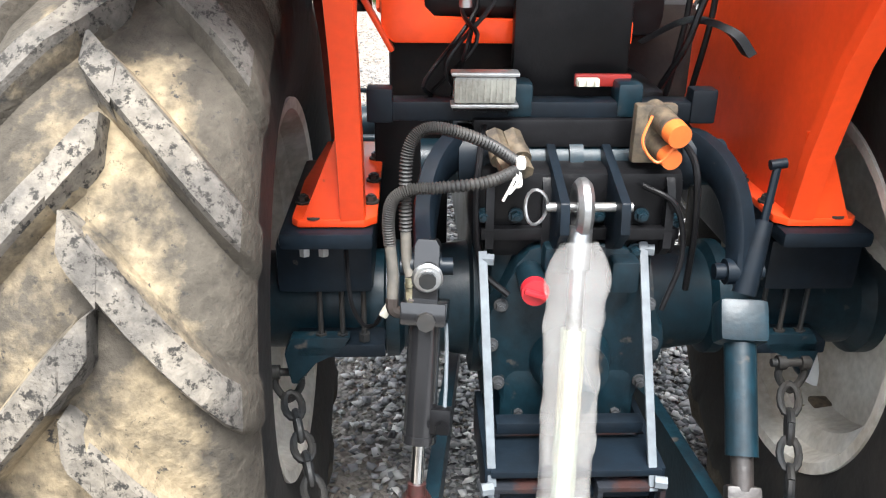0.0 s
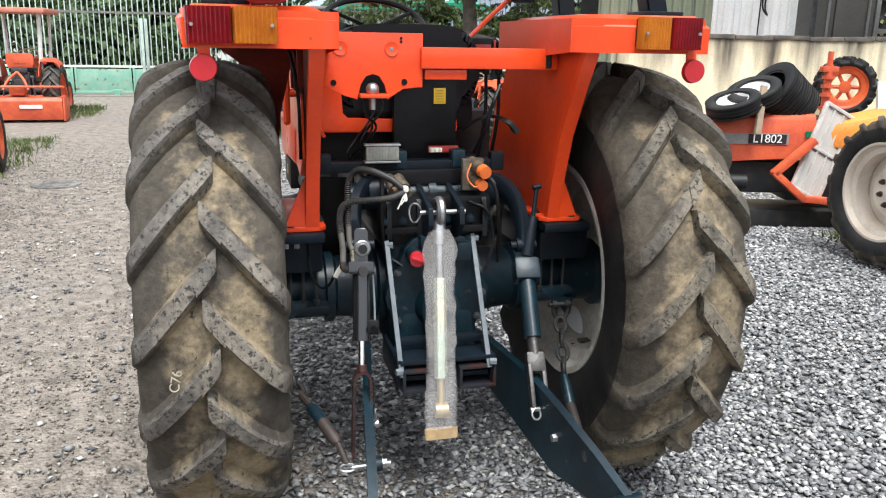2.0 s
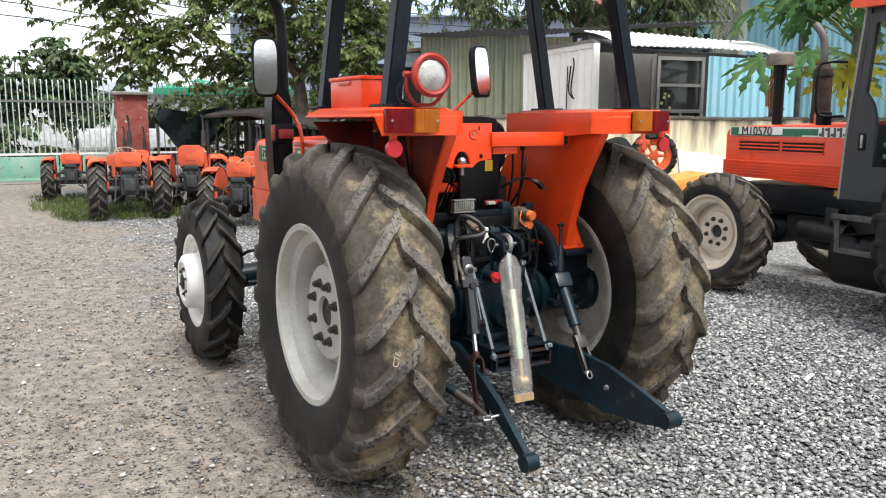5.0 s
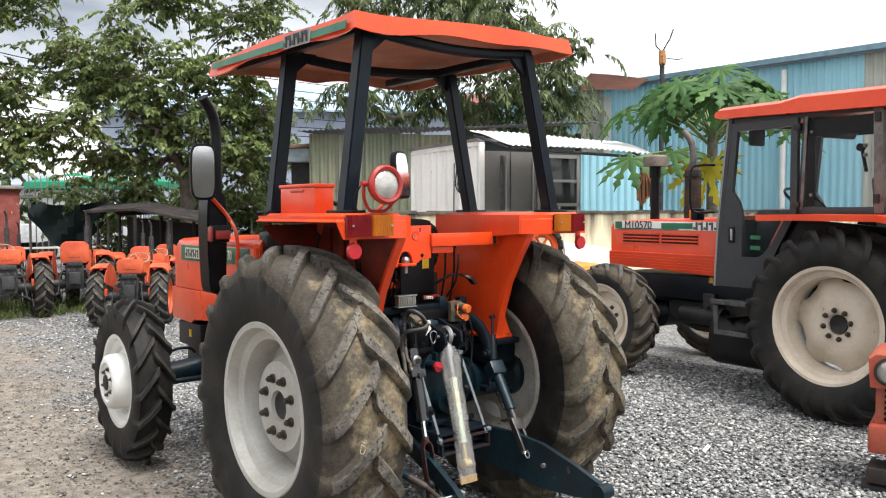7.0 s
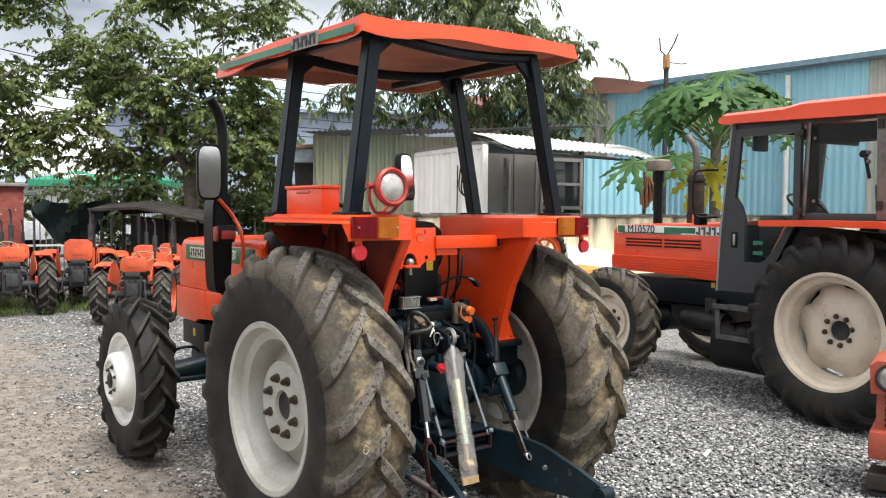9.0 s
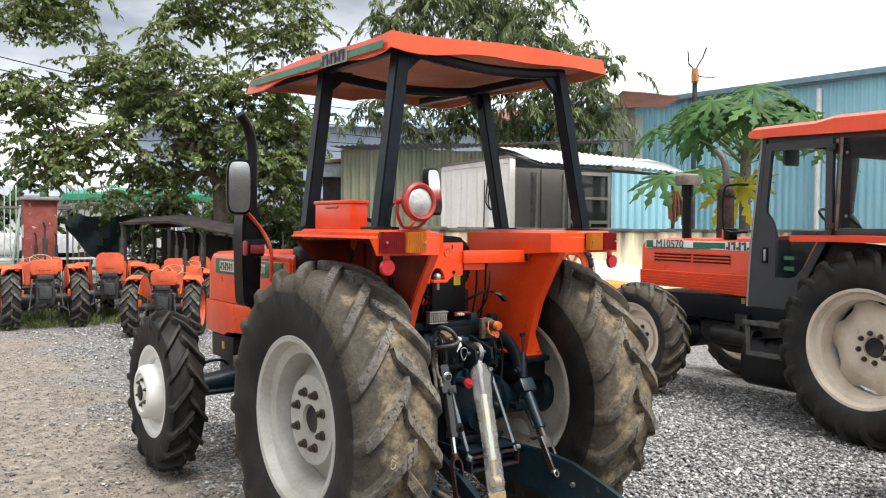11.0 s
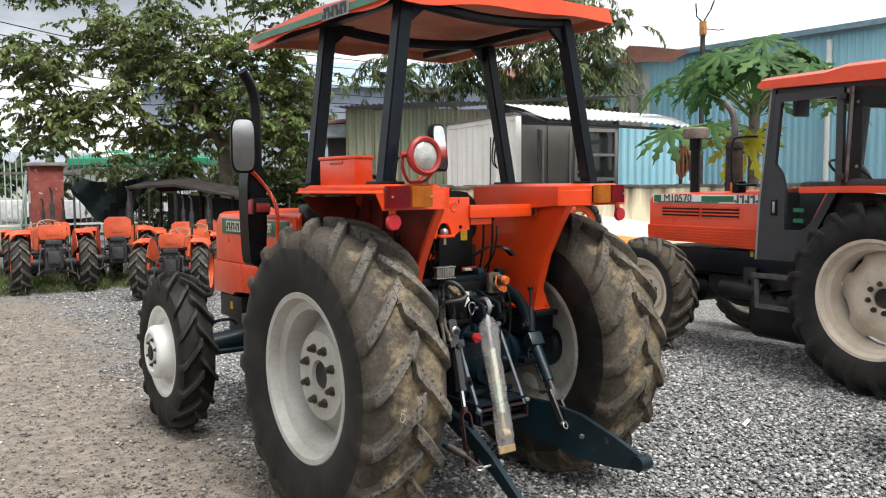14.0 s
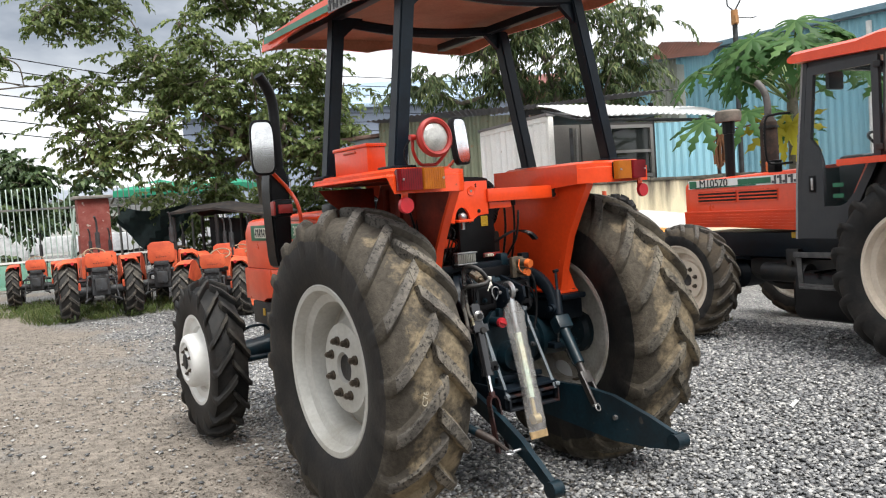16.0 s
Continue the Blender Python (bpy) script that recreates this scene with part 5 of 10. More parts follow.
def fender(s):
    bm = bmesh.new()
    top, t = 1.615, 0.105
    plan = [(0.40, -0.455), (0.70, -0.470), (0.715, -0.44), (0.715, 0.24), (0.66, 0.29), (0.43, 0.30), (0.352, 0.24), (0.345, -0.40)]
    hi = [bm.verts.new((s * (x + (0.045 if x < 0.36 else 0.02 if x < 0.45 else -0.025 if x > 0.70 else -0.01)), y - (0.05 if y > 0.2 else -0.025 if y < -0.42 else 0), top)) for x, y in plan]
    bev = [bm.verts.new((s * (x + (0.016 if x > 0.6 else -0.014 if x < 0.36 else 0)), y + (-0.018 if y < -0.3 else 0.012), top - 0.034)) for x, y in plan]
    lo = [bm.verts.new((s * (x + (0.016 if x > 0.6 else -0.014 if x < 0.36 else 0)), y + (-0.018 if y < -0.3 else 0.012), top - (t if x > 0.38 or y < 0 else 0.15) + (0.068 if x > 0.705 or y > 0.25 else 0))) for x, y in plan]
    n = len(plan)
    bm.faces.new(hi)
    for q, w in ((hi, bev), (bev, lo)):
        for i in range(n):
            bm.faces.new((q[i], q[(i + 1) % n], w[(i + 1) % n], w[i]))
    inn = [bm.verts.new((v.co.x * 0.985, v.co.y * 0.985, v.co.z)) for v in lo]
    inh = [bm.verts.new((v.co.x * 0.985, v.co.y * 0.985, top - 0.012)) for v in lo]
    for q, w in ((lo, inn), (inn, inh)):
        for i in range(n):
            bm.faces.new((q[i], q[(i + 1) % n], w[(i + 1) % n], w[i]))
    bm.faces.new(inh[::-1])
    f = part("fender", bm, ORANGE, tractor, "orange fender shell with angled edges")
    # inner wall, rear post and foot flange
    bm = bmesh.new()
    ridge = [(-0.43, 1.56), (-0.425, 1.50), (-0.36, 1.40), (-0.28, 1.26), (-0.225, 1.10), (-0.200, 0.985)]
    fore = [(0.22, 1.585), (0.30, 1.40), (0.48, 1.10), (0.50, 0.985)] if s > 0 else [(0.22, 1.585), (0.28, 1.45), (0.26, 1.36), (-0.05, 1.36), (-0.12, 1.28), (-0.12, 0.985)]
    sheet(bm, [(s * 0.375, y, z) for y, z in [(-0.43, 1.585)] + fore + ridge[::-1]], (s, 0, 0), 0.006)
    part("inner_panel", bm, ORANGE, f)
    bm = bmesh.new()
    sheet(bm, [(s * 0.368, -0.196, 1.14), (s * 0.405, -0.196, 1.14), (s * 0.470, -0.196, 0.985), (s * 0.368, -0.196, 0.985)], (0, -1, 0), 0.006)
    part("gusset", bm, ORANGE, f)
    bm = bmesh.new()
    loft(bm, [[(s * 0.364, y + 0.022, z), (s * 0.366, y - 0.004, z), (s * 0.406, y - 0.006, z), (s * 0.408, y + 0.010, z), (s * 0.384, y + 0.022, z)] for y, z in ridge[::-1]])
    part("post_rib", bm, ORANGE, f)
    bm = bmesh.new()
    prism(bm, [(s * 0.345, -0.185), (s * 0.365, -0.205), (s * 0.478, -0.205), (s * 0.490, -0.19), (s * 0.490, 0.0), (s * 0.47, 0.27), (s * 0.345, 0.27)], "z", 0.972, 0.986, bevel=0.003)
    part("foot_flange", bm, ORANGE, f)
    for x, y in ((0.395, -0.19), (0.452, -0.193), (0.358, -0.12), (0.358, 0.0), (0.358, 0.14), (0.478, -0.12)):
        share("bolt", bolt_mesh(0.010, 0.016, DARK), f, pose(s * x, y, 0.986, 0, -90, 0), "dark flange bolt")
    # inside of the wheel arch, its shade painted as dark red skins
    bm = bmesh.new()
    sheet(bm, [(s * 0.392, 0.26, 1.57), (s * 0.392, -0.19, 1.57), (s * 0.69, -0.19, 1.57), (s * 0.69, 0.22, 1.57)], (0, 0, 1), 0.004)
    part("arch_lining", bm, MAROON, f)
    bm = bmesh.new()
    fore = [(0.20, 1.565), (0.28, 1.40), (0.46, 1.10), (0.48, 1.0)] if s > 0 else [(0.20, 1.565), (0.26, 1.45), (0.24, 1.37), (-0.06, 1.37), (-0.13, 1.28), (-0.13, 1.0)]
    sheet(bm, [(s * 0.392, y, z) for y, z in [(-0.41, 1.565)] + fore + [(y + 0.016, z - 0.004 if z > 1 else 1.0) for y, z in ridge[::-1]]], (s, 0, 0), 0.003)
    arch = part("arch_side", bm, MAROON, f, "inside of the wheel arch, patchy red darkened in colour for shade")
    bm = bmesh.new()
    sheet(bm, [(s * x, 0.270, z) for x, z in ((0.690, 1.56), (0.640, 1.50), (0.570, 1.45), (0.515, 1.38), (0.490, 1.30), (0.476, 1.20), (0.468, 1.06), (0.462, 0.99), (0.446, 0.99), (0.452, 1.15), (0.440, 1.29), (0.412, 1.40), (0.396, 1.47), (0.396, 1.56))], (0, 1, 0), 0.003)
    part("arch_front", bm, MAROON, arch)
    if s < 0:
        for dx in (0.0, 0.018):
            bm = bmesh.new()
            tube(bm, smooth_line([(-0.455 + dx, -0.02, 1.56), (-0.425 + dx, -0.08, 1.47), (-0.412 + dx, -0.12, 1.36), (-0.410 + dx, -0.13, 1.18)], 6), 0.0055, 8)
            part("lamp_cable", bm, BLACK, arch, "black lamp cable")
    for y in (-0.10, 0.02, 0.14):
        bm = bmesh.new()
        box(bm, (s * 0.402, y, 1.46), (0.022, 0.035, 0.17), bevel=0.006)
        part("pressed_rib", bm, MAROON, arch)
    # tail lamp: red outside, amber inside
    cx, hw = (0.598, 0.054) if s < 0 else (0.582, 0.046)
    bm = bmesh.new()
    box(bm, (s * cx, -0.487, 1.565), (4 * hw, 0.020, 0.080), bevel=0.006)
    lamp = part("tail_lamp", bm, BLACK, f)
    bm = bmesh.new()
    ribbed_lens(bm, s * (cx + hw + 0.001), hw, -0.490, -0.526)
    part("red_lens", bm, REDLENS, lamp, "dark red tail lens")
    bm = bmesh.new()
    ribbed_lens(bm, s * (cx - hw - 0.001), hw, -0.490, -0.522)
    part("amber_lens", bm, AMBERLENS, lamp, "ribbed amber turn lens")
    for k in (-1, 1):
        bm = bmesh.new()
        cyl(bm, (s * (cx + k * hw * 1.75), -0.524, 1.565), (s * (cx + k * hw * 1.75), -0.530, 1.565), 0.0045, n=10)
        part("lens_screw", bm, STEEL, lamp)
    bm = bmesh.new()
    cyl(bm, (s * 0.67, -0.505, 1.463), (s * 0.67, -0.49, 1.463), 0.031, 0.034, 28)
    part("reflector", bm, REDPLASTIC, f, "round red reflector")
    bm = bmesh.new()
    box(bm, (s * 0.667, -0.483, 1.50), (0.03, 0.008, 0.075), bevel=0.002)
    part("reflector_tab", bm, ORANGE, f)
    return f


for s in (-1, 1):
    fl = fender(s)
    if s > 0:
        # pale patch paints the sky's glare on the fender top
        bm = bmesh.new()
        sheet(bm, [(0.405, -0.28, 1.6165), (0.50, -0.33, 1.6165), (0.57, -0.22, 1.6165), (0.56, 0.08, 1.6165), (0.50, 0.19, 1.6165), (0.42, 0.15, 1.6165)], (0, 0, 1), 0.0015)
        part("worn_patch", bm, mat("sky_glare_paint", (0.56, 0.44, 0.38), 0.3, col2=(0.62, 0.30, 0.20), scale=9, lo=0.48, hi=0.6), fl, "pale patch with sky glare put into its colour")
# white oval shape and tan clip inside the right wheel
bm = bmesh.new()
bmesh.ops.create_uvsphere(bm, u_segments=20, v_segments=12, radius=0.105, matrix=Matrix.Translation((0.640, 0.140, 0.445)) @ Matrix.Diagonal((0.35, 0.85, 1.0, 1)))
part("white_cap", bm, WHITEPAINT, tractor, "white oval shape inside the wheel")
bm = bmesh.new()
box(bm, (0.622, 0.0, 0.452), (0.044, 0.036, 0.042), bevel=0.005)
box(bm, (0.626, -0.004, 0.426), (0.056, 0.040, 0.010), bevel=0.003)
cyl(bm, (0.570, 0.0, 0.450), (0.602, 0.0, 0.450), 0.010, n=10)
part("tan_clip", bm, BRASS, tractor)

# hitch cross beam with ball
bm = bmesh.new()
pl = [(-0.365, 1.555), (-0.052, 1.555), (-0.052, 1.398), (-0.112, 1.398), (-0.158, 1.362), (-0.164, 1.41), (-0.180, 1.434), (-0.202, 1.441), (-0.224, 1.434), (-0.240, 1.41), (-0.246, 1.362), (-0.285, 1.375), (-0.365, 1.412)]
prism(bm, pl, "y", -0.205, -0.190, bevel=0.003)
box(bm, (0.155, -0.195, 1.485), (0.43, 0.05, 0.062), bevel=0.005)
box(bm, (0.02, -0.19, 1.437), (0.13, 0.03, 0.03), bevel=0.004)
box(bm, (-0.20, -0.20, 1.375), (0.085, 0.06, 0.012), bevel=0.003)
beam = part("cross_beam", bm, ORANGE, tractor, "orange cross beam between the fenders")
for x, z in ((-0.297, 1.510), (-0.146, 1.510)):
    bm = bmesh.new()
    lathe(bm, [(0, 0.022), (0.004, 0.021), (0.001, 0.012), (0.001, 0.002)], 24)
    part("pressed_ring", bm, ORANGE, beam, m=pose(x, -0.205, z, 0, 0, -90))
    bm = bmesh.new()
    cyl(bm, (x, -0.2075, z), (x, -0.204, z), 0.006, n=14)
    part("screw", bm, STEEL, beam)
for x, z, r in ((-0.318, 1.532, 0.010), (-0.318, 1.412, 0.009), (-0.108, 1.415, 0.009), (-0.118, 1.540, 0.004), (-0.118, 1.530, 0.004)):
    bm = bmesh.new()
    cyl(bm, (x, -0.2075, z), (x, -0.204, z), r, n=14)
    part("punched_hole", bm, BLACK, beam)
bm = bmesh.new()
bmesh.ops.create_uvsphere(bm, u_segments=20, v_segments=12, radius=0.02, matrix=Matrix.Translation((-0.203, -0.205, 1.393)))
cyl(bm, (-0.203, -0.205, 1.335), (-0.203, -0.205, 1.385), 0.010, n=12)
part("tow_ball", bm, STEEL, beam, "small steel tow ball")
bm = bmesh.new()
box(bm, (0.34, -0.218, 1.485), (0.02, 0.006, 0.055), bevel=0.002)
cyl(bm, (0.34, -0.222, 1.50), (0.34, -0.23, 1.50), 0.008, n=6)
cyl(bm, (0.34, -0.222, 1.47), (0.34, -0.23, 1.47), 0.008, n=6)
part("beam_bolts", bm, DARK, beam)

# battery box and work lamp on the left fender
bm = bmesh.new()
box(bm, (-0.585, 0.036, 1.672), (0.092, 0.325, 0.122), bevel=0.006)
bx = part("tool_box", bm, ORANGE, tractor, "orange steel tool box with hinged lid")
bm = bmesh.new()
box(bm, (-0.585, 0.036, 1.738), (0.104, 0.338, 0.016), bevel=0.005)
part("lid", bm, ORANGE, bx)
bm = bmesh.new()
box(bm, (-0.585, 0.036, 1.7305), (0.094, 0.327, 0.004))
part("lid_seam", bm, BLACK, bx)
bm = bmesh.new()
cyl(bm, (-0.633, -0.02, 1.715), (-0.633, 0.09, 1.715), 0.006, n=8)
part("hinge", bm, RED_OLD, bx)
bm = bmesh.new()
lc = Vector((-0.512, -0.50, 1.732))
lathe(bm, [(0.006, 0.058), (-0.006, 0.062), (-0.010, 0.072), (0.0, 0.082), (0.012, 0.082), (0.03, 0.074), (0.07, 0.05), (0.09, 0.02), (0.092, 0.002)], 32)
wl_ = part("work_lamp", bm, REDLAMP, tractor, "round red work lamp with ribbed glass", m=Matrix.Translation(lc) @ pose(0, 0, 0, 0, 0, 90) @ pose(0, 0, 0, 0, 4, 0))
bm = bmesh.new()
lathe(bm, [(-0.012, 0.004), (-0.010, 0.03), (-0.004, 0.050), (0.002, 0.059), (0.006, 0.060)], 32)
part("lamp_glass", bm, LAMPGLASS, wl_)
bm = bmesh.new()
tube(bm, smooth_line([(-0.595, -0.455, 1.735), (-0.592, -0.450, 1.68), (-0.555, -0.435, 1.630), (-0.512, -0.430, 1.624), (-0.469, -0.435, 1.630), (-0.432, -0.450, 1.68), (-0.429, -0.455, 1.735)], 5), 0.007, 8)
for x in (-0.597, -0.427):
    cyl(bm, (x - 0.012, -0.458, 1.735), (x + 0.012, -0.458, 1.735), 0.012, n=10)
part("lamp_bracket", bm, REDLAMP, tractor)
bm = bmesh.new()
tube(bm, smooth_line([(-0.52, -0.36, 1.76), (-0.55, -0.34, 1.70), (-0.54, -0.35, 1.64), (-0.50, -0.36, 1.62)], 5), 0.004, 6)
part("cable", bm, BLACK, tractor, m=pose(-0.062, -0.07, -0.018))

# canopy on four posts
def post(p0, p1, w, d):
    bm = bmesh.new()
    loft(bm, [[(p[0] - w / 2, p[1] - d / 2, p[2]), (p[0] + w / 2, p[1] - d / 2, p[2]), (p[0] + w / 2, p[1] + d / 2, p[2]), (p[0] - w / 2, p[1] + d / 2, p[2])] for p in (p0, Vector(p0).lerp(Vector(p1), 0.5), p1)])
    bmesh.ops.bevel(bm, geom=bm.edges[:], offset=0.006, segments=2, affect="EDGES")
    return bm


for s in (-1, 1):
    for y0, y1 in ((-0.34, -0.345), (0.31, 0.31) if s < 0 else (0.235, 0.37)):
        xb, xt = (-0.61, -0.51) if s < 0 else (0.62, 0.425) if y0 < 0 else (0.575, 0.53)
        q = part("canopy_post", post((xb, y0, 1.60), (xt, y1, 2.395), 0.065, 0.065), NAVY, tractor, "dark canopy post")
        bm = bmesh.new()
        box(bm, (xb, y0, 1.622), (0.12, 0.12, 0.012), bevel=0.003)
        part("post_foot", bm, NAVY, q)
        bm = bmesh.new()
        k = -1 if y0 < 0 else 1
        prism(bm, [(xt, 2.395), (xt - s * 0.14, 2.395), (xt + s * 0.012, 2.265)], "y", y1 - 0.012, y1 + 0.012)
        part("gusset", bm, NAVY, q)
bm = bmesh.new()
for y in (-0.345, 0.36):
    tube(bm, smooth_line([(-0.53, y, 2.395), (-0.27, y, 2.37), (-0.04, y, 2.36), (0.21, y, 2.37), (0.45, y, 2.395)], 4), 0.026, 8)
for x in (-0.52, 0.44):
    box(bm, (x, 0.24, 2.395), (0.05, 1.2, 0.04), bevel=0.006)
part("canopy_frame", bm, NAVY, tractor)
bm = bmesh.new()
nx, ny = 16, 20
def roof_z(u, v, low):
    x, y = 2 * u - 1, v
    z = 2.468 + 0.035 * (1 - x * x) + 0.02 * math.sin(math.pi * v) - low
    z += 0.022 * abs(x) ** 6 * (1 - v) ** 8
    z += 0.004 * math.sin(9 * v + 3 * x)
    return z
def roof_pt(u, v, low):
    y = -0.44 + 1.66 * v
    hw = 0.655 + 0.02 * v
    return ((2 * u - 1) * hw, y + 0.012 * math.sin(5 * u), roof_z(u, v, low))
up = [[bm.verts.new(roof_pt(i / nx, j / ny, 0)) for i in range(nx + 1)] for j in range(ny + 1)]
dn = [[bm.verts.new(roof_pt(i / nx, j / ny, 0.03)) for i in range(nx + 1)] for j in range(ny + 1)]
for g, mi in ((up, 0), (dn, 1)):
    for j in range(ny):
        for i in range(nx):
            bm.faces.new((g[j][i], g[j][i + 1], g[j + 1][i + 1], g[j + 1][i])).material_index = mi
rim_i = [(0, i) for i in range(nx)] + [(j, nx) for j in range(ny)] + [(ny, nx - i) for i in range(nx)] + [(ny - j, 0) for j in range(ny)]
lipo, lipi = [], []
for j, i in rim_i:
    a = up[j][i].co
    f = 1.022
    drop = 0.072 + (0.03 * max(0, 1 - abs(i - nx / 2) / 2.5) if j == ny else 0) + 0.008 * math.sin(0.8 * (i + j))
    lipo.append(bm.verts.new((a.x * f, (a.y - 0.39) * f + 0.39, a.z - drop)))
    lipi.append(bm.verts.new((a.x * (f - 0.02), (a.y - 0.39) * (f - 0.02) + 0.39, a.z - drop)))
n = len(rim_i)
for k in range(n):
    (j0, i0), (j1, i1) = rim_i[k], rim_i[(k + 1) % n]
    bm.faces.new((up[j0][i0], up[j1][i1], lipo[(k + 1) % n], lipo[k])).material_index = 0
    bm.faces.new((lipo[k], lipo[(k + 1) % n], lipi[(k + 1) % n], lipi[k])).material_index = 0
    bm.faces.new((dn[j0][i0], dn[j1][i1], lipi[(k + 1) % n], lipi[k])).material_index = 1
roof = part("canopy_roof", bm, [ORANGE, CANOPYUNDER], tractor, "orange fibreglass sun roof with sagging edge", m=pose(0.074, -0.074, -0.034, 0, -1.6, 0) @ Matrix.Diagonal((0.955, 0.83, 1, 1)))
for s in (-1, 1):
    bm = bmesh.new()
    sheet(bm, [(s * 0.674, -0.40, 2.452), (s * 0.692, 1.16, 2.458), (s * 0.696, 1.16, 2.425), (s * 0.680, -0.40, 2.418)], (s, 0, 0), 0.003)
    part("green_stripe", bm, GREENBAND, roof)
for s in (-1, 1):
    bm = bmesh.new()
    bm2 = bmesh.new()
    sheet(bm2, [(s * 0.681, -0.06, 2.470), (s * 0.683, 0.22, 2.472), (s * 0.688, 0.22, 2.410), (s * 0.686, -0.06, 2.407)], (s, 0, 0), 0.003)
    for k in range(6):
        y = -0.03 + k * 0.044
        box(bm, (s * 0.691, y, 2.44), (0.003, 0.016, 0.048))
        box(bm, (s * 0.691, y + 0.016, 2.455 - 0.026 * (k % 2)), (0.003, 0.020, 0.018))
    part("name_plate", bm2, CABLIGHT, roof)
    part("name_marks", bm, DARKMARK, roof, "row of dark lettering bars")

# hood, engine, front axle, exhaust
def hood_ring(y, hw, z0, z1, r=0.05):
    return [(-hw, y, z0), (-hw, y, z1 - r), (-hw + r * 0.3, y, z1 - r * 0.3), (-hw + r, y, z1), (0, y, z1 + 0.012), (hw - r, y, z1), (hw - r * 0.3, y, z1 - r * 0.3), (hw, y, z1 - r), (hw, y, z0)]


bm = bmesh.new()
loft(bm, [hood_ring(1.10, 0.30, 1.10, 1.47), hood_ring(1.6, 0.30, 1.10, 1.465), hood_ring(2.3, 0.30, 1.10, 1.45), hood_ring(2.78, 0.297, 1.10, 1.438), hood_ring(2.88, 0.285, 1.10, 1.41, 0.06)])
SHORT = pose(0, 0.255, 0) @ Matrix.Diagonal((1, 0.768, 1, 1))
hood = part("hood", bm, ORANGE, tractor, "orange engine hood", m=SHORT)
bm = bmesh.new()
for s in (-1, 1):
    prism(bm, [(1.55, 1.095), (2.90, 1.095), (2.90, 0.875), (2.45, 0.865), (2.38, 0.90), (1.55, 0.93)], "x", s * 0.275, s * 0.305, bevel=0.006)
box(bm, (0, 2.875, 0.99), (0.58, 0.03, 0.22), bevel=0.008)
part("side_panel", bm, ORANGE, hood)
bm = bmesh.new()
box(bm, (0, 2.89, 1.22), (0.44, 0.02, 0.26), bevel=0.006)
for k in range(9):
    box(bm, (0, 2.902, 1.11 + 0.028 * k), (0.42, 0.008, 0.012))
part("grille", bm, BLACK, hood)
for s in (-1, 1):
    bm = bmesh.new()
    box(bm, (s * 0.302, 2.41, 1.345), (0.006, 0.50, 0.105), bevel=0.002)
    plate = part("side_badge", bm, GREENBAND, hood, "green side badge with pale lettering bars")
    bm = bmesh.new()
    box(bm, (s * 0.307, 2.38, 1.345), (0.003, 0.34, 0.07))
    part("badge_panel", bm, CREAMMARK, plate)
    bm = bmesh.new()
    for k in range(6):
        y = 2.26 + 0.05 * k
        box(bm, (s * 0.3105, y, 1.345), (0.003, 0.012, 0.055))
        box(bm, (s * 0.3105, y + 0.016, 1.36 - 0.024 * (k % 2)), (0.003, 0.02, 0.012))
    part("badge_marks", bm, DARKMARK, plate)
    bm = bmesh.new()
    box(bm, (s * 0.302, 1.50, 1.35), (0.006, 0.46, 0.10), bevel=0.002)
    plate = part("model_badge", bm, GREENBAND, hood, "green model badge reading 30")
    me = lettering("30", 0.085)
    me.materials.append(CREAMMARK)
    share("badge_number", me, plate, pose(s * 0.308, 1.62, 1.35, 90, 0, 90 * s), "pale number 30")
    bm = bmesh.new()
    prism(bm, [(1.10, 1.11), (1.55, 1.11), (1.55, 0.93), (1.30, 0.90), (1.10, 1.0)], "x", s * 0.27, s * 0.30, bevel=0.004)
    part("cowl_side", bm, ORANGE, hood)
bm = bmesh.new()
box(bm, (0, 1.9, 0.90), (0.36, 1.7, 0.42), bevel=0.03)
box(bm, (0, 2.72, 0.70), (0.42, 0.32, 0.34), bevel=0.02)
box(bm, (-0.24, 2.55, 0.78), (0.10, 0.5, 0.16), bevel=0.01)
cyl(bm, (-0.22, 1.7, 0.80), (-0.22, 1.95, 0.80), 0.05, n=16)
cyl(bm, (-0.2, 2.1, 0.95), (-0.2, 2.1, 0.72), 0.045, n=16)
part("engine", bm, DARK, tractor, "dark oily engine block and front weight frame", m=SHORT)
bm = bmesh.new()
box(bm, (-0.292, 2.52, 0.79), (0.004, 0.05, 0.05))
part("engine_label", bm, YELLOW, tractor, m=SHORT)
bm = bmesh.new()
tube(bm, smooth_line([(-0.66, 2.2, 0.55), (-0.45, 2.2, 0.56), (-0.2, 2.2, 0.60), (0, 2.2, 0.62), (0.2, 2.2, 0.60), (0.45, 2.2, 0.56), (0.66, 2.2, 0.55)], 4), 0.075, 14)
for s in (-1, 1):
    cyl(bm, (s * 0.62, 2.2, 0.42), (s * 0.62, 2.2, 0.68), 0.085, n=18)
    tube(bm, smooth_line([(s * 0.60, 2.12, 0.68), (s * 0.55, 2.02, 0.74), (s * 0.46, 2.02, 0.74), (s * 0.40, 2.08, 0.70)], 5), 0.010, 8)
cyl(bm, (-0.55, 2.06, 0.53), (0.55, 2.06, 0.53), 0.018, n=10)
part("front_axle", bm, TEAL, tractor, "dark teal front driving axle", m=pose(0, -0.228, 0.015))
bm = bmesh.new()
tube(bm, smooth_line([(-0.44, 1.40, 1.15), (-0.455, 1.40, 1.5), (-0.46, 1.40, 1.9), (-0.462, 1.40, 2.12), (-0.49, 1.39, 2.22), (-0.55, 1.37, 2.30)], 6), 0.031, 14)
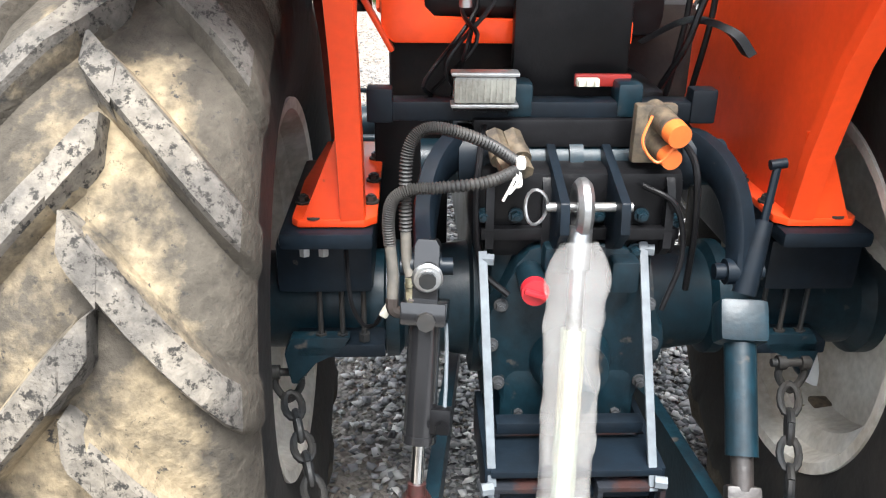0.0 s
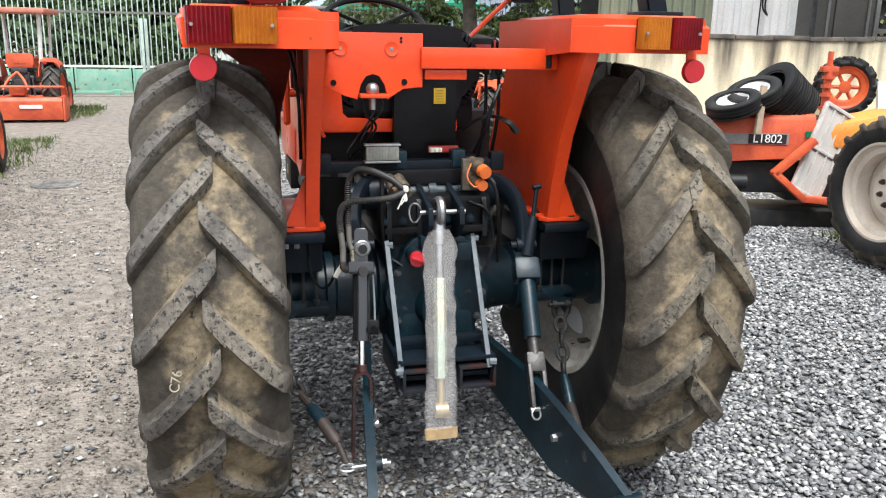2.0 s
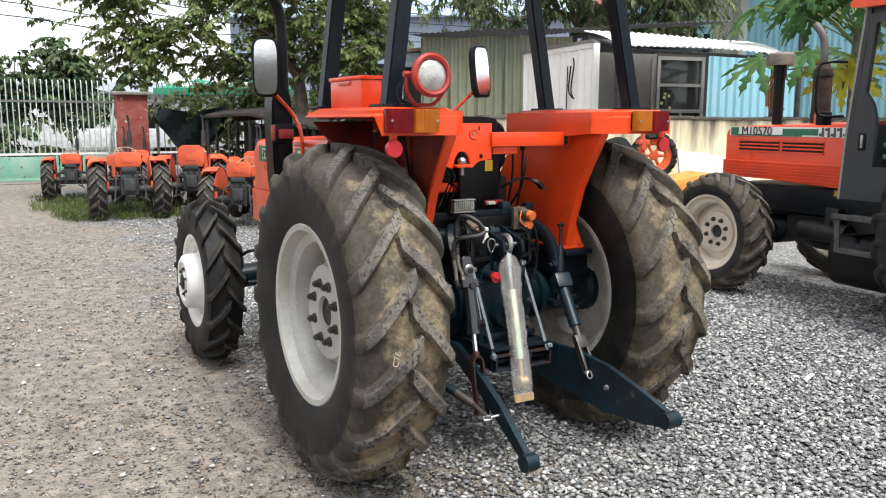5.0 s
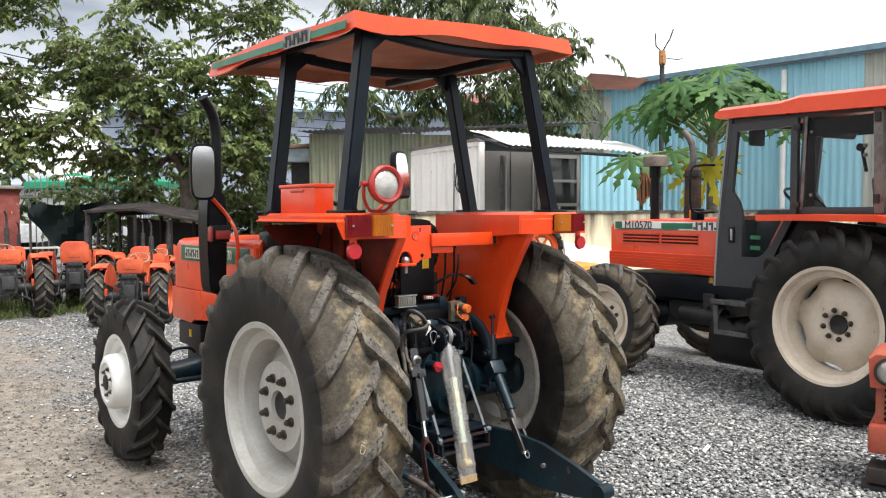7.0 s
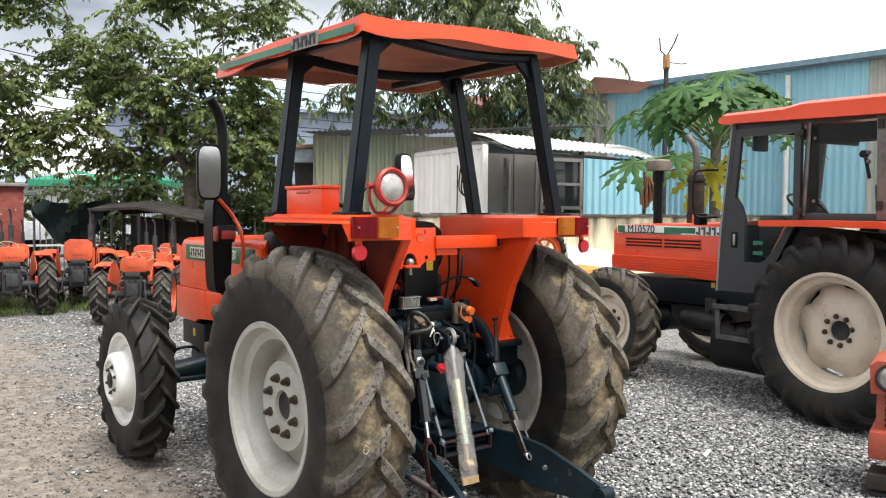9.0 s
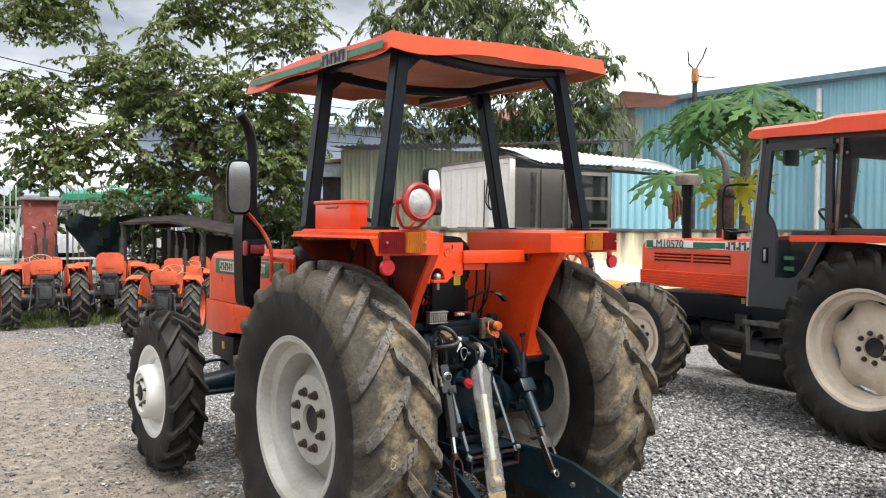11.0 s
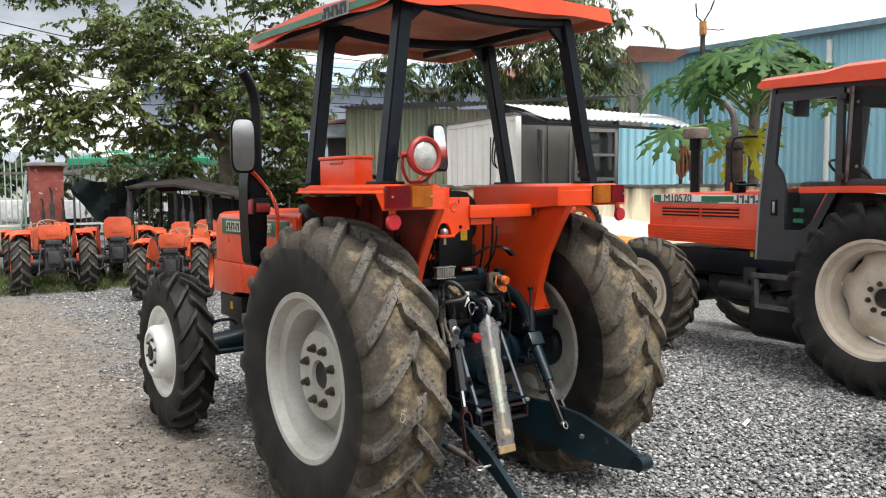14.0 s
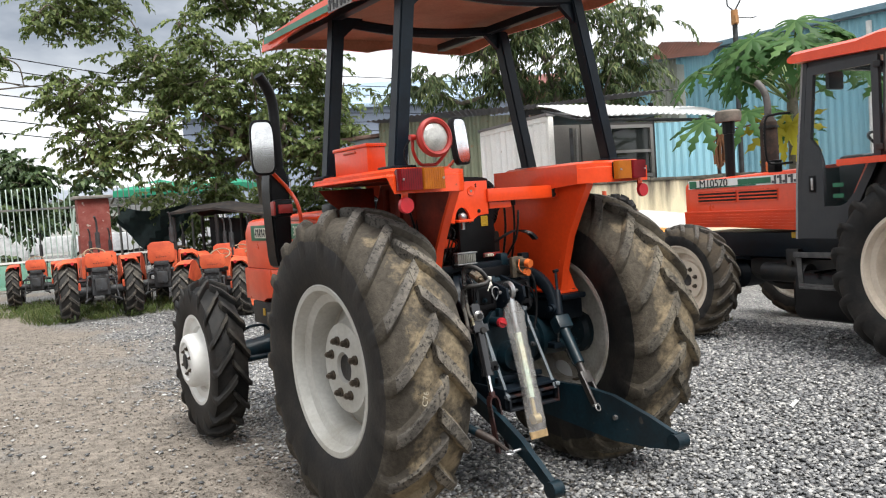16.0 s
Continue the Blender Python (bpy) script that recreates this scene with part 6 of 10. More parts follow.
stack = part("exhaust", bm, BLACK, tractor, "tall black exhaust pipe with curved top", m=pose(0, -0.08, -0.02))
bm = bmesh.new()
loft(bm, [[(-0.50 - w, 1.30, z), (-0.50 + w, 1.30, z), (-0.50 + w, 1.45, z), (-0.50, 1.49, z), (-0.50 - w, 1.45, z)] for z, w in ((1.17, 0.036), (1.22, 0.050), (1.40, 0.058), (1.60, 0.060), (1.70, 0.055), (1.76, 0.038))])
bmesh.ops.bevel(bm, geom=bm.edges[:], offset=0.012, segments=2, affect="EDGES")
part("heat_shield", bm, BLACK, stack)
bm = bmesh.new()
tube(bm, smooth_line([(-0.37, 1.0, 1.18), (-0.37, 1.0, 1.40), (-0.37, 1.02, 1.425), (-0.37, 1.38, 1.43)], 4), 0.016, 8)
tube(bm, [(-0.37, 1.0, 1.18), (-0.37, 1.35, 1.17)], 0.016, 8)
for y in (1.0, 1.25):
    tube(bm, [(-0.37, y, 1.30), (-0.26, y, 1.30)], 0.014, 8)
part("hand_rail", bm, ORANGE, tractor)

# mirrors
for s in (-1, 1):
    q = Vector((-0.614, 1.14, 1.846)) if s < 0 else Vector((0.73, 1.1, 1.862))
    bm = bmesh.new()
    prism(bm, [(0.070 * (abs(math.cos(a)) ** 0.45) * (1 if math.cos(a) > 0 else -1), 0.158 * (abs(math.sin(a)) ** 0.45) * (1 if math.sin(a) > 0 else -1)) for a in [(j + 0.5) * math.tau / 32 for j in range(32)]], "y", 0.0, 0.04, bevel=0.006)
    mm = part("side_mirror", bm, BLACK, tractor, "black side mirror", m=Matrix.Translation(q) @ pose(0, 0, 0, 1.3 if s < 0 else -7, 0, 16 * s))
    bm = bmesh.new()
    prism(bm, [(0.060 * (abs(math.cos(a)) ** 0.45) * (1 if math.cos(a) > 0 else -1), 0.143 * (abs(math.sin(a)) ** 0.45) * (1 if math.sin(a) > 0 else -1)) for a in [(j + 0.5) * math.tau / 32 for j in range(32)]], "y", -0.004, 0.002)
    part("mirror_glass", bm, MIRRORGLASS, mm)
    bm = bmesh.new()
    tube(bm, smooth_line([q + Vector((0, 0.03, -0.06)), q + Vector((-s * 0.04, 0.035, -0.12)), q + Vector((-s * 0.17, 0.07, -0.25)), (s * 0.43, 1.12, 1.48), (s * 0.425, 1.13, 1.30)], 5), 0.011, 8)
    part("mirror_arm", bm, ORANGE, tractor)
    bm = bmesh.new()
    box(bm, (s * 0.535, 1.12, 1.498), (0.11, 0.06, 0.10), bevel=0.02)
    tl2 = part("turn_lamp", bm, BLACK, tractor)
    bm = bmesh.new()
    box(bm, (s * 0.53, 1.083, 1.493), (0.085, 0.014, 0.05), bevel=0.004)
    box(bm, (s * 0.593, 1.11, 1.498), (0.012, 0.05, 0.08), bevel=0.004)
    part("turn_lens", bm, REDLAMP, tl2)
# chalk marks on the tread
me = lettering("C76", 0.034, 0.0006)
me.materials.append(mat("faded_chalk", (0.40, 0.37, 0.29), 0.95, col2=(0.24, 0.20, 0.14), scale=60))
share("chalk_mark", me, tractor, pose(-0.768, -0.704, 0.735, 90, -78, 0), "white chalk marks C76")


# ---- the larger cab tractor beside it ----
def frame_rail(bm, a, b):
    a, b = Vector(a), Vector(b)
    box(bm, (a + b) / 2, (0.05, 0.012, (b - a).length), tilt_to(b - a), 0.003)


cab_tractor = thing("cab_tractor", "large orange tractor with charcoal glazed cab, parked on gravel", "tractor", pose(4.156, -0.56, 0.045, 0, 0, -6.0) @ Matrix.Scale(0.929, 4))
DUSTY = mat("dusty_brown_rubber", (0.045, 0.038, 0.030), 0.9, col2=(0.085, 0.068, 0.048), scale=5, bump=0.4, bscale=50, spec=0.2)
for s in (-1, 1):
    wheel(cab_tractor, (s * 0.76, 0, 0.748), 0.765, 0.43, 0.43, 0.056, 20, s, RIMCREAM, "star", TREAD, RUBBER, name="rear_wheel", spin=12, lugw=0.055, sweep=0.34)
    wheel(cab_tractor, (s * 0.83, 2.43, 0.55), 0.555, 0.34, 0.33, 0.036, 18, s, RIMCREAM, "dish", LUG, DUSTY, name="front_wheel", spin=5, turn=6, lugw=0.052, sweep=0.34)
bm = bmesh.new()
box(bm, (0, 1.5, 0.86), (0.52, 2.7, 0.24), bevel=0.02)
box(bm, (0, 2.42, 0.80), (0.46, 0.50, 0.20), bevel=0.03)
part("chassis", bm, NAVY, cab_tractor, "dark chassis rails")
bm = bmesh.new()
box(bm, (0, 0.3, 0.78), (0.44, 1.4, 0.36), bevel=0.04)
part("gearbox", bm, NAVY, cab_tractor)
bm = bmesh.new()
cyl(bm, (-0.6, 0, 0.748), (0.6, 0, 0.748), 0.12, n=24)
part("rear_axle", bm, NAVY, cab_tractor)
bm = bmesh.new()
cyl(bm, (-0.62, 2.42, 0.55), (0.62, 2.42, 0.55), 0.085, n=20)
lathe(bm, [(-0.18, 0.08), (-0.12, 0.15), (0.12, 0.15), (0.18, 0.08)], 20, (0, 2.42, 0.55))
part("front_axle", bm, NAVY, cab_tractor)
bm = bmesh.new()
loft(bm, [[(-0.20, y, 0.72), (-0.20, y, z0 + 0.06), (-0.14, y, z0), (0.14, y, z0), (0.20, y, z0 + 0.06), (0.20, y, 0.72)] for y, z0 in ((1.05, 0.50), (1.30, 0.42), (1.90, 0.42), (2.2, 0.52))])
part("engine_sump", bm, DARK, cab_tractor, "oily engine sump")
bm = bmesh.new()
box(bm, (-0.30, 1.60, 0.72), (0.05, 0.14, 0.22), bevel=0.01)
cyl(bm, (-0.33, 1.60, 0.70), (-0.36, 1.60, 0.70), 0.022, n=10)
part("fuel_filter", bm, DARK, cab_tractor)
bm = bmesh.new()
cyl(bm, (-0.27, 1.45, 0.60), (-0.27, 1.95, 0.60), 0.09, n=18)
part("silencer_can", bm, DARK, cab_tractor)
# black box added on the far side to keep the gap underneath dark
bm = bmesh.new()
box(bm, (0.36, 0.98, 0.46), (0.34, 0.70, 0.42), bevel=0.10)
part("battery_box", bm, BLACK, cab_tractor)
bm = bmesh.new()
box(bm, (-0.265, 1.62, 0.955), (0.004, 0.045, 0.055))
part("chassis_label", bm, YELLOW, cab_tractor)
bm = bmesh.new()
loft(bm, [[(-0.43 + f * 0.19 * math.copysign(abs(math.cos(a)) ** 0.6, math.cos(a)), y, 0.435 + f * 0.215 * math.copysign(abs(math.sin(a)) ** 0.6, math.sin(a))) for a in [(j + 0.5) * math.tau / 28 for j in range(28)]] for y, f in ((0.52, 0.80), (0.54, 0.95), (0.57, 1.0), (1.33, 1.0), (1.36, 0.95), (1.38, 0.80))])
for y in (0.75, 1.15):
    box(bm, (-0.43, y, 0.655), (0.39, 0.035, 0.012), bevel=0.003)
part("fuel_tank", bm, BLACK, cab_tractor, "black fuel tank")
bm = bmesh.new()
box(bm, (-0.70, 0.93, 0.82), (0.26, 0.46, 0.022), bevel=0.004)
box(bm, (-0.74, 0.93, 0.555), (0.22, 0.36, 0.018), bevel=0.004)
for y in (0.73, 1.135):
    frame_rail(bm, (-0.66 if y < 1 else -0.80, y, 0.98 if y < 1 else 0.80), (-0.66 if y < 1 else -0.78, y, 0.55))
for z, w in ((0.82, 0.46), (0.555, 0.36)):
    box(bm, (-0.835, 0.93, z + 0.012), (0.012, w, 0.045), bevel=0.003)
part("step", bm, mat("worn_step_grey", (0.085, 0.083, 0.08), 0.6, 0.2, col2=(0.04, 0.04, 0.042), scale=10), cab_tractor, "two-tread entry step")
# hood
bm = bmesh.new()
loft(bm, [hood_ring(1.32, 0.345, 1.18, 1.575, 0.04), hood_ring(2.3, 0.34, 1.18, 1.545, 0.04), hood_ring(2.86, 0.335, 1.18, 1.525, 0.04), hood_ring(2.92, 0.325, 1.18, 1.50, 0.05)])
chood = part("hood", bm, ORANGE, cab_tractor, "orange angular engine hood")
bm = bmesh.new()
loft(bm, [[(-0.36, y, 1.0 + 0.06 * (y - 1.3) / 1.6), (-0.365, y, 1.20), (0.365, y, 1.20), (0.36, y, 1.0 + 0.06 * (y - 1.3) / 1.6)] for y in (1.30, 2.2, 2.91)])
for s in (-1, 1):
    box(bm, (s * 0.362, 2.10, 1.192), (0.016, 1.60, 0.022), bevel=0.004)
    for k in range(5):
        z = 1.045 + 0.028 * k
        box(bm, (s * 0.365, 2.10, z), (0.016, 1.58, 0.013))
part("lower_grille", bm, ORANGE, chood, "orange lower hood with long ribs")
for s in (-1, 1):
    for y0, y1 in ((1.72, 2.18), (2.22, 2.72)):
        bm = bmesh.new()
        box(bm, (s * 0.343, (y0 + y1) / 2, 1.345), (0.008, y1 - y0, 0.115))
        vent = part("vent", bm, BLACK, chood)
        bm = bmesh.new()
        for k in range(4):
            box(bm, (s * 0.350, (y0 + y1) / 2, 1.295 + 0.033 * k), (0.012, y1 - y0 + 0.02, 0.014))
        part("louvre", bm, ORANGE, vent)
    bm = bmesh.new()
    box(bm, (s * 0.3465, 2.10, 1.482), (0.005, 1.50, 0.086))
    band = part("name_band", bm, WHITEPAINT, chood, "white and green band along the hood")
    bm = bmesh.new()
    box(bm, (s * 0.350, 1.98, 1.482), (0.004, 0.40, 0.056))
    box(bm, (s * 0.350, 2.785, 1.482), (0.004, 0.10, 0.076))
    box(bm, (s * 0.350, 2.36, 1.447), (0.004, 0.80, 0.012))
    part("green_stripe", bm, GREENBAND, band)
    me = lettering("M10570", 0.118)
    me.materials.append(DARKMARK)
    share("model_number", me, band, pose(s * 0.354, 2.50, 1.482, 90, 0, 90 * s), "dark model number on white and green")
    bm = bmesh.new()
    for k in range(6):
        y = 1.42 + 0.062 * k
        box(bm, (s * 0.3515, y, 1.482), (0.005, 0.022, 0.080))
        box(bm, (s * 0.3515, y + 0.024, 1.506 - 0.045 * (k % 2)), (0.005, 0.030, 0.024))
    part("name_marks", bm, mat("dark_grey_mark", (0.07, 0.07, 0.075), 0.5, fine=0.04, bump=0), band, "grey lettering bars")
bm = bmesh.new()
box(bm, (0, 2.925, 1.34), (0.52, 0.02, 0.26), bevel=0.006)
part("grille", bm, BLACK, chood)
bm = bmesh.new()
cyl(bm, (-0.13, 2.47, 1.5), (-0.13, 2.47, 2.11), 0.05, n=18)
cyl(bm, (-0.13, 2.47, 1.98), (-0.13, 2.47, 2.11), 0.062, n=18)
intake = part("air_intake", bm, BLACK, cab_tractor, "black air intake stem with weathered cap")
bm = bmesh.new()
lathe(bm, [(0.0, 0.05), (0.0, 0.125), (0.06, 0.132), (0.10, 0.126), (0.118, 0.10), (0.12, 0.002)], 28)
part("intake_cap", bm, mat("weathered_intake", (0.11, 0.092, 0.075), 0.8, col2=(0.19, 0.16, 0.13), scale=10), intake, "dusty brown intake cap", m=pose(-0.13, 2.47, 2.105, 0, -90, 0))
bm = bmesh.new()
cyl(bm, (-0.15, 1.95, 1.54), (-0.15, 1.95, 2.04), 0.085, 0.08, 20)
cyl(bm, (-0.15, 1.95, 2.03), (-0.15, 1.95, 2.10), 0.08, 0.045, 20)
stack = part("exhaust", bm, mat("burnt_silencer", (0.020, 0.016, 0.014), 0.75, col2=(0.055, 0.036, 0.026), scale=9, bump=0.3, spec=0.25), cab_tractor, "dark burnt exhaust silencer with clamps")
bm = bmesh.new()
tube(bm, smooth_line([(-0.15, 1.95, 2.08), (-0.15, 1.955, 2.24), (-0.15, 1.99, 2.35), (-0.15, 2.07, 2.44)], 6), 0.034, 14)
part("tail_pipe", bm, mat("heat_greyed_pipe", (0.11, 0.10, 0.095), 0.6, 0.4, col2=(0.05, 0.045, 0.04), scale=8), stack, "greyed curved tail pipe")
for z in (1.62, 1.98):
    bm = bmesh.new()
    cyl(bm, (-0.15, 1.95, z), (-0.15, 1.95, z + 0.025), 0.091, n=22)
    part("clamp", bm, DARK, stack)
# cab
def frame_bar(bm, a, b, w=0.05, d=0.06):
    a, b = Vector(a), Vector(b)
    box(bm, (a + b) / 2, (w, d, (b - a).length), tilt_to(b - a), 0.008)


bm = bmesh.new()
for s in (-1, 1):
    x = s * 0.60
    frame_bar(bm, (x, 0.44, 1.60), (x, 0.40, 2.42), 0.05, 0.05)
    frame_bar(bm, (x, -0.75, 1.60), (x, -0.70, 2.42), 0.05, 0.05)
    box(bm, (x, 0.21, 2.42), (0.05, 1.90, 0.06), bevel=0.006)
    box(bm, (x, -0.14, 1.63), (0.05, 1.2, 0.06), bevel=0.006)
for y in (1.12, -0.72):
    box(bm, (0, y, 2.42), (1.2, 0.05, 0.05), bevel=0.006)
box(bm, (0, -0.74, 1.62), (1.2, 0.05, 0.07), bevel=0.006)
cab = part("cab_frame", bm, CABGREY, cab_tractor, "charcoal cab frame")
WORNGREY = mat("worn_pillar_paint", (0.135, 0.122, 0.110), 0.5, col2=(0.075, 0.070, 0.066), scale=9, lo=0.45, hi=0.6, spots=((0.10, 0.05, 0.03), 30, 0.70))
for s in (-1, 1):
    bm = bmesh.new()
    frame_bar(bm, (s * 0.603, -0.22, 1.61), (s * 0.603, -0.20, 2.42), 0.058, 0.075)
    pc = part("rear_pillar", bm, WORNGREY, cab, "worn grey pillar with rusty scratches")
    for z in (2.34, 1.72):
        bm = bmesh.new()
        box(bm, (s * 0.640, -0.205, z), (0.022, 0.045, 0.07), bevel=0.005)
        part("hinge", bm, DARK, pc)
    bm = bmesh.new()
    loft(bm, [[(s * 0.628, yb - 0.012, z), (s * 0.634, yb - 0.012, z), (s * 0.634, yb + 0.012, z), (s * 0.628, yb + 0.012, z)] for z, yb in ((1.64, 0.425), (2.40, 0.388))])
    part("edge_strip", bm, WORNGREY, cab, "pale worn edge strip")
    for y, z in ((0.345, 2.27), (0.345, 1.76), (-0.10, 2.13), (-0.10, 2.06), (-0.34, 2.27), (-0.34, 2.10)):
        bm = bmesh.new()
        cyl(bm, (s * 0.612, y, z), (s * 0.632, y, z), 0.017, 0.013, 14)
        cyl(bm, (s * 0.630, y, z), (s * 0.636, y, z), 0.007, n=6)
        part("glass_screw", bm, WORNGREY, cab, "plated glass screw with washer")
    bm = bmesh.new()
    loft(bm, [[(s * 0.595, yb - 0.03, z), (s * 0.640, yb - 0.03, z), (s * 0.640, yb + 0.022, z), (s * 0.595, yb + 0.022, z)] for z, yb in ((0.95, 1.262), (1.5, 1.232), (2.44, 1.132))])
    pil = part("front_pillar", bm, CABGREY, cab, "charcoal front pillar")
    bm = bmesh.new()
    loft(bm, [[(s * 0.634, yb + 0.006, z), (s * 0.643, yb + 0.006, z), (s * 0.643, yb + 0.025, z), (s * 0.634, yb + 0.025, z)] for z, yb in ((0.95, 1.262), (1.5, 1.232), (2.44, 1.132))])
    part("edge_strip", bm, CABLIGHT, pil, "pale worn edge strip")
bm = bmesh.new()
loft(bm, [[(-0.58, 1.25, z), (0.58, 1.25, z), (0.58, 1.22, z), (-0.58, 1.22, z)] for z in (1.0, 1.55)])
part("firewall", bm, CABGREY, cab)
for s in (-1, 1):
    # door: outline with a window opening built from bars
    x0, x1 = s * 0.605, s * 0.645
    bm = bmesh.new()
    # ring of the door between outline and window
    pairs_o = [(1.10, 2.40), (0.46, 2.40), (0.46, 1.62), (0.66, 1.255), (0.80, 1.0), (0.90, 0.955), (1.24, 0.955), (1.205, 1.40), (1.165, 1.80), (1.14, 2.0)]
    pairs_i = [(1.045, 2.33), (0.52, 2.33), (0.52, 1.64), (0.70, 1.335), (0.78, 1.25), (0.84, 1.225), (0.985, 1.225), (0.99, 1.60), (1.03, 1.72), (1.095, 1.80)]
    n = len(pairs_o)
    vo0 = [bm.verts.new((x0, y, z)) for y, z in pairs_o]
    vo1 = [bm.verts.new((x1, y, z)) for y, z in pairs_o]
    vi0 = [bm.verts.new((x0, y, z)) for y, z in pairs_i]
    vi1 = [bm.verts.new((x1, y, z)) for y, z in pairs_i]
    for q, w in ((vo1, vi1), (vi0, vo0), (vo0, vo1), (vi1, vi0)):
        for i in range(n):
            bm.faces.new((q[i], q[(i + 1) % n], w[(i + 1) % n], w[i]))
    door = part("door", bm, CABGREY, cab_tractor, "charcoal cab door with large pane")
    bm = bmesh.new()
    sheet(bm, [(s * 0.622, y, z) for y, z in pairs_i], (s, 0, 0), 0.004)
    g = part("door_glass", bm, CABGLASS, door)
    g.visible_shadow = False
    bm = bmesh.new()
    box(bm, (s * 0.65, 1.09, 1.42), (0.012, 0.06, 0.14), bevel=0.004)
    hd = part("door_handle", bm, BLACK, door)
    bm = bmesh.new()
    box(bm, (s * 0.658, 1.085, 1.42), (0.010, 0.022, 0.10), bevel=0.003)
    part("latch", bm, STEEL, hd)
    for z in (1.40, 1.31):
        bm = bmesh.new()
        box(bm, (s * 0.6285, 0.86, z), (0.002, 0.10, 0.035))
        part("door_sticker", bm, GREENBAND, door, "small green door sticker")
    for z in (2.32, 1.68):
        bm = bmesh.new()
        box(bm, (s * 0.652, 0.46, z), (0.02, 0.06, 0.05), bevel=0.005)
        part("hinge", bm, DARK, door)
    bm = bmesh.new()
    box(bm, (s * 0.612, 0.105, 2.02), (0.004, 0.58, 0.72))
    g = part("side_glass", bm, CABGLASS, cab)
    g.visible_shadow = False
    bm = bmesh.new()
    box(bm, (s * 0.622, 0.105, 2.30), (0.006, 0.56, 0.14))
    box(bm, (s * 0.622, 0.35, 2.02), (0.006, 0.07, 0.70))
    part("glass_band", bm, BLACK, cab)
    bm = bmesh.new()
    box(bm, (s * 0.612, -0.46, 2.02), (0.004, 0.46, 0.72))
    g = part("rear_side_glass", bm, CABGLASS, cab)
    g.visible_shadow = False
    bm = bmesh.new()
    tube(bm, [(s * 0.60, -0.06, 2.12), (s * 0.595, -0.10, 1.93)], 0.014, 8)
    cyl(bm, (s * 0.628, -0.06, 2.12), (s * 0.59, -0.06, 2.12), 0.03, n=14)
    part("window_catch", bm, BLACK, cab)
    # orange fender over the rear wheel
    bm = bmesh.new()
    loft(bm, [[(s * 0.50, y, z), (s * 0.985, y, z), (s * 0.985, y, z - 0.05), (s * 0.50, y, z - 0.03)] for y, z in ((0.60, 1.60), (0.2, 1.605), (-0.4, 1.60), (-0.72, 1.54), (-0.9, 1.38))])
    fd = part("fender", bm, ORANGE, cab_tractor, "orange fender edge")
    bm = bmesh.new()
    loft(bm, [[(s * 0.575, 0.62, 1.58), (s * 0.60, 0.62, 1.58), (s * 0.60, 0.88, 1.02), (s * 0.575, 0.88, 1.02)], [(s * 0.575, -0.9, 1.45), (s * 0.60, -0.9, 1.45), (s * 0.60, -0.6, 0.9), (s * 0.575, -0.6, 0.9)]])
    part("inner_fender", bm, BLACK, fd)
    bm = bmesh.new()
    loft(bm, [[(s * 0.60, 0.60, 1.56), (s * 0.63, 0.60, 1.56), (s * 0.63, 0.57, 1.56), (s * 0.60, 0.57, 1.56)], [(s * 0.60, 0.90, 0.98), (s * 0.63, 0.90, 0.98), (s * 0.63, 0.87, 0.98), (s * 0.60, 0.87, 0.98)]])
    part("fender_lip", bm, RED_OLD, fd)
bm = bmesh.new()
sheet(bm, [(-0.58, 1.225, 1.58), (0.58, 1.225, 1.58), (0.58, 1.125, 2.40), (-0.58, 1.125, 2.40)], (0, 1, 0.12), 0.004)
g = part("windscreen", bm, CABGLASS, cab)
g.visible_shadow = False
bm = bmesh.new()
box(bm, (0, -0.735, 2.02), (1.16, 0.004, 0.72))
g = part("rear_glass", bm, CABGLASS, cab)
g.visible_shadow = False
bm = bmesh.new()
loft(bm, [[(-0.70, y, z0 - 0.03 * (1.25 - y)), (-0.70, y, z1 - 0.03 - 0.03 * (1.25 - y)), (-0.64, y, z1 - 0.03 * (1.25 - y)), (0.64, y, z1 - 0.03 * (1.25 - y)), (0.70, y, z1 - 0.03 - 0.03 * (1.25 - y)), (0.70, y, z0 - 0.03 * (1.25 - y))] for y, z0, z1 in ((1.25, 2.468, 2.53), (1.21, 2.455, 2.555), (0.60, 2.455, 2.572), (0.42, 2.455, 2.605), (-0.70, 2.455, 2.615), (-0.86, 2.46, 2.56))])
part("cab_roof", bm, ORANGE, cab_tractor, "orange moulded cab roof")
bm = bmesh.new()
box(bm, (0, 0.25, 1.28), (0.48, 0.46, 0.16), bevel=0.05)
box(bm, (0, -0.02, 1.62), (0.46, 0.14, 0.60), pose(0, 0, 0, -8), 0.05)
part("seat", bm, mat("grey_seat_cloth", (0.10, 0.10, 0.095), 0.9), cab_tractor, "grey cab seat")
bm = bmesh.new()
box(bm, (0, 1.02, 1.45), (0.46, 0.28, 0.40), bevel=0.05)
part("dashboard", bm, CABGREY, cab_tractor)
bm = bmesh.new()
sc = Vector((0, 0.80, 1.72))
tube(bm, [sc + Matrix.Rotation(radians(35), 3, "X") @ Vector((0.2 * math.cos(a), 0.2 * math.sin(a), 0)) for a in [k * math.tau / 28 for k in range(29)]], 0.013, 8)
tube(bm, [sc, (0, 0.96, 1.5)], 0.025, 8)
part("steering_wheel", bm, BLACK, cab_tractor)
bm = bmesh.new()
box(bm, (0.0, 0.62, 2.33), (0.5, 0.30, 0.10), pose(0, 0, 0, 12), 0.03)
part("roof_console", bm, CABGREY, cab_tractor)
bm = bmesh.new()
box(bm, (-0.3, 1.1, 2.30), (0.2, 0.04, 0.16), bevel=0.02)
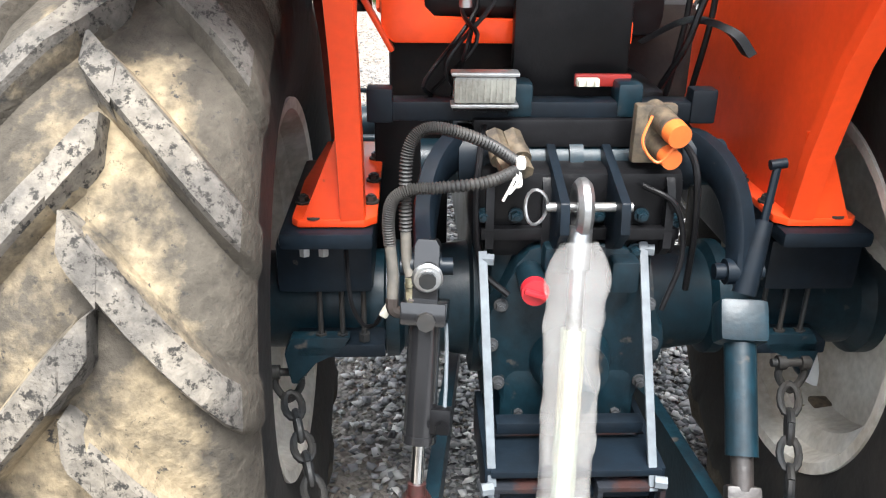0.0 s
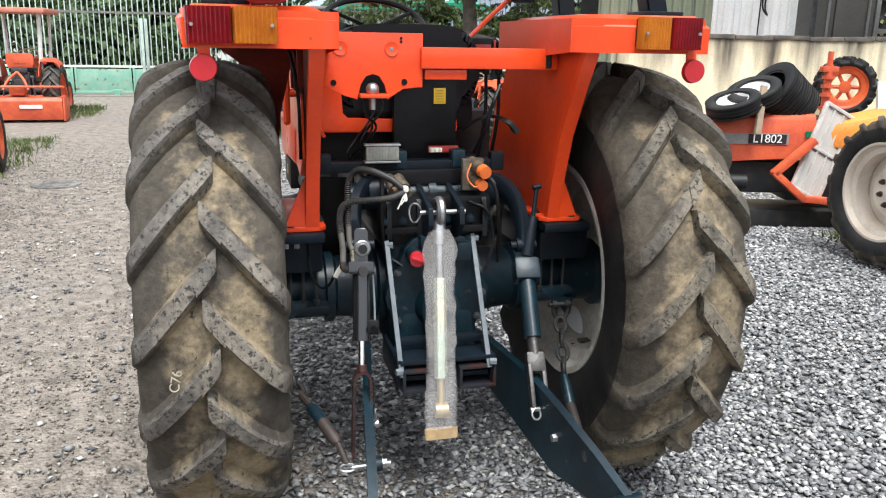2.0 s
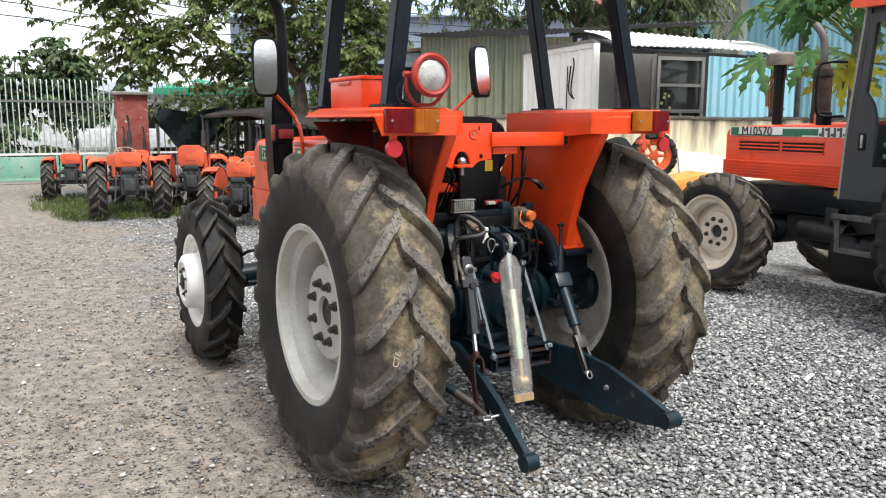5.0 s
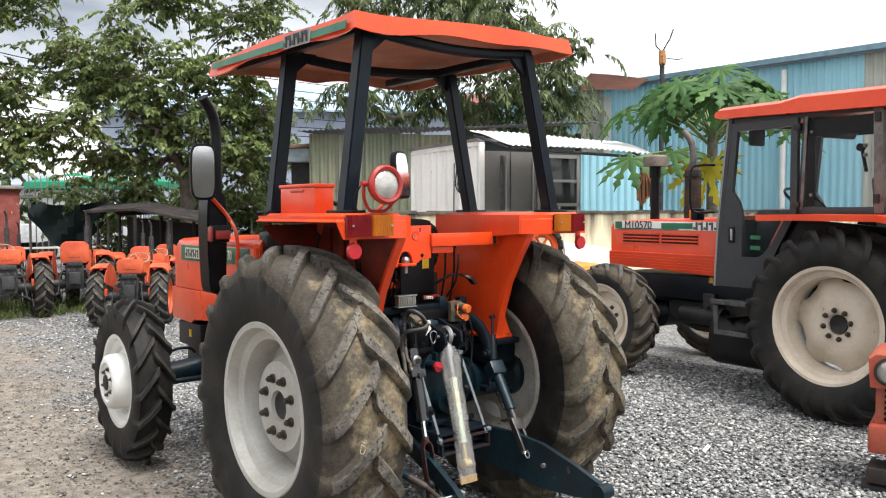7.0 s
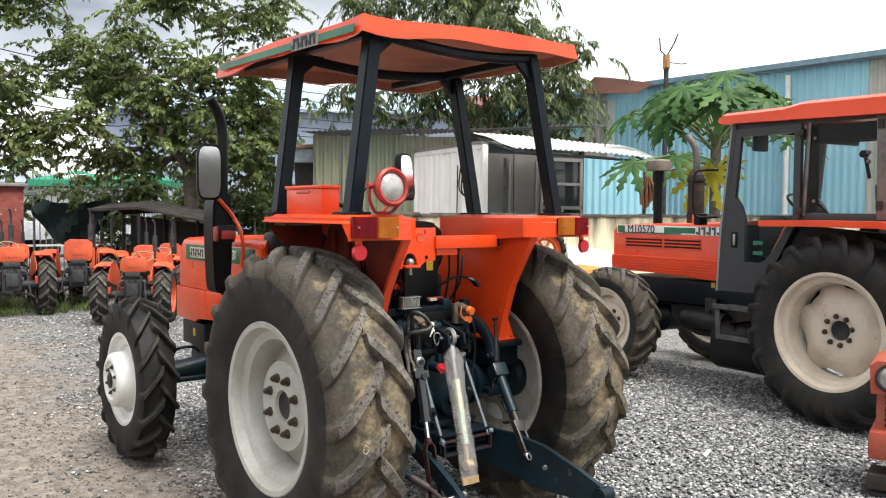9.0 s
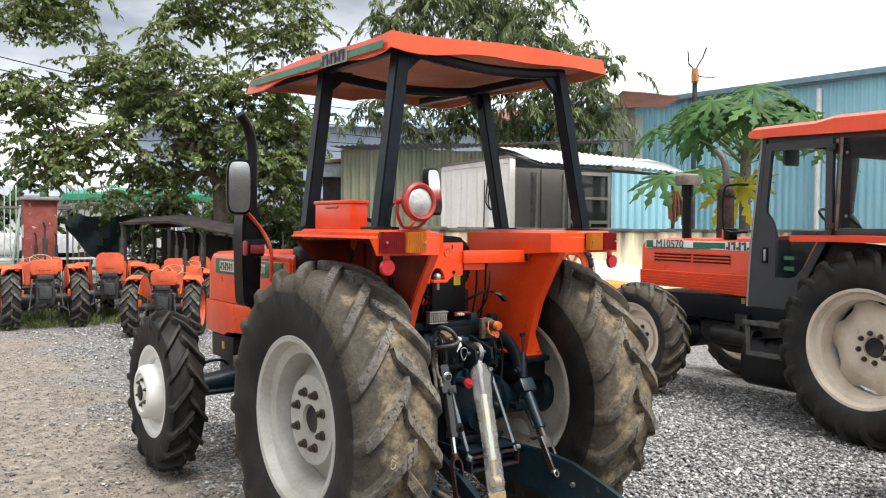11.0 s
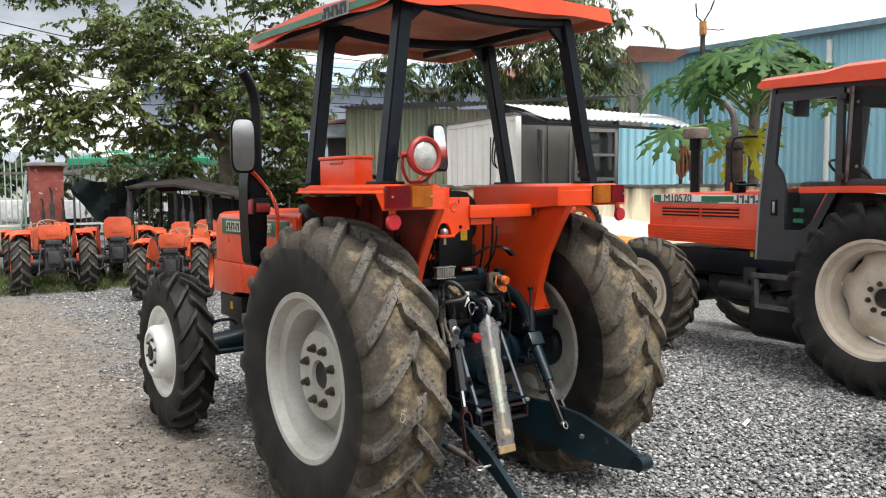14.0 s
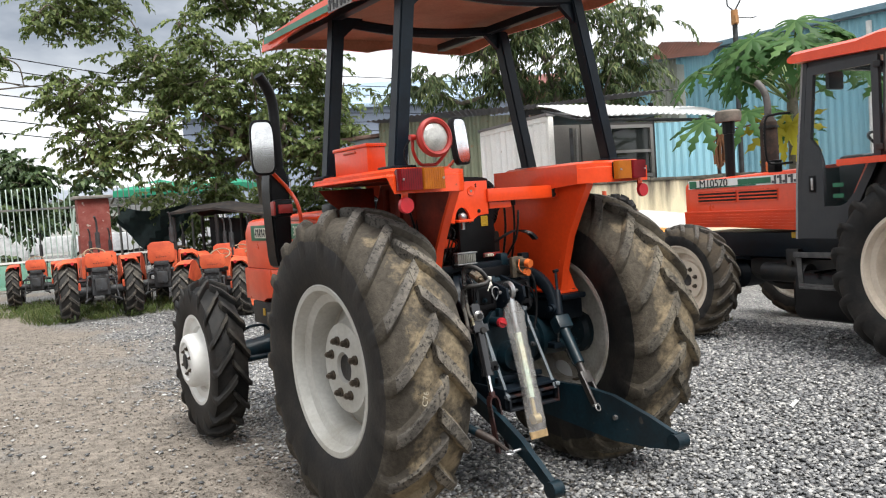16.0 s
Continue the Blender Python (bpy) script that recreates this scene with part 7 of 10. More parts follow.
part("sun_visor", bm, CABGREY, cab_tractor)
bm = bmesh.new()
tube(bm, smooth_line([(-0.62, 1.30, 1.62), (-0.72, 1.42, 1.62), (-0.76, 1.46, 1.68), (-0.76, 1.46, 2.0), (-0.70, 1.40, 2.05), (-0.62, 1.30, 2.05)], 4), 0.011, 8)
part("grab_rail", bm, BLACK, cab_tractor)
bm = bmesh.new()
box(bm, (-0.66, 1.46, 1.60), (0.10, 0.08, 0.11), bevel=0.012)
ind = part("indicator", bm, BLACK, cab_tractor)
bm = bmesh.new()
box(bm, (-0.66, 1.51, 1.60), (0.09, 0.03, 0.09), bevel=0.01)
part("indicator_lens", bm, ORANGECAP, ind)
bm = bmesh.new()
box(bm, (0, 0.3, 1.0), (1.14, 1.9, 0.05), bevel=0.01)
part("cab_floor", bm, BLACK, cab_tractor)


# ---- the row of small used tractors ----
def small_tractor(name, label, m, canopy=False, rimmat=RIMORANGE, R=0.50, muffler=True, seat_panel=True, wb=1.45, fr=0.305, fw=0.15, fenders=True, front="spoke"):
    """A compact tractor seen mostly from behind: origin on the ground under its rear axle, heading +y."""
    t = thing(name, label, "tractor", m, group="row of used tractors")
    for s in (-1, 1):
        wheel(t, (s * 0.52, 0, R - 0.01), R, 0.29, 0.30 if fenders else 0.66 * R, 0.045, 14, s, rimmat, "dish", LUG, TREAD, name="rear_wheel", lugw=0.058, spin=7 * s, sweep=0.36)
        wheel(t, (s * 0.44, wb, fr - 0.005), fr, fw, fr * 0.56, 0.016, 14, s, rimmat, front, TREAD if fenders else DUSTY, RUBBER if fenders else DUSTY, name="front_wheel", lugw=0.03, ribs=0 if fenders else 4)
    bm = bmesh.new()
    box(bm, (0, 0.10, 0.62), (0.30, 0.56, 0.42), bevel=0.03)
    for k in range(3):
        box(bm, (-0.10 + 0.10 * k, -0.185, 0.72), (0.05, 0.05, 0.10), bevel=0.01)
    box(bm, (0, -0.19, 0.86), (0.26, 0.06, 0.08), bevel=0.015)
    cyl(bm, (-0.42, 0, R), (0.42, 0, R), 0.07, n=16)
    box(bm, (0, 0.075 + wb / 2, 0.55), (0.26, wb + 0.05, 0.26), bevel=0.03)
    cyl(bm, (-0.4, wb, 0.32), (0.4, wb, 0.32), 0.035, n=12)
    box(bm, (0, wb, 0.37), (0.14, 0.16, 0.14), bevel=0.02)
    box(bm, (0, -0.20, 0.60), (0.20, 0.08, 0.22), bevel=0.02)
    cyl(bm, (0, -0.24, 0.52), (0, -0.33, 0.52), 0.018, n=10)
    cyl(bm, (-0.20, -0.12, 0.74), (0.20, -0.12, 0.74), 0.03, n=12)
    part("gearbox", bm, OLDGREY, t, "grimy grey gearbox and axle")
    for s in (-1, 1):
        bm = bmesh.new()
        tube(bm, [(s * 0.20, -0.12, 0.74), (s * 0.22, -0.30, 0.70)], 0.018, 8)
        tube(bm, [(s * 0.22, -0.30, 0.70), (s * 0.26, -0.40, 0.36)], 0.012, 8)
        tube(bm, [(s * 0.16, 0.05, 0.36), (s * 0.26, -0.42, 0.36), (s * 0.29, -0.56, 0.34)], 0.018, 8)
        part("hitch_arm", bm, OLDGREY, t)
        if not fenders:
            continue
        # arched fender
        bm = bmesh.new()
        rings = []
        for k in range(10):
            a = radians(116 - 13.5 * k)
            r = R + 0.075
            y, z = r * math.cos(a), R + r * math.sin(a)
            rings.append([(s * 0.35, y, z), (s * 0.56, y, z), (s * 0.625, y * 0.95, R + (z - R) * 0.93), (s * 0.655, y * 0.86, R + (z - R) * 0.80), (s * 0.64, y * 0.86, R + (z - R) * 0.80), (s * 0.56, y * 0.975, R + (z - R) * 0.97), (s * 0.36, y * 0.98, R + (z - R) * 0.98)])
        loft(bm, rings)
        sheet(bm, [(s * 0.345, 0.52 * math.cos(a), R + 0.56 * math.sin(a)) for a in [radians(150 - 12 * k) for k in range(13)]], (s, 0, 0), 0.006)
        fd = part("fender", bm, ORANGE_OLD, t, "faded orange arched fender")
        bm = bmesh.new()
        cyl(bm, (s * 0.43, -0.25, R + 0.50), (s * 0.43, -0.275, R + 0.50), 0.028, n=14)
        part("tail_reflector", bm, REDPLASTIC, fd)
        bm = bmesh.new()
        box(bm, (s * 0.36, -0.30, 0.60), (0.05, 0.10, 0.12), bevel=0.01)
        part("fender_bracket", bm, ORANGE_OLD, fd)
    bm = bmesh.new()
    if seat_panel:
        prism(bm, [(-0.19, 0.90), (0.19, 0.90), (0.225, 0.98), (0.215, 1.12), (0.18, 1.15), (-0.18, 1.15), (-0.215, 1.12), (-0.225, 0.98)], "y", -0.10, -0.06, bevel=0.01)
    else:
        prism(bm, [(-0.20, 0.86), (0.20, 0.86), (0.24, 0.95), (0.23, 1.19), (0.15, 1.25), (-0.15, 1.25), (-0.23, 1.19), (-0.24, 0.95)], "y", -0.10, -0.05, bevel=0.012)
    pn = part("seat_panel", bm, ORANGE_OLD, t, "orange panel behind the seat")
    bm = bmesh.new()
    for k in range(5):
        cyl(bm, (-0.08 + 0.04 * k, -0.1015, 0.97), (-0.08 + 0.04 * k, -0.104, 0.97), 0.010, n=8)
    part("panel_marks", bm, RUST, pn)
    bm = bmesh.new()
    box(bm, (0, 0.12, 0.86), (0.40, 0.36, 0.08), bevel=0.03)
    box(bm, (0, 0.55, 0.64), (0.62, 0.55, 0.03), bevel=0.008)
    part("seat", bm, SEATVINYL, t)
    bm = bmesh.new()
    loft(bm, [hood_ring(0.95, 0.21, 0.66, 1.06, 0.06), hood_ring(1.4, 0.21, 0.66, 1.04, 0.06), hood_ring(wb + 0.35, 0.20, 0.64, 1.0, 0.06), hood_ring(wb + 0.41, 0.19, 0.64, 0.96, 0.06)])
    part("hood", bm, ORANGE_OLD, t, "faded orange hood")
    bm = bmesh.new()
    sc, tl = Vector((0, 0.62, 1.12)), Matrix.Rotation(radians(30), 3, "X")
    tube(bm, [sc + tl @ Vector((0.18 * math.cos(a), 0.18 * math.sin(a), 0)) for a in [k * math.tau / 24 for k in range(25)]], 0.012, 8)
    for k in range(3):
        a = k * math.tau / 3
        tube(bm, [sc, sc + tl @ Vector((0.18 * math.cos(a), 0.18 * math.sin(a), 0))], 0.007, 6)
    tube(bm, [sc, sc + tl @ Vector((0, 0.05, -0.4))], 0.018, 8)
    part("steering_wheel", bm, mat("tan_wheel_rim", (0.30, 0.21, 0.13), 0.6), t)
    if muffler:
        bm = bmesh.new()
        cyl(bm, (0.12, 1.2, 1.02), (0.12, 1.2, 1.20), 0.02, n=10)
        cyl(bm, (0.12, 1.2, 1.20), (0.12, 1.2, 1.50), 0.045, 0.043, 14)
        tube(bm, smooth_line([(0.12, 1.2, 1.48), (0.12, 1.2, 1.70), (0.09, 1.16, 1.80)], 4), 0.02, 10)
        part("exhaust", bm, OLDGREY, t, "grey upright exhaust")
    for x, y in ((-0.18, 0.55), (0.24, 0.45)):
        bm = bmesh.new()
        tube(bm, [(x, y, 0.66), (x + 0.02, y - 0.06, 1.05)], 0.008, 6)
        cyl(bm, (x + 0.02, y - 0.06, 1.03), (x + 0.02, y - 0.06, 1.08), 0.016, n=8)
        part("lever", bm, BLACK, t)
    if canopy:
        postmat = mat("pale_grey_post", (0.62, 0.62, 0.60), 0.5)
        for s in (-1, 1):
            for y, rad in ((-0.12, 0.036), (0.75, 0.028)):
                bm = bmesh.new()
                tube(bm, [(s * 0.34, y, 0.75), (s * 0.38, y + 0.02, 1.84)], rad, 8)
                part("canopy_post", bm, postmat, t, "pale grey canopy post")
        bm = bmesh.new()
        box(bm, (0, 0.35, 1.87), (1.03, 1.35, 0.09), bevel=0.03)
        part("canopy_roof", bm, mat("bleached_orange_paint", (0.48, 0.20, 0.14), 0.6, col2=(0.42, 0.13, 0.075), scale=5), t, "bleached orange flat canopy")
    return t


row_a = small_tractor("small_tractor", "small faded orange tractor with seat panel, wheels in grass", pose(0.09, 10.25, 0, 0, 0, -5.7) @ Matrix.Scale(0.886, 4))
row_b = small_tractor("small_tractor", "small faded orange tractor with tall rear panel", pose(1.12, 10.50, 0, 0, 0, -18.7) @ Matrix.Scale(0.887, 4), seat_panel=False)
SPOTS = [(1.28, 8.29, -29.6, 0.902, row_a), (-0.37, 13.90, -8.7, 0.864, row_a), (2.94, 9.59, -32.5, 0.898, row_b), (0.71, 12.90, -10.7, 0.869, row_b), (1.94, 12.28, -12.6, 0.877, row_a), (3.01, 11.64, -14.6, 0.884, row_b), (0.29, 12.65, -11.7, 0.874, row_a), (4.04, 10.17, -17.5, 0.897, row_a), (2.27, 10.82, -14.6, 0.888, row_b), (2.07, 9.67, -28.6, 0.895, row_a)]
for x, y, rz, k, src in SPOTS:
    copy_thing(src, pose(x, y, 0, 0, 0, rz) @ Matrix.Scale(k, 4))
tiller_tractor = small_tractor("tiller_tractor", "orange tractor with pale posts, canopy and rotary tiller", pose(-4.0, 13.09, 0, 0, 0, -0.1) @ Matrix.Scale(0.975, 4), canopy=True, muffler=False)


def tiller(parent):
    bm = bmesh.new()
    prism(bm, [(-0.62, 0.04), (-0.64, 0.36), (-0.60, 0.42), (-0.20, 0.44), (-0.16, 0.40)], "x", -0.72, 0.72, bevel=0.012)
    tl = part("rotary_tiller", bm, ORANGE_OLD, parent, "orange rotary tiller hood")
    bm = bmesh.new()
    tube(bm, [(-0.74, -0.58, 0.60), (0.74, -0.58, 0.60)], 0.025, 10)
    for s in (-1, 1):
        tube(bm, smooth_line([(s * 0.74, -0.58, 0.60), (s * 0.76, -0.45, 0.55), (s * 0.74, -0.25, 0.42)], 4), 0.025, 8)
        tube(bm, smooth_line([(s * 0.2, -0.60, 0.55), (s * 0.12, -0.5, 0.72), (0, -0.36, 0.84)], 5), 0.022, 8)
    box(bm, (0, -0.42, 0.52), (0.26, 0.24, 0.14), bevel=0.04)
    part("tiller_frame", bm, ORANGE_OLD, tl)
    for s in (-1, 1):
        bm = bmesh.new()
        prism(bm, [(-0.64, 0.02), (-0.62, 0.40), (-0.25, 0.46), (-0.12, 0.30), (-0.15, 0.05)], "x", s * 0.725, s * 0.75, bevel=0.004)
        part("side_plate", bm, ORANGE_OLD, tl)
    bm = bmesh.new()
    box(bm, (0.22, -0.648, 0.27), (0.36, 0.004, 0.06))
    part("white_label", bm, WHITEPAINT, tl)


tiller(tiller_tractor)
small_tractor("used_tractor", "long orange tractor without fenders, orange rims, beside the lane", pose(-3.34, 4.31, 0, 0, 0, 5.7) @ Matrix.Scale(1.184, 4), R=0.40, wb=2.35, fr=0.308, fw=0.19, fenders=False, front="dish")
copy_thing(row_a, pose(-5.36, 13.32, 0, 0, 0, -1.2) @ Matrix.Scale(0.969, 4))

# the buildings and trees beyond the yard share one plan, set out from its own corner
FAR = pose(-0.013, -0.055, 0, 0, 0, -2.3) @ Matrix.Diagonal((0.98, 0.98, 0.955, 1))

# ---- steel fence and sliding gate ----
GREENGATE = mat("weathered_green_gate", (0.16, 0.36, 0.27), 0.6, col2=(0.26, 0.40, 0.31), scale=3, spots=((0.20, 0.13, 0.08), 9, 0.62), fine=0.12)
PALEBAR = mat("pale_green_bar", (0.40, 0.50, 0.45), 0.55, col2=(0.30, 0.36, 0.32), scale=5, per=0.15)
DARKBAR = mat("dull_iron_bar", (0.10, 0.11, 0.11), 0.6, col2=(0.17, 0.15, 0.13), scale=6, per=0.2)
FY = 18.6
fence = thing("steel_fence", "tall fence of pale steel bars above green sheet panels", "fence", pose(0.93, FY, 0, 0, 0, -3.0), kind="structure")
bm = bmesh.new()
tube(bm, [(0, 0, 0.70), (0, 0, 2.34), (0, 0.03, 2.42), (0, 0.09, 2.46)], 0.014, 6)
bar_me = mesh_of(bm, "bar", PALEBAR)
bm = bmesh.new()
tube(bm, [(0, 0, 0.10), (0, 0, 2.34), (0, 0.03, 2.42), (0, 0.09, 2.46)], 0.014, 6)
bar2_me = mesh_of(bm, "bar", DARKBAR)
x = -9.0
while x < 0.15:
    share("bar", bar_me, fence, pose(x, 0, 0.01 * math.sin(x * 7)))
    x += 0.125
x = 1.25
while x < 9.0:
    share("bar", bar2_me, fence, pose(x, 0, 0.01 * math.sin(x * 7)))
    x += 0.135
for z in (0.70, 1.95):
    bm = bmesh.new()
    box(bm, (0, 0, z), (18, 0.035, 0.05))
    part("rail", bm, DARKBAR if z > 1 else WHITEPAINT, fence)
for k in range(7):
    bm = bmesh.new()
    x = -9.0 + 1.32 * k
    box(bm, (x + 0.65, 0.0, 0.37), (1.22, 0.012, 0.54), bevel=0.003)
    for xx in (x + 0.03, x + 1.27):
        box(bm, (xx, -0.01, 0.37), (0.05, 0.04, 0.62), bevel=0.005)
    box(bm, (x + 0.65, -0.01, 0.09), (1.30, 0.05, 0.06), bevel=0.005)
    part("sheet_panel", bm, GREENGATE, fence)
for x in (-3.44, -3.34, -9.0):
    bm = bmesh.new()
    box(bm, (x, -0.03, 0.95), (0.07, 0.06, 1.75), bevel=0.006)
    part("gate_post", bm, PALEBAR, fence)
for x in (-4.1, -2.7):
    bm = bmesh.new()
    cyl(bm, (x, -0.05, 0.07), (x, 0.05, 0.07), 0.07, n=16)
    box(bm, (x, 0, 0.13), (0.22, 0.08, 0.05), bevel=0.006)
    part("gate_roller", bm, GREENGATE, fence)
bm = bmesh.new()
box(bm, (-4.4, 0, 0.012), (9.4, 0.12, 0.024), bevel=0.004)
part("gate_track", bm, mat("concrete_strip", (0.36, 0.35, 0.32), 0.9), fence)
bm = bmesh.new()
tube(bm, [(-0.05, -0.25, 0), (0.22, 0.02, 2.0)], 0.03, 8)
tube(bm, [(0.12, -0.18, 0), (0.20, 0.02, 1.9)], 0.022, 8)
part("prop_pole", bm, PALEBAR, fence)
BRICKRED = mat("red_pillar_paint", (0.24, 0.045, 0.035), 0.7, col2=(0.32, 0.10, 0.08), scale=4, spots=((0.5, 0.42, 0.36), 10, 0.66))
pillar = thing("gate_pillar", "red painted gate pillar with flat cap", "pillar", FAR @ pose(0.62, 18.2, 0))
bm = bmesh.new()
box(bm, (0.1, 0, 1.1), (0.72, 0.45, 2.2), bevel=0.02)
part("shaft", bm, BRICKRED, pillar)
bm = bmesh.new()
box(bm, (0.1, 0, 2.24), (0.9, 0.62, 0.08), bevel=0.02)
part("cap", bm, mat("grey_cap", (0.3, 0.28, 0.26), 0.9), pillar)
bm = bmesh.new()
box(bm, (-0.265, -0.03, 0.6), (0.012, 0.3, 0.5))
box(bm, (-0.265, -0.03, 1.45), (0.012, 0.25, 0.3))
part("worn_patch", bm, WHITEPAINT, pillar)

# ---- shelter, green stall roof and street beyond the fence ----
shelter = thing("lean_to_shelter", "low dark lean-to with sheet roof and black tarp", "shelter", pose(2.84, 12.60, 0, 0, 0, -38.6) @ Matrix.Scale(0.877, 4))
BLACKTARP = mat("black_tarp", (0.012, 0.016, 0.018), 0.8, col2=(0.02, 0.03, 0.03), scale=3, bump=0.4, bscale=6, dist=0.05)
bm = bmesh.new()
loft(bm, [[(-0.8, y, z), (0.2, y, z + 0.05), (1.7, y, z - 0.24), (1.7, y, z - 0.28), (0.2, y, z + 0.0), (-0.8, y, z - 0.05)] for y, z in ((-0.9, 1.82), (0.2, 1.96), (0.9, 1.75))])
part("roof", bm, mat("rusty_roof_sheet", (0.026, 0.025, 0.026), 0.9, spec=0.05, col2=(0.055, 0.046, 0.040), scale=4), shelter)
for x in (-0.75, 0.2, 0.95, 1.6):
    for y in (-0.8, 0.8):
        bm = bmesh.new()
        cyl(bm, (x, y, 0), (x, y, 1.72 - (0.1 * x if x > 0.3 else 0)), 0.04, n=8)
        part("post", bm, DARK, shelter)
bm = bmesh.new()
loft(bm, [[(-0.6, 0.85, 0.0), (1.6, 0.85, 0.0), (1.6, 0.87, 0.0), (-0.6, 0.87, 0.0)], [(-0.6, 0.85, 1.68), (1.6, 0.85, 1.45), (1.6, 0.87, 1.45), (-0.6, 0.87, 1.68)]])
part("back_tarp", bm, BLACKTARP, shelter)
tarp = thing("hanging_tarp", "sagging dark green tarp tied between posts", "tarp", FAR @ pose(1.85, 16.6, 0, 0, 0, -30))
bm = bmesh.new()
gr = [[bm.verts.new((-0.85 + 1.7 * i / 12, 0.10 * math.sin(i * 1.3 + j), 1.95 - (0.25 + 0.75 * math.sin(math.pi * (0.08 + 0.84 * i / 12))) * j / 6 - 0.16 * math.sin(math.pi * i / 12))) for i in range(13)] for j in range(7)]
for q, w in zip(gr, gr[1:]):
    for i in range(12):
        bm.faces.new((q[i], q[i + 1], w[i + 1], w[i]))
bmesh.ops.solidify(bm, geom=bm.faces[:], thickness=0.01)
part("sheet", bm, mat("dark_green_tarp", (0.022, 0.042, 0.042), 0.75, bump=0.3, bscale=8, dist=0.05), tarp)
for x in (-0.85, 0.85):
    bm = bmesh.new()
    cyl(bm, (x, 0.05, 0), (x, 0.05, 2.0), 0.03, n=8)
    part("pole", bm, DARKBAR, tarp)
STALLGREEN = mat("green_stall_cloth", (0.01, 0.26, 0.14), 0.7, col2=(0.015, 0.20, 0.11), scale=3)
stall = thing("stall_umbrella", "green square stall canopies with pale marks", "umbrella", FAR @ pose(4.15, 20.2, 0, 0, 0, -36))
for dx in (-1.45, 0.35):
    bm = bmesh.new()
    top = bm.verts.new((dx, 0, 2.78))
    ring = [bm.verts.new((dx + 0.95 * a, 0.95 * b, 2.48)) for a, b in ((-1, -1), (1, -1), (1, 1), (-1, 1))]
    low = [bm.verts.new((dx + 0.96 * a, 0.96 * b, 2.30)) for a, b in ((-1, -1), (1, -1), (1, 1), (-1, 1))]
    for i in range(4):
        bm.faces.new((top, ring[i], ring[(i + 1) % 4]))
        bm.faces.new((ring[i], ring[(i + 1) % 4], low[(i + 1) % 4], low[i]))
    part("canopy", bm, STALLGREEN, stall)
    bm = bmesh.new()
    cyl(bm, (dx, 0, 0), (dx, 0, 2.75), 0.03, n=8)
    part("pole", bm, DARKBAR, stall)
    bm = bmesh.new()
    box(bm, (dx + 0.1, -0.70, 2.59), (0.75, 0.005, 0.17), pose(0, 0, 0, -52))
    part("pale_mark", bm, WHITEPAINT, stall)


def far_truck(m, col, label):
    t = thing("pickup_truck", label, "truck", FAR @ m)
    body = mat("truck_paint", col, 0.4)
    bm = bmesh.new()
    prism(bm, [(-0.8, 0.55), (0.85, 0.55), (0.85, 1.2), (0.55, 1.95), (-0.6, 1.98), (-0.8, 1.9)], "x", -0.85, 0.85, bevel=0.05)
    part("cab", bm, body, t)
    bm = bmesh.new()
    box(bm, (0, -2.2, 0.95), (1.7, 2.7, 0.6), bevel=0.03)
    part("bed", bm, body, t)
    bm = bmesh.new()
    box(bm, (0, 0.72, 1.55), (1.4, 0.02, 0.55), pose(0, 0, 0, 22))
    for s in (-1, 1):
        box(bm, (s * 0.856, -0.05, 1.55), (0.01, 0.9, 0.5))
    part("window", bm, CABGLASS, t)
    for s in (-1, 1):
        for y in (0.1, -2.6):
            bm = bmesh.new()
            lathe(bm, [(-0.1, 0.18), (-0.1, 0.34), (0.1, 0.34), (0.1, 0.18)], 24, (s * 0.75, y, 0.34))
            part("wheel", bm, RUBBER, t)


far_truck(pose(-0.6, 30, 0, 0, 0, 75), (0.75, 0.76, 0.77), "white pickup truck parked across the street")
far_truck(pose(5.5, 27, 0, 0, 0, -80), (0.55, 0.56, 0.58), "pale pickup truck on the street")


def shed_block(name, label, x, y, w, d, h, rz, wallmat, roofmat, rise=0.8):
    b = thing(name, label, "building", FAR @ pose(x, y, 0, 0, 0, rz))
    bm = bmesh.new()
    box(bm, (0, 0, h / 2), (w, d, h))
    part("wall", bm, wallmat, b)
    bm = bmesh.new()
    prism(bm, [(-d / 2 - 0.5, h), (0, h + rise), (d / 2 + 0.5, h), (d / 2 + 0.5, h - 0.1), (0, h + rise - 0.12), (-d / 2 - 0.5, h - 0.1)], "x", -w / 2 - 0.4, w / 2 + 0.4)
    part("roof", bm, roofmat, b)
    n = int(w / 3)
    for k in range(n):
        bm = bmesh.new()
        box(bm, (-w / 2 + (k + 0.5) * w / n, -d / 2 - 0.02, h * 0.45), (1.2, 0.06, h * 0.4), bevel=0.01)
        part("window", bm, NAVY, b)
    return b


PALEWALL = mat("pale_wall", (0.58, 0.58, 0.55), 0.8, col2=(0.5, 0.5, 0.47), scale=1)
GREYROOF = mat("grey_roof", (0.22, 0.25, 0.30), 0.6, col2=(0.3, 0.33, 0.36), scale=1)
BLUEROOF = mat("pale_blue_roof", (0.35, 0.46, 0.58), 0.5, scale=1)
shed_block("warehouse", "long pale warehouse with grey roof across the street", 4, 52, 26, 10, 3.2, -8, PALEWALL, GREYROOF, 0.8)
shed_block("warehouse", "low white building with red roof behind trees", -14, 48, 14, 8, 3.1, 6, PALEWALL, mat("red_roof", (0.36, 0.10, 0.06), 0.8, scale=1), 1.4)
shed_block("warehouse", "large grey-blue hall behind the trees", 21, 40, 22, 12, 7.0, -30, mat("grey_blue_wall", (0.26, 0.31, 0.40), 0.6, col2=(0.3, 0.35, 0.43), scale=0.6), BLUEROOF, 2.2)
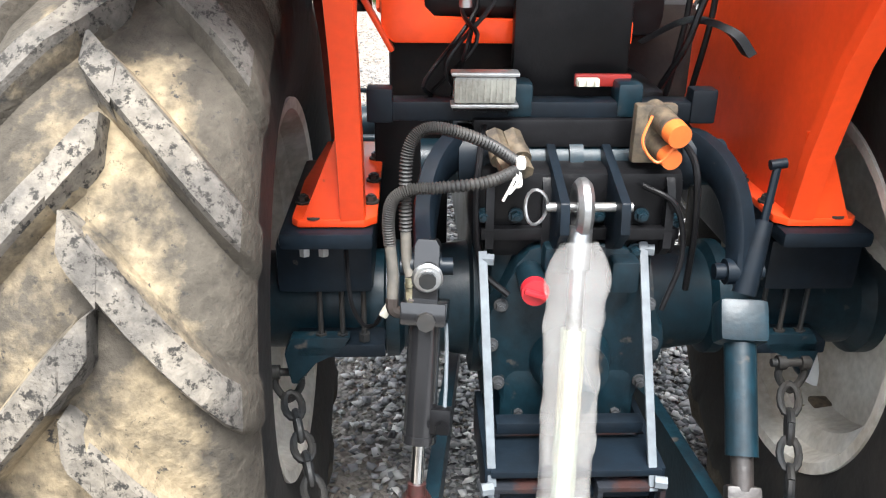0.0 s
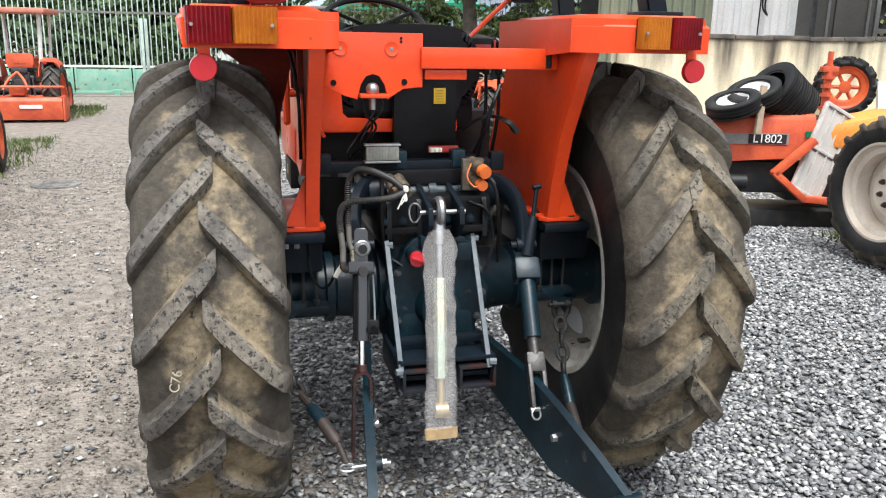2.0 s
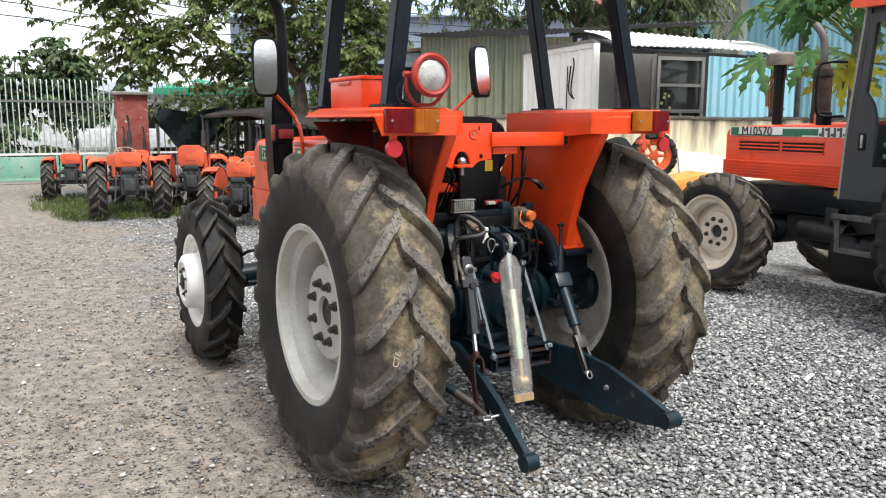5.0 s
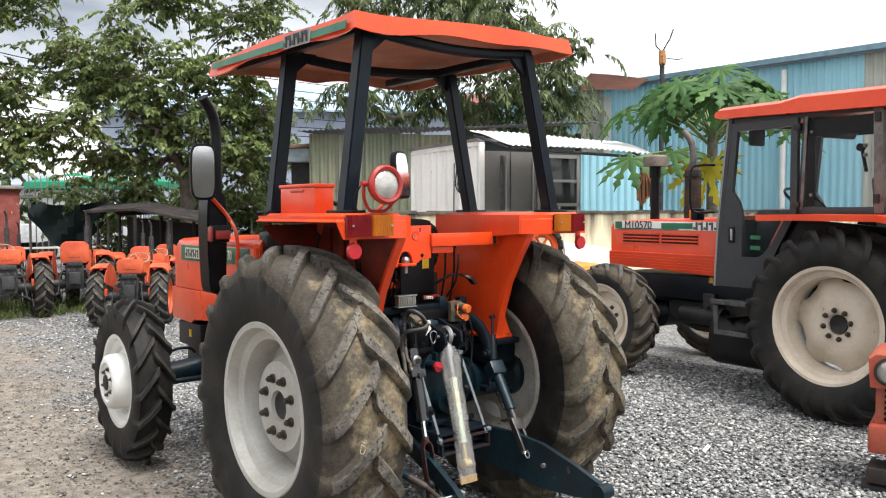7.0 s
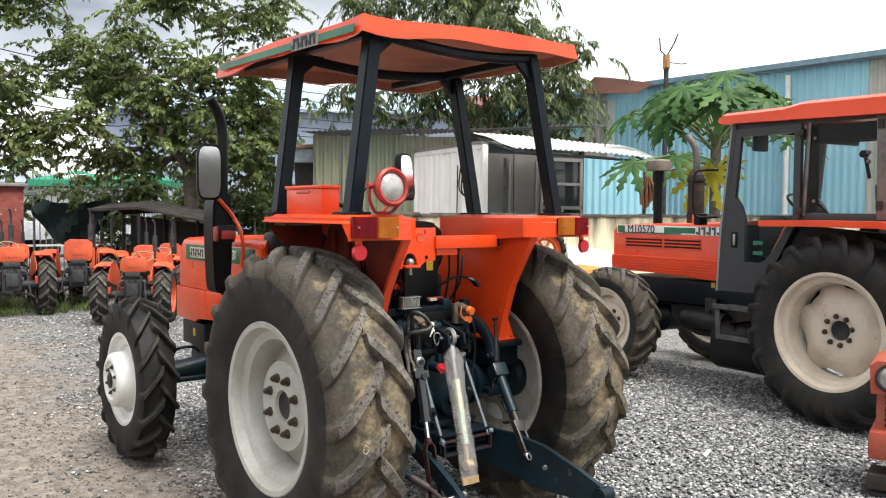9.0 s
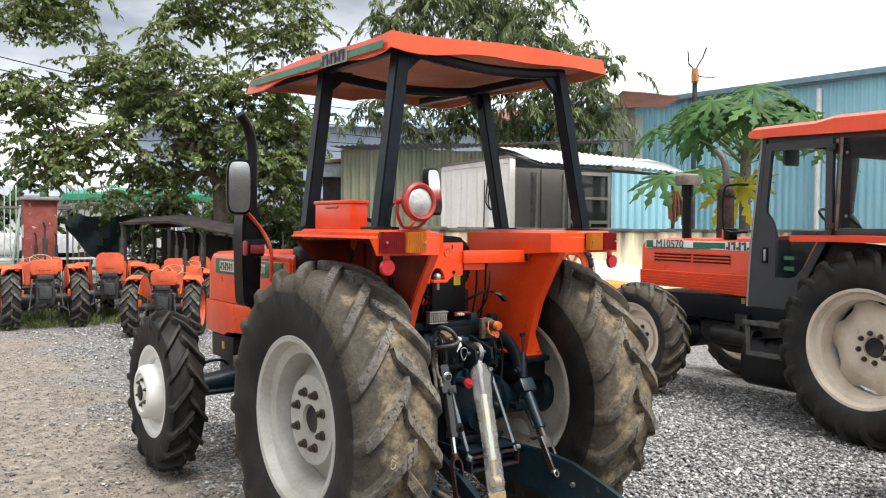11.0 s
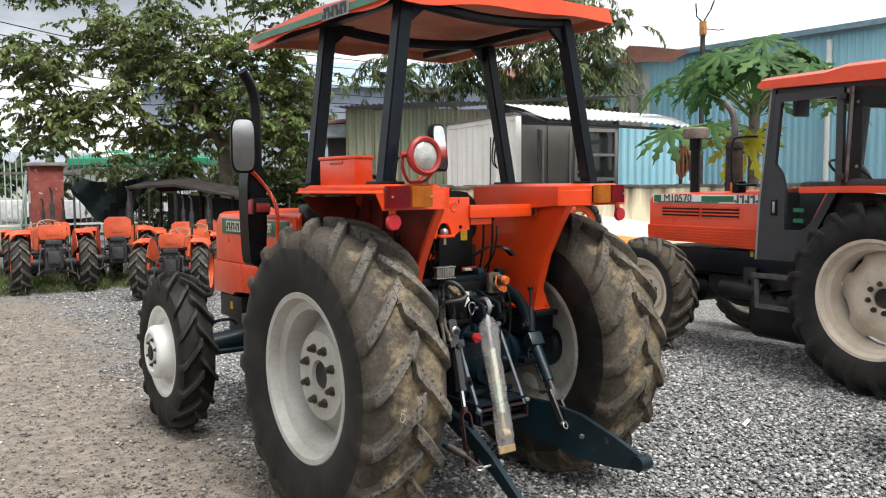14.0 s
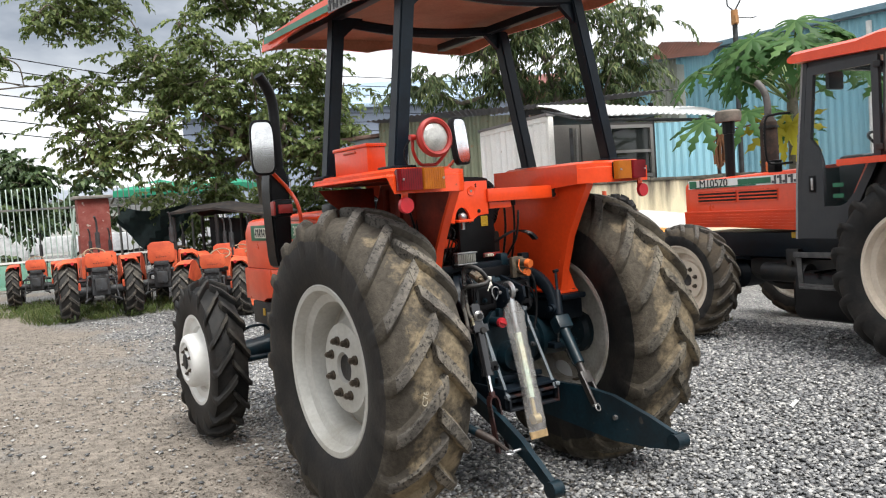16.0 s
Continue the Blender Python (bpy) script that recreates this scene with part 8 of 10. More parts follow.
shed_block("warehouse", "brown roofed hall beyond the blue building", 22.5, 20.5, 10, 8, 5.6, -35, mat("brown_wall", (0.24, 0.10, 0.07), 0.8, scale=1), mat("brown_roof", (0.20, 0.065, 0.05), 0.8, scale=1), 1.0)

# ---- stained yard wall ----
def wall_material():
    ma = mat("stained_cream_plaster", (0.80, 0.71, 0.50), 0.9, col2=(0.68, 0.57, 0.37), scale=1.6, lo=0.35, hi=0.7, fine=0.12, bump=0.3, bscale=25)
    N, L = ma.node_tree.nodes, ma.node_tree.links
    bs = N["Principled BSDF"]
    src = bs.inputs["Base Color"].links[0].from_socket
    co = N.new("ShaderNodeTexCoord")
    mp = N.new("ShaderNodeMapping")
    mp.inputs["Scale"].default_value = (4.2, 4.2, 0.7)
    L.new(co.outputs["Object"], mp.inputs["Vector"])
    no = N.new("ShaderNodeTexNoise")
    no.inputs["Scale"].default_value, no.inputs["Detail"].default_value = 1.0, 9.0
    L.new(mp.outputs[0], no.inputs["Vector"])
    sp = N.new("ShaderNodeSeparateXYZ")
    L.new(co.outputs["Object"], sp.inputs[0])
    # water stains run down from the coping
    h = N.new("ShaderNodeMapRange")
    h.inputs["From Min"].default_value, h.inputs["From Max"].default_value = 0.7, 1.63
    h.inputs["To Min"].default_value, h.inputs["To Max"].default_value = -0.22, 0.20
    L.new(sp.outputs["Z"], h.inputs["Value"])
    ad = N.new("ShaderNodeMath")
    ad.operation = "ADD"
    L.new(no.outputs["Fac"], ad.inputs[0])
    L.new(h.outputs["Result"], ad.inputs[1])
    rg = N.new("ShaderNodeMapRange")
    rg.inputs["From Min"].default_value, rg.inputs["From Max"].default_value = 0.48, 0.78
    L.new(ad.outputs[0], rg.inputs["Value"])
    mx = N.new("ShaderNodeMix")
    mx.data_type = "RGBA"
    mx.inputs["B"].default_value = (0.075, 0.062, 0.048, 1)
    L.new(rg.outputs["Result"], mx.inputs["Factor"])
    L.new(src, mx.inputs["A"])
    L.new(mx.outputs["Result"], bs.inputs["Base Color"])
    return ma


yard_wall = thing("yard_wall", "cream plaster yard wall with dark water stains", "wall", FAR @ pose(0, 4.78, 0), kind="structure")
bm = bmesh.new()
box(bm, (9.9, 0.08, 0.80), (14.2, 0.16, 1.60))
part("plaster", bm, wall_material(), yard_wall)
bm = bmesh.new()
rnd = random.Random(2)
x = 2.8
while x < 17:
    w = rnd.uniform(0.25, 0.5)
    box(bm, (x + w / 2, 0.08, 1.618 + rnd.uniform(-0.008, 0.01)), (w * 0.98, 0.19, 0.045), bevel=0.008)
    x += w
part("coping", bm, mat("mossy_coping", (0.06, 0.055, 0.045), 0.9, col2=(0.14, 0.12, 0.09), scale=6, bump=0.6, bscale=20), yard_wall)


# ---- sheds and container behind the wall ----
def corrugated(bm, a, b, z0, z1, pitch=0.10, amp=0.014, thick=0.004):
    """Upright corrugated sheet from a to b (plan points)."""
    a, b = Vector((*a, 0)), Vector((*b, 0))
    d = b - a
    n = max(4, int(d.length / pitch * 4))
    nrm = Vector((d.y, -d.x, 0)).normalized()
    cols = []
    for i in range(n + 1):
        p = a + d * (i / n) + nrm * amp * (1 if i % 4 in (1, 2) else -1)
        cols.append((p, p - nrm * thick))
    for k in (0, 1):
        lo = [bm.verts.new((c[k].x, c[k].y, z0)) for c in cols]
        hi = [bm.verts.new((c[k].x, c[k].y, z1)) for c in cols]
        for i in range(n):
            bm.faces.new((lo[i], lo[i + 1], hi[i + 1], hi[i]))


def roof_sheet(bm, tl, tr, br, bl, pitch=0.11, amp=0.018):
    """Corrugated roof with the waves running down from the top edge."""
    tl, tr, br, bl = map(Vector, (tl, tr, br, bl))
    n = int((tr - tl).length / pitch * 4)
    up = (tr - tl).cross(bl - tl).normalized()
    up = up if up.z > 0 else -up
    rows = []
    for v in (0.0, 0.25, 0.5, 0.75, 1.0):
        rows.append([bm.verts.new(tl.lerp(tr, i / n).lerp(bl.lerp(br, i / n), v) + up * amp * math.sin(i * math.pi / 2) + up * 0.02 * math.sin(v * 5 + i * 0.05)) for i in range(n + 1)])
    for q, w in zip(rows, rows[1:]):
        for i in range(n):
            bm.faces.new((q[i], q[i + 1], w[i + 1], w[i]))
    bmesh.ops.solidify(bm, geom=bm.faces[:], thickness=0.004)


GREENTIN = mat("dull_green_tin", (0.155, 0.18, 0.12), 0.65, col2=(0.22, 0.22, 0.15), scale=1.2, per=0.1, spots=((0.20, 0.14, 0.08), 5, 0.64))
WHITETIN = mat("white_container_paint", (0.84, 0.83, 0.80), 0.55, col2=(0.76, 0.74, 0.69), scale=1.5, per=0.03, spots=((0.36, 0.25, 0.16), 7, 0.70))
GREYDOOR = mat("grey_door_paint", (0.085, 0.080, 0.074), 0.6, col2=(0.12, 0.11, 0.10), scale=2)
TINROOF = mat("bright_tin_roof", (0.86, 0.87, 0.88), 0.5, 0.0, col2=(0.78, 0.78, 0.77), scale=2)
OLDROOF = mat("dark_tin_roof", (0.12, 0.12, 0.13), 0.6, col2=(0.2, 0.18, 0.17), scale=2)
green_shed = thing("tin_shed", "shed of dull green corrugated sheets with low roof", "shed", FAR)
pts = [(5.65, 12.1), (6.1, 11.77), (6.55, 11.44), (7.0, 11.11), (7.5, 10.74), (8.1, 10.3)]
for a, b in zip(pts, pts[1:]):
    bm = bmesh.new()
    corrugated(bm, a, b, 0, 3.30 + 0.02 * math.sin(a[0] * 9), 0.16, 0.02)
    part("wall_sheet", bm, GREENTIN, green_shed)
bm = bmesh.new()
corrugated(bm, (5.65, 12.1), (7.2, 14.4), 0, 3.3, 0.16, 0.02)
part("wall_sheet", bm, GREENTIN, green_shed)
bm = bmesh.new()
roof_sheet(bm, (7.4, 14.8, 3.55), (12.3, 11.2, 3.85), (10.4, 8.2, 3.50), (5.3, 12.0, 3.36))
part("roof", bm, OLDROOF, green_shed)
bm = bmesh.new()
box(bm, (8.6, 10.0, 3.30), (1.3, 0.08, 0.10), pose(0, 0, 0, 0, 0, -36))
for x, y in ((8.15, 10.3), (9.2, 9.55), (10.2, 8.8)):
    box(bm, (x, y, 1.65), (0.08, 0.08, 3.3))
part("roof_frame", bm, DARK, green_shed)
eave = thing("blue_eave", "pale blue eave of a small house behind the trees", "house", FAR @ pose(5.55, 12.75, 0, 0, 0, -36))
bm = bmesh.new()
box(bm, (0.25, 0.6, 1.38), (0.6, 0.9, 2.76))
part("wall", bm, mat("dim_house_wall", (0.035, 0.036, 0.034), 0.8), eave)
bm = bmesh.new()
box(bm, (0.2, 0.5, 2.88), (0.95, 1.2, 0.30), bevel=0.02)
part("fascia", bm, mat("pale_blue_fascia", (0.34, 0.42, 0.46), 0.7), eave)
bm = bmesh.new()
box(bm, (0.15, 0.5, 3.07), (1.2, 1.4, 0.08), pose(0, 0, 0, 0, -4, 0), bevel=0.02)
part("roof", bm, mat("brown_eave_roof", (0.22, 0.14, 0.11), 0.8), eave)

container = thing("site_container", "white corrugated container with grey doors and side window", "container", FAR @ pose(6.30, 7.30, 0, 0, 0, -8))
for k in range(4):
    bm = bmesh.new()
    corrugated(bm, (0, 0.62 * k), (0, 0.62 * (k + 1)), 0.1, 2.78, 0.22, 0.022)
    part("wall_sheet", bm, WHITETIN, container)
bm = bmesh.new()
for y in (-0.02, 2.50):
    box(bm, (0.03, y, 1.42), (0.10, 0.08, 2.80), bevel=0.008)
box(bm, (0.02, 1.24, 2.80), (0.10, 2.5, 0.10), bevel=0.008)
part("corner_frame", bm, WHITETIN, container)
bm = bmesh.new()
tube(bm, smooth_line([(-0.06, 0.55, 2.62), (-0.07, 0.5, 2.5), (-0.05, 0.62, 2.1), (-0.06, 0.5, 1.95), (-0.05, 0.7, 2.1), (-0.06, 0.62, 2.5)], 5), 0.012, 6)
tube(bm, [(-0.05, 0.75, 2.5), (-0.05, 0.78, 1.2)], 0.010, 6)
part("hanging_cable", bm, BLACK, container)
for k in range(2):
    bm = bmesh.new()
    box(bm, (0.32 + 0.55 * k, -0.03, 1.40), (0.53, 0.05, 2.55), bevel=0.008)
    dr = part("door", bm, GREYDOOR, container)
    bm = bmesh.new()
    cyl(bm, (0.50 + 0.55 * k, -0.075, 0.2), (0.50 + 0.55 * k, -0.075, 2.6), 0.018, n=8)
    part("lock_bar", bm, CABLIGHT, dr)
bm = bmesh.new()
box(bm, (1.62, 0.5, 1.40), (1.0, 1.0, 2.6))
part("side_room", bm, mat("dim_room_wall", (0.045, 0.042, 0.04), 0.8), container)
win = part("window", (lambda b: (box(b, (1.62, -0.02, 1.75), (0.92, 0.06, 0.06)), box(b, (1.62, -0.02, 2.62), (0.92, 0.06, 0.06)), box(b, (1.62, -0.02, 2.18), (0.92, 0.05, 0.05)), box(b, (1.19, -0.02, 1.9), (0.06, 0.06, 1.5)), box(b, (2.05, -0.02, 1.9), (0.06, 0.06, 1.5)), b)[-1])(bmesh.new()), CABLIGHT, container, "grey framed window")
bm = bmesh.new()
box(bm, (1.62, -0.005, 1.95), (0.84, 0.008, 1.35))
part("pane", bm, glowless_glass("dim_pane", (0.03, 0.035, 0.035), 0.9, 0.05), win)
bm = bmesh.new()
rnd = random.Random(8)
for k in range(9):
    box(bm, (1.26 + rnd.uniform(0, 0.4), -0.012, 1.60 + rnd.uniform(0, 0.45)), (0.045, 0.004, 0.045), pose(0, 0, 0, 0, rnd.uniform(0, 90), 0))
part("pane_sticker", bm, mat("pale_yellow_sticker", (0.5, 0.5, 0.22), 0.6), win)
bm = bmesh.new()
box(bm, (1.2, 1.25, 2.86), (2.5, 2.6, 0.05))
part("roof", bm, OLDROOF, container)
awning = thing("tin_awning", "bright white corrugated tin awning on a thin frame", "awning", FAR)
bm = bmesh.new()
roof_sheet(bm, (5.98, 7.15, 2.98), (8.75, 6.45, 2.90), (7.90, 4.95, 2.55), (5.62, 5.75, 2.66))
part("sheet", bm, TINROOF, awning)
bm = bmesh.new()
tube(bm, [(5.70, 5.85, 2.60), (7.85, 5.08, 2.49)], 0.025, 8)
tube(bm, [(6.05, 7.10, 2.90), (5.70, 5.85, 2.60)], 0.02, 8)
tube(bm, [(8.65, 6.40, 2.80), (7.85, 5.08, 2.49)], 0.02, 8)
for p in ((7.80, 5.10), (5.95, 6.3)):
    tube(bm, [(*p, 0), (*p, 2.52)], 0.03, 8)
part("frame", bm, OLDGREY, awning)

# ---- blue hall ----
BLUETIN = mat("sky_blue_tin", (0.25, 0.50, 0.60), 0.55, col2=(0.30, 0.54, 0.62), scale=0.7, per=0.04, fine=0.06)
CLEARTIN = mat("pale_translucent_sheet", (0.42, 0.42, 0.37), 0.7, col2=(0.33, 0.34, 0.30), scale=1.5)
blue = thing("blue_hall", "large hall clad in sky-blue corrugated sheet", "building", FAR)
fa, fb = Vector((16.3, 18.5)), Vector((18.3, -2.5))
n = 22
for k in range(n):
    bm = bmesh.new()
    a, b = fa.lerp(fb, (k - 0.38) / n), fa.lerp(fb, (k + 0.62) / n)
    corrugated(bm, a, b, 0, 5.5, 0.19, 0.022)
    part("wall_sheet", bm, CLEARTIN if k in (4, 13) else BLUETIN, blue, "pale worn sheet" if k in (4, 13) else "")
bm = bmesh.new()
box(bm, ((fa + fb) / 2).to_3d() + Vector((-0.1, 0, 5.55)), (0.35, 21.3, 0.14), pose(0, 0, 0, 0, 0, math.degrees(math.atan2(2.0, 21.0))))
part("gutter", bm, mat("blue_grey_gutter", (0.16, 0.27, 0.33), 0.5), blue)
bm = bmesh.new()
box(bm, ((fa + fb) / 2).to_3d() + Vector((4.0, 0.4, 6.0)), (8.4, 21.6, 0.10), pose(0, 0, 0, 0, -7, math.degrees(math.atan2(2.0, 21.0))))
part("roof", bm, GREYROOF, blue)
bm = bmesh.new()
p = fa.lerp(fb, 0.484)
tube(bm, [(p.x - 0.1, p.y, 5.3), (p.x - 0.12, p.y, 0)], 0.07, 10)
part("downpipe", bm, WHITEPAINT, blue)
bm = bmesh.new()
corrugated(bm, (9.6, 10.4), (13.4, 9.3), 0, 3.0, 0.19, 0.02)
low_blue = part("blue_fence", bm, BLUETIN, m=FAR)
tagged(low_blue, "blue corrugated sheet fence beyond the container", "fence", kind="structure")

pole = thing("antenna_pole", "thin pole with forked aerial and small lamp", "pole", FAR @ pose(11.56, 7.72, 0))
bm = bmesh.new()
cyl(bm, (0, 0, 0), (0, 0, 5.0), 0.05, n=10)
part("shaft", bm, OLDGREY, pole)
bm = bmesh.new()
cyl(bm, (0, 0, 4.75), (0, 0, 5.05), 0.07, n=10)
box(bm, (-0.05, -0.06, 4.85), (0.09, 0.09, 0.16))
part("insulator", bm, mat("rusty_yellow", (0.45, 0.22, 0.08), 0.7), pole)
bm = bmesh.new()
tube(bm, [(0, 0, 5.02), (-0.10, 0.08, 5.15), (-0.12, 0.09, 5.42)], 0.014, 6)
tube(bm, [(0, 0, 5.02), (0.12, -0.10, 5.3), (0.18, -0.14, 5.5)], 0.016, 6)
tube(bm, [(0, 0, 4.9), (0.25, -0.2, 4.86), (0.33, -0.26, 4.88)], 0.012, 6)
part("aerial", bm, DARK, pole)

brown = thing("brown_roof_house", "house gable with rusty brown tin roof behind the hall", "house", FAR)
bm = bmesh.new()
roof_sheet(bm, (15.3, 13.25, 5.72), (15.3, 11.15, 5.28), (14.7, 11.15, 4.90), (14.7, 13.25, 5.18))
part("roof", bm, mat("rusty_brown_tin", (0.15, 0.055, 0.035), 0.8, col2=(0.10, 0.045, 0.032), scale=2), brown)
bm = bmesh.new()
box(bm, (15.0, 12.47, 2.45), (0.28, 0.26, 4.9))
part("pier", bm, CLEARTIN, brown)
bm = bmesh.new()
box(bm, (15.15, 15.0, 2.65), (0.5, 0.45, 5.3))
part("pier", bm, CLEARTIN, brown)


# ---- derelict small tractor, tyres and clutter by the wall ----
wreck = thing("scrap_tractor", "derelict orange tractor body without wheels, loaded with tyres", "tractor", pose(3.853, 3.171, -0.045, 0, 0, 74))
# local +y is the front of the body, pointing along the wall; the near flank is -x ... +x
bm = bmesh.new()
loft(bm, [hood_ring(-0.10, 0.22, 0.66, 1.00, 0.05), hood_ring(0.5, 0.22, 0.62, 0.97, 0.05), hood_ring(0.95, 0.21, 0.60, 0.93, 0.05)])
wh = part("hood", bm, ORANGE_OLD, wreck, "faded orange hood")
for s in (-1, 1):
    bm = bmesh.new()
    box(bm, (s * 0.224, 0.46, 0.80), (0.006, 0.72, 0.085))
    bd = part("name_band", bm, CABLIGHT, wh, "grey band along the hood")
    bm = bmesh.new()
    box(bm, (s * 0.228, 0.27, 0.80), (0.004, 0.30, 0.075))
    part("dark_band", bm, DARKMARK, bd)
    me = lettering("L1802", 0.095)
    me.materials.append(WHITEPAINT)
    share("model_number", me, bd, pose(s * 0.232, 0.27, 0.80, 90, 0, 90 * s), "white model number")
    bm = bmesh.new()
    box(bm, (s * 0.226, -0.06, 0.84), (0.004, 0.07, 0.05))
    part("green_label", bm, GREENBAND, wh)
bm = bmesh.new()
box(bm, (0, 0.45, 0.48), (0.30, 1.1, 0.26), bevel=0.03)
box(bm, (0, -0.4, 0.42), (0.30, 0.9, 0.26), bevel=0.03)
cyl(bm, (-0.20, 0.4, 0.45), (-0.20, 0.75, 0.45), 0.06, n=14)
box(bm, (0, 0.2, 0.16), (0.5, 2.0, 0.14), bevel=0.02)
part("engine", bm, DARK, wreck, "dark oily engine on blocks")
for s in (-1, 1):
    bm = bmesh.new()
    pts = [(-0.05, 0.80), (0.22, 0.545), (-0.02, 0.345), (-0.40, 0.315), (-0.48, 0.58)]
    for (y0, z0), (y1, z1) in zip(pts, pts[1:]):
        a, b = Vector((s * 0.33, y0, z0)), Vector((s * 0.33, y1, z1))
        box(bm, (a + b) / 2, (0.09, 0.05, (b - a).length + 0.03), tilt_to(b - a), 0.006)
    part("side_frame", bm, ORANGE_OLD, wreck, "orange foot frame")
bm = bmesh.new()
loft(bm, [hood_ring(-1.10, 0.20, 0.70, 0.98, 0.08), hood_ring(-0.70, 0.20, 0.72, 1.03, 0.1), hood_ring(-0.24, 0.18, 0.74, 0.93, 0.08)])
part("fender", bm, mat("yellow_orange_paint", (0.62, 0.24, 0.03), 0.5, col2=(0.55, 0.16, 0.03), scale=3), wreck, "yellow-orange rear fender")
bm = bmesh.new()
for y in (0.15, 0.45):
    tube(bm, [(-0.1, y, 0.98), (0.08, y + 0.06, 1.06)], 0.03, 8)
box(bm, (0, 0.30, 1.0), (0.26, 0.34, 0.08), bevel=0.02)
part("scrap_part", bm, ORANGE_OLD, wreck)
bm = bmesh.new()
box(bm, (0, 0, 0.19), (0.055, 0.03, 0.38), bevel=0.006)
plank = part("wood_prop", bm, mat("pale_wood", (0.34, 0.26, 0.18), 0.8), None)
plank.matrix_basis = pose(3.390, 2.967, 0.80) @ pose(0, 0, 0, -10, 9, 0)
tagged(plank, "short pale wood prop on the scrap hood", "wood")


def loose_tyre(m, R=0.245, W=0.12, rimmat=None, label="worn black ribbed tyre"):
    t = thing("tyre", label, "tyre", m, group="pile of tyres")
    share("tread", tyre_mesh(("loose", R, W), R, W, R * 0.58, 0.010, 26, 1, RUBBER, RUBBER, 0.012, 0.0, ribs=4), t, Matrix())
    if rimmat:
        bm = bmesh.new()
        lathe(bm, [(-W * 0.3, R * 0.60), (-W * 0.36, R * 0.56), (-W * 0.1, R * 0.5), (-W * 0.05, R * 0.2), (0, 0.01)], 28)
        part("rim", bm, rimmat, t)
    return t


loose_tyre(pose(3.259, 3.132, 1.02, 0, 68, 20), R=0.215, rimmat=WHITEPAINT, label="worn tyre on a white rim")
loose_tyre(pose(3.472, 3.179, 1.10, 0, 62, 25), R=0.215, rimmat=WHITEPAINT, label="worn tyre on a white rim")
for k in range(3):
    loose_tyre(pose(3.847 - 0.088 * k, 3.232, 0.985 + 0.072 * k, 0, 38, 6))

crate = thing("plastic_rack", "dirty clear plastic rack leaning on the scrap body", "rack", pose(3.804, 2.856, 0.34) @ pose(0, 0, 0, -8, 26, 0))
DIRTYCLEAR = mat("dirty_white_plastic", (0.50, 0.49, 0.46), 0.35, col2=(0.36, 0.33, 0.29), scale=5)
bm = bmesh.new()
for x in (-0.14, 0.14):
    box(bm, (x, 0, 0.36), (0.03, 0.03, 0.72), bevel=0.006)
for z in (0.0, 0.36, 0.72):
    box(bm, (0, 0, z), (0.30, 0.03, 0.03), bevel=0.006)
part("frame", bm, DIRTYCLEAR, crate)
bm = bmesh.new()
box(bm, (0, 0.004, 0.36), (0.26, 0.006, 0.70))
part("sheet", bm, glowless_glass("hazy_sheet", (0.55, 0.53, 0.49), 0.72, 0.25), crate)
for x in (-0.05, 0.05):
    bm = bmesh.new()
    box(bm, (x, -0.006, 0.36), (0.012, 0.012, 0.68))
    part("rib", bm, DIRTYCLEAR, crate)

spare = thing("spoked_wheel", "red spoked wheel with lugged tyre leaning on the wall", "wheel", pose(5.113, 4.110, 1.10, 0, 0, 58))
stand = thing("steel_stand", "low scrap steel stand under the wheel", "stand", pose(5.167, 4.171, 0))
bm = bmesh.new()
box(bm, (0, -0.02, 0.79), (0.8, 0.4, 0.05), bevel=0.006)
for x in (-0.35, 0.35):
    for y in (-0.16, 0.14):
        box(bm, (x, y, 0.385), (0.05, 0.05, 0.77), bevel=0.004)
part("frame", bm, RUST, stand)
wheel(spare, (0, 0, 0), 0.29, 0.15, 0.19, 0.03, 13, -1, RIMORANGE, "spoke", RUBBER, RUBBER, name="hub", lugw=0.035)
jack = thing("screw_jack", "rusty orange upright screw jack", "jack", pose(4.800, 3.972, 0))
bm = bmesh.new()
cyl(bm, (0, 0, 0), (0, 0, 1.31), 0.035, n=12)
cyl(bm, (0, 0, 1.30), (0, 0, 1.43), 0.026, n=10)
for z in (0.9, 1.02, 1.10, 1.18):
    cyl(bm, (0, 0, z), (0, 0, z + 0.03), 0.055, n=12)
box(bm, (0, 0, 1.27), (0.17, 0.06, 0.05), bevel=0.006)
cyl(bm, (0, 0, 0), (0, 0, 0.04), 0.14, n=16)
part("screw", bm, ORANGE_OLD, jack)
white_panel = thing("white_panel", "curved white vehicle panel leaning by the wall", "panel", FAR @ pose(5.78, 4.12, 0, 0, 0, -8))
bm = bmesh.new()
loft(bm, [[(-0.54 + 0.09 * k, 0.02, 0.0), (-0.54 + 0.09 * k, -0.10, 0.5), (-0.54 + 0.09 * k, 0.05, 1.22 - 0.0006 * (k - 1) ** 2 - 0.008 * k), (-0.54 + 0.09 * k, 0.08, 1.22 - 0.0006 * (k - 1) ** 2 - 0.008 * k), (-0.54 + 0.09 * k, -0.05, 0.5), (-0.54 + 0.09 * k, 0.05, 0)] for k in range(13)])
part("skin", bm, WHITEPAINT, white_panel)

# ---- front of an old red machine at the yard's east edge ----
red = thing("red_machine", "old faded red machine with round headlamp, front end", "vehicle", pose(2.344, -1.519, -0.03, 0, 0, 108) @ Matrix.Diagonal((0.968, 0.968, 0.955, 1)))
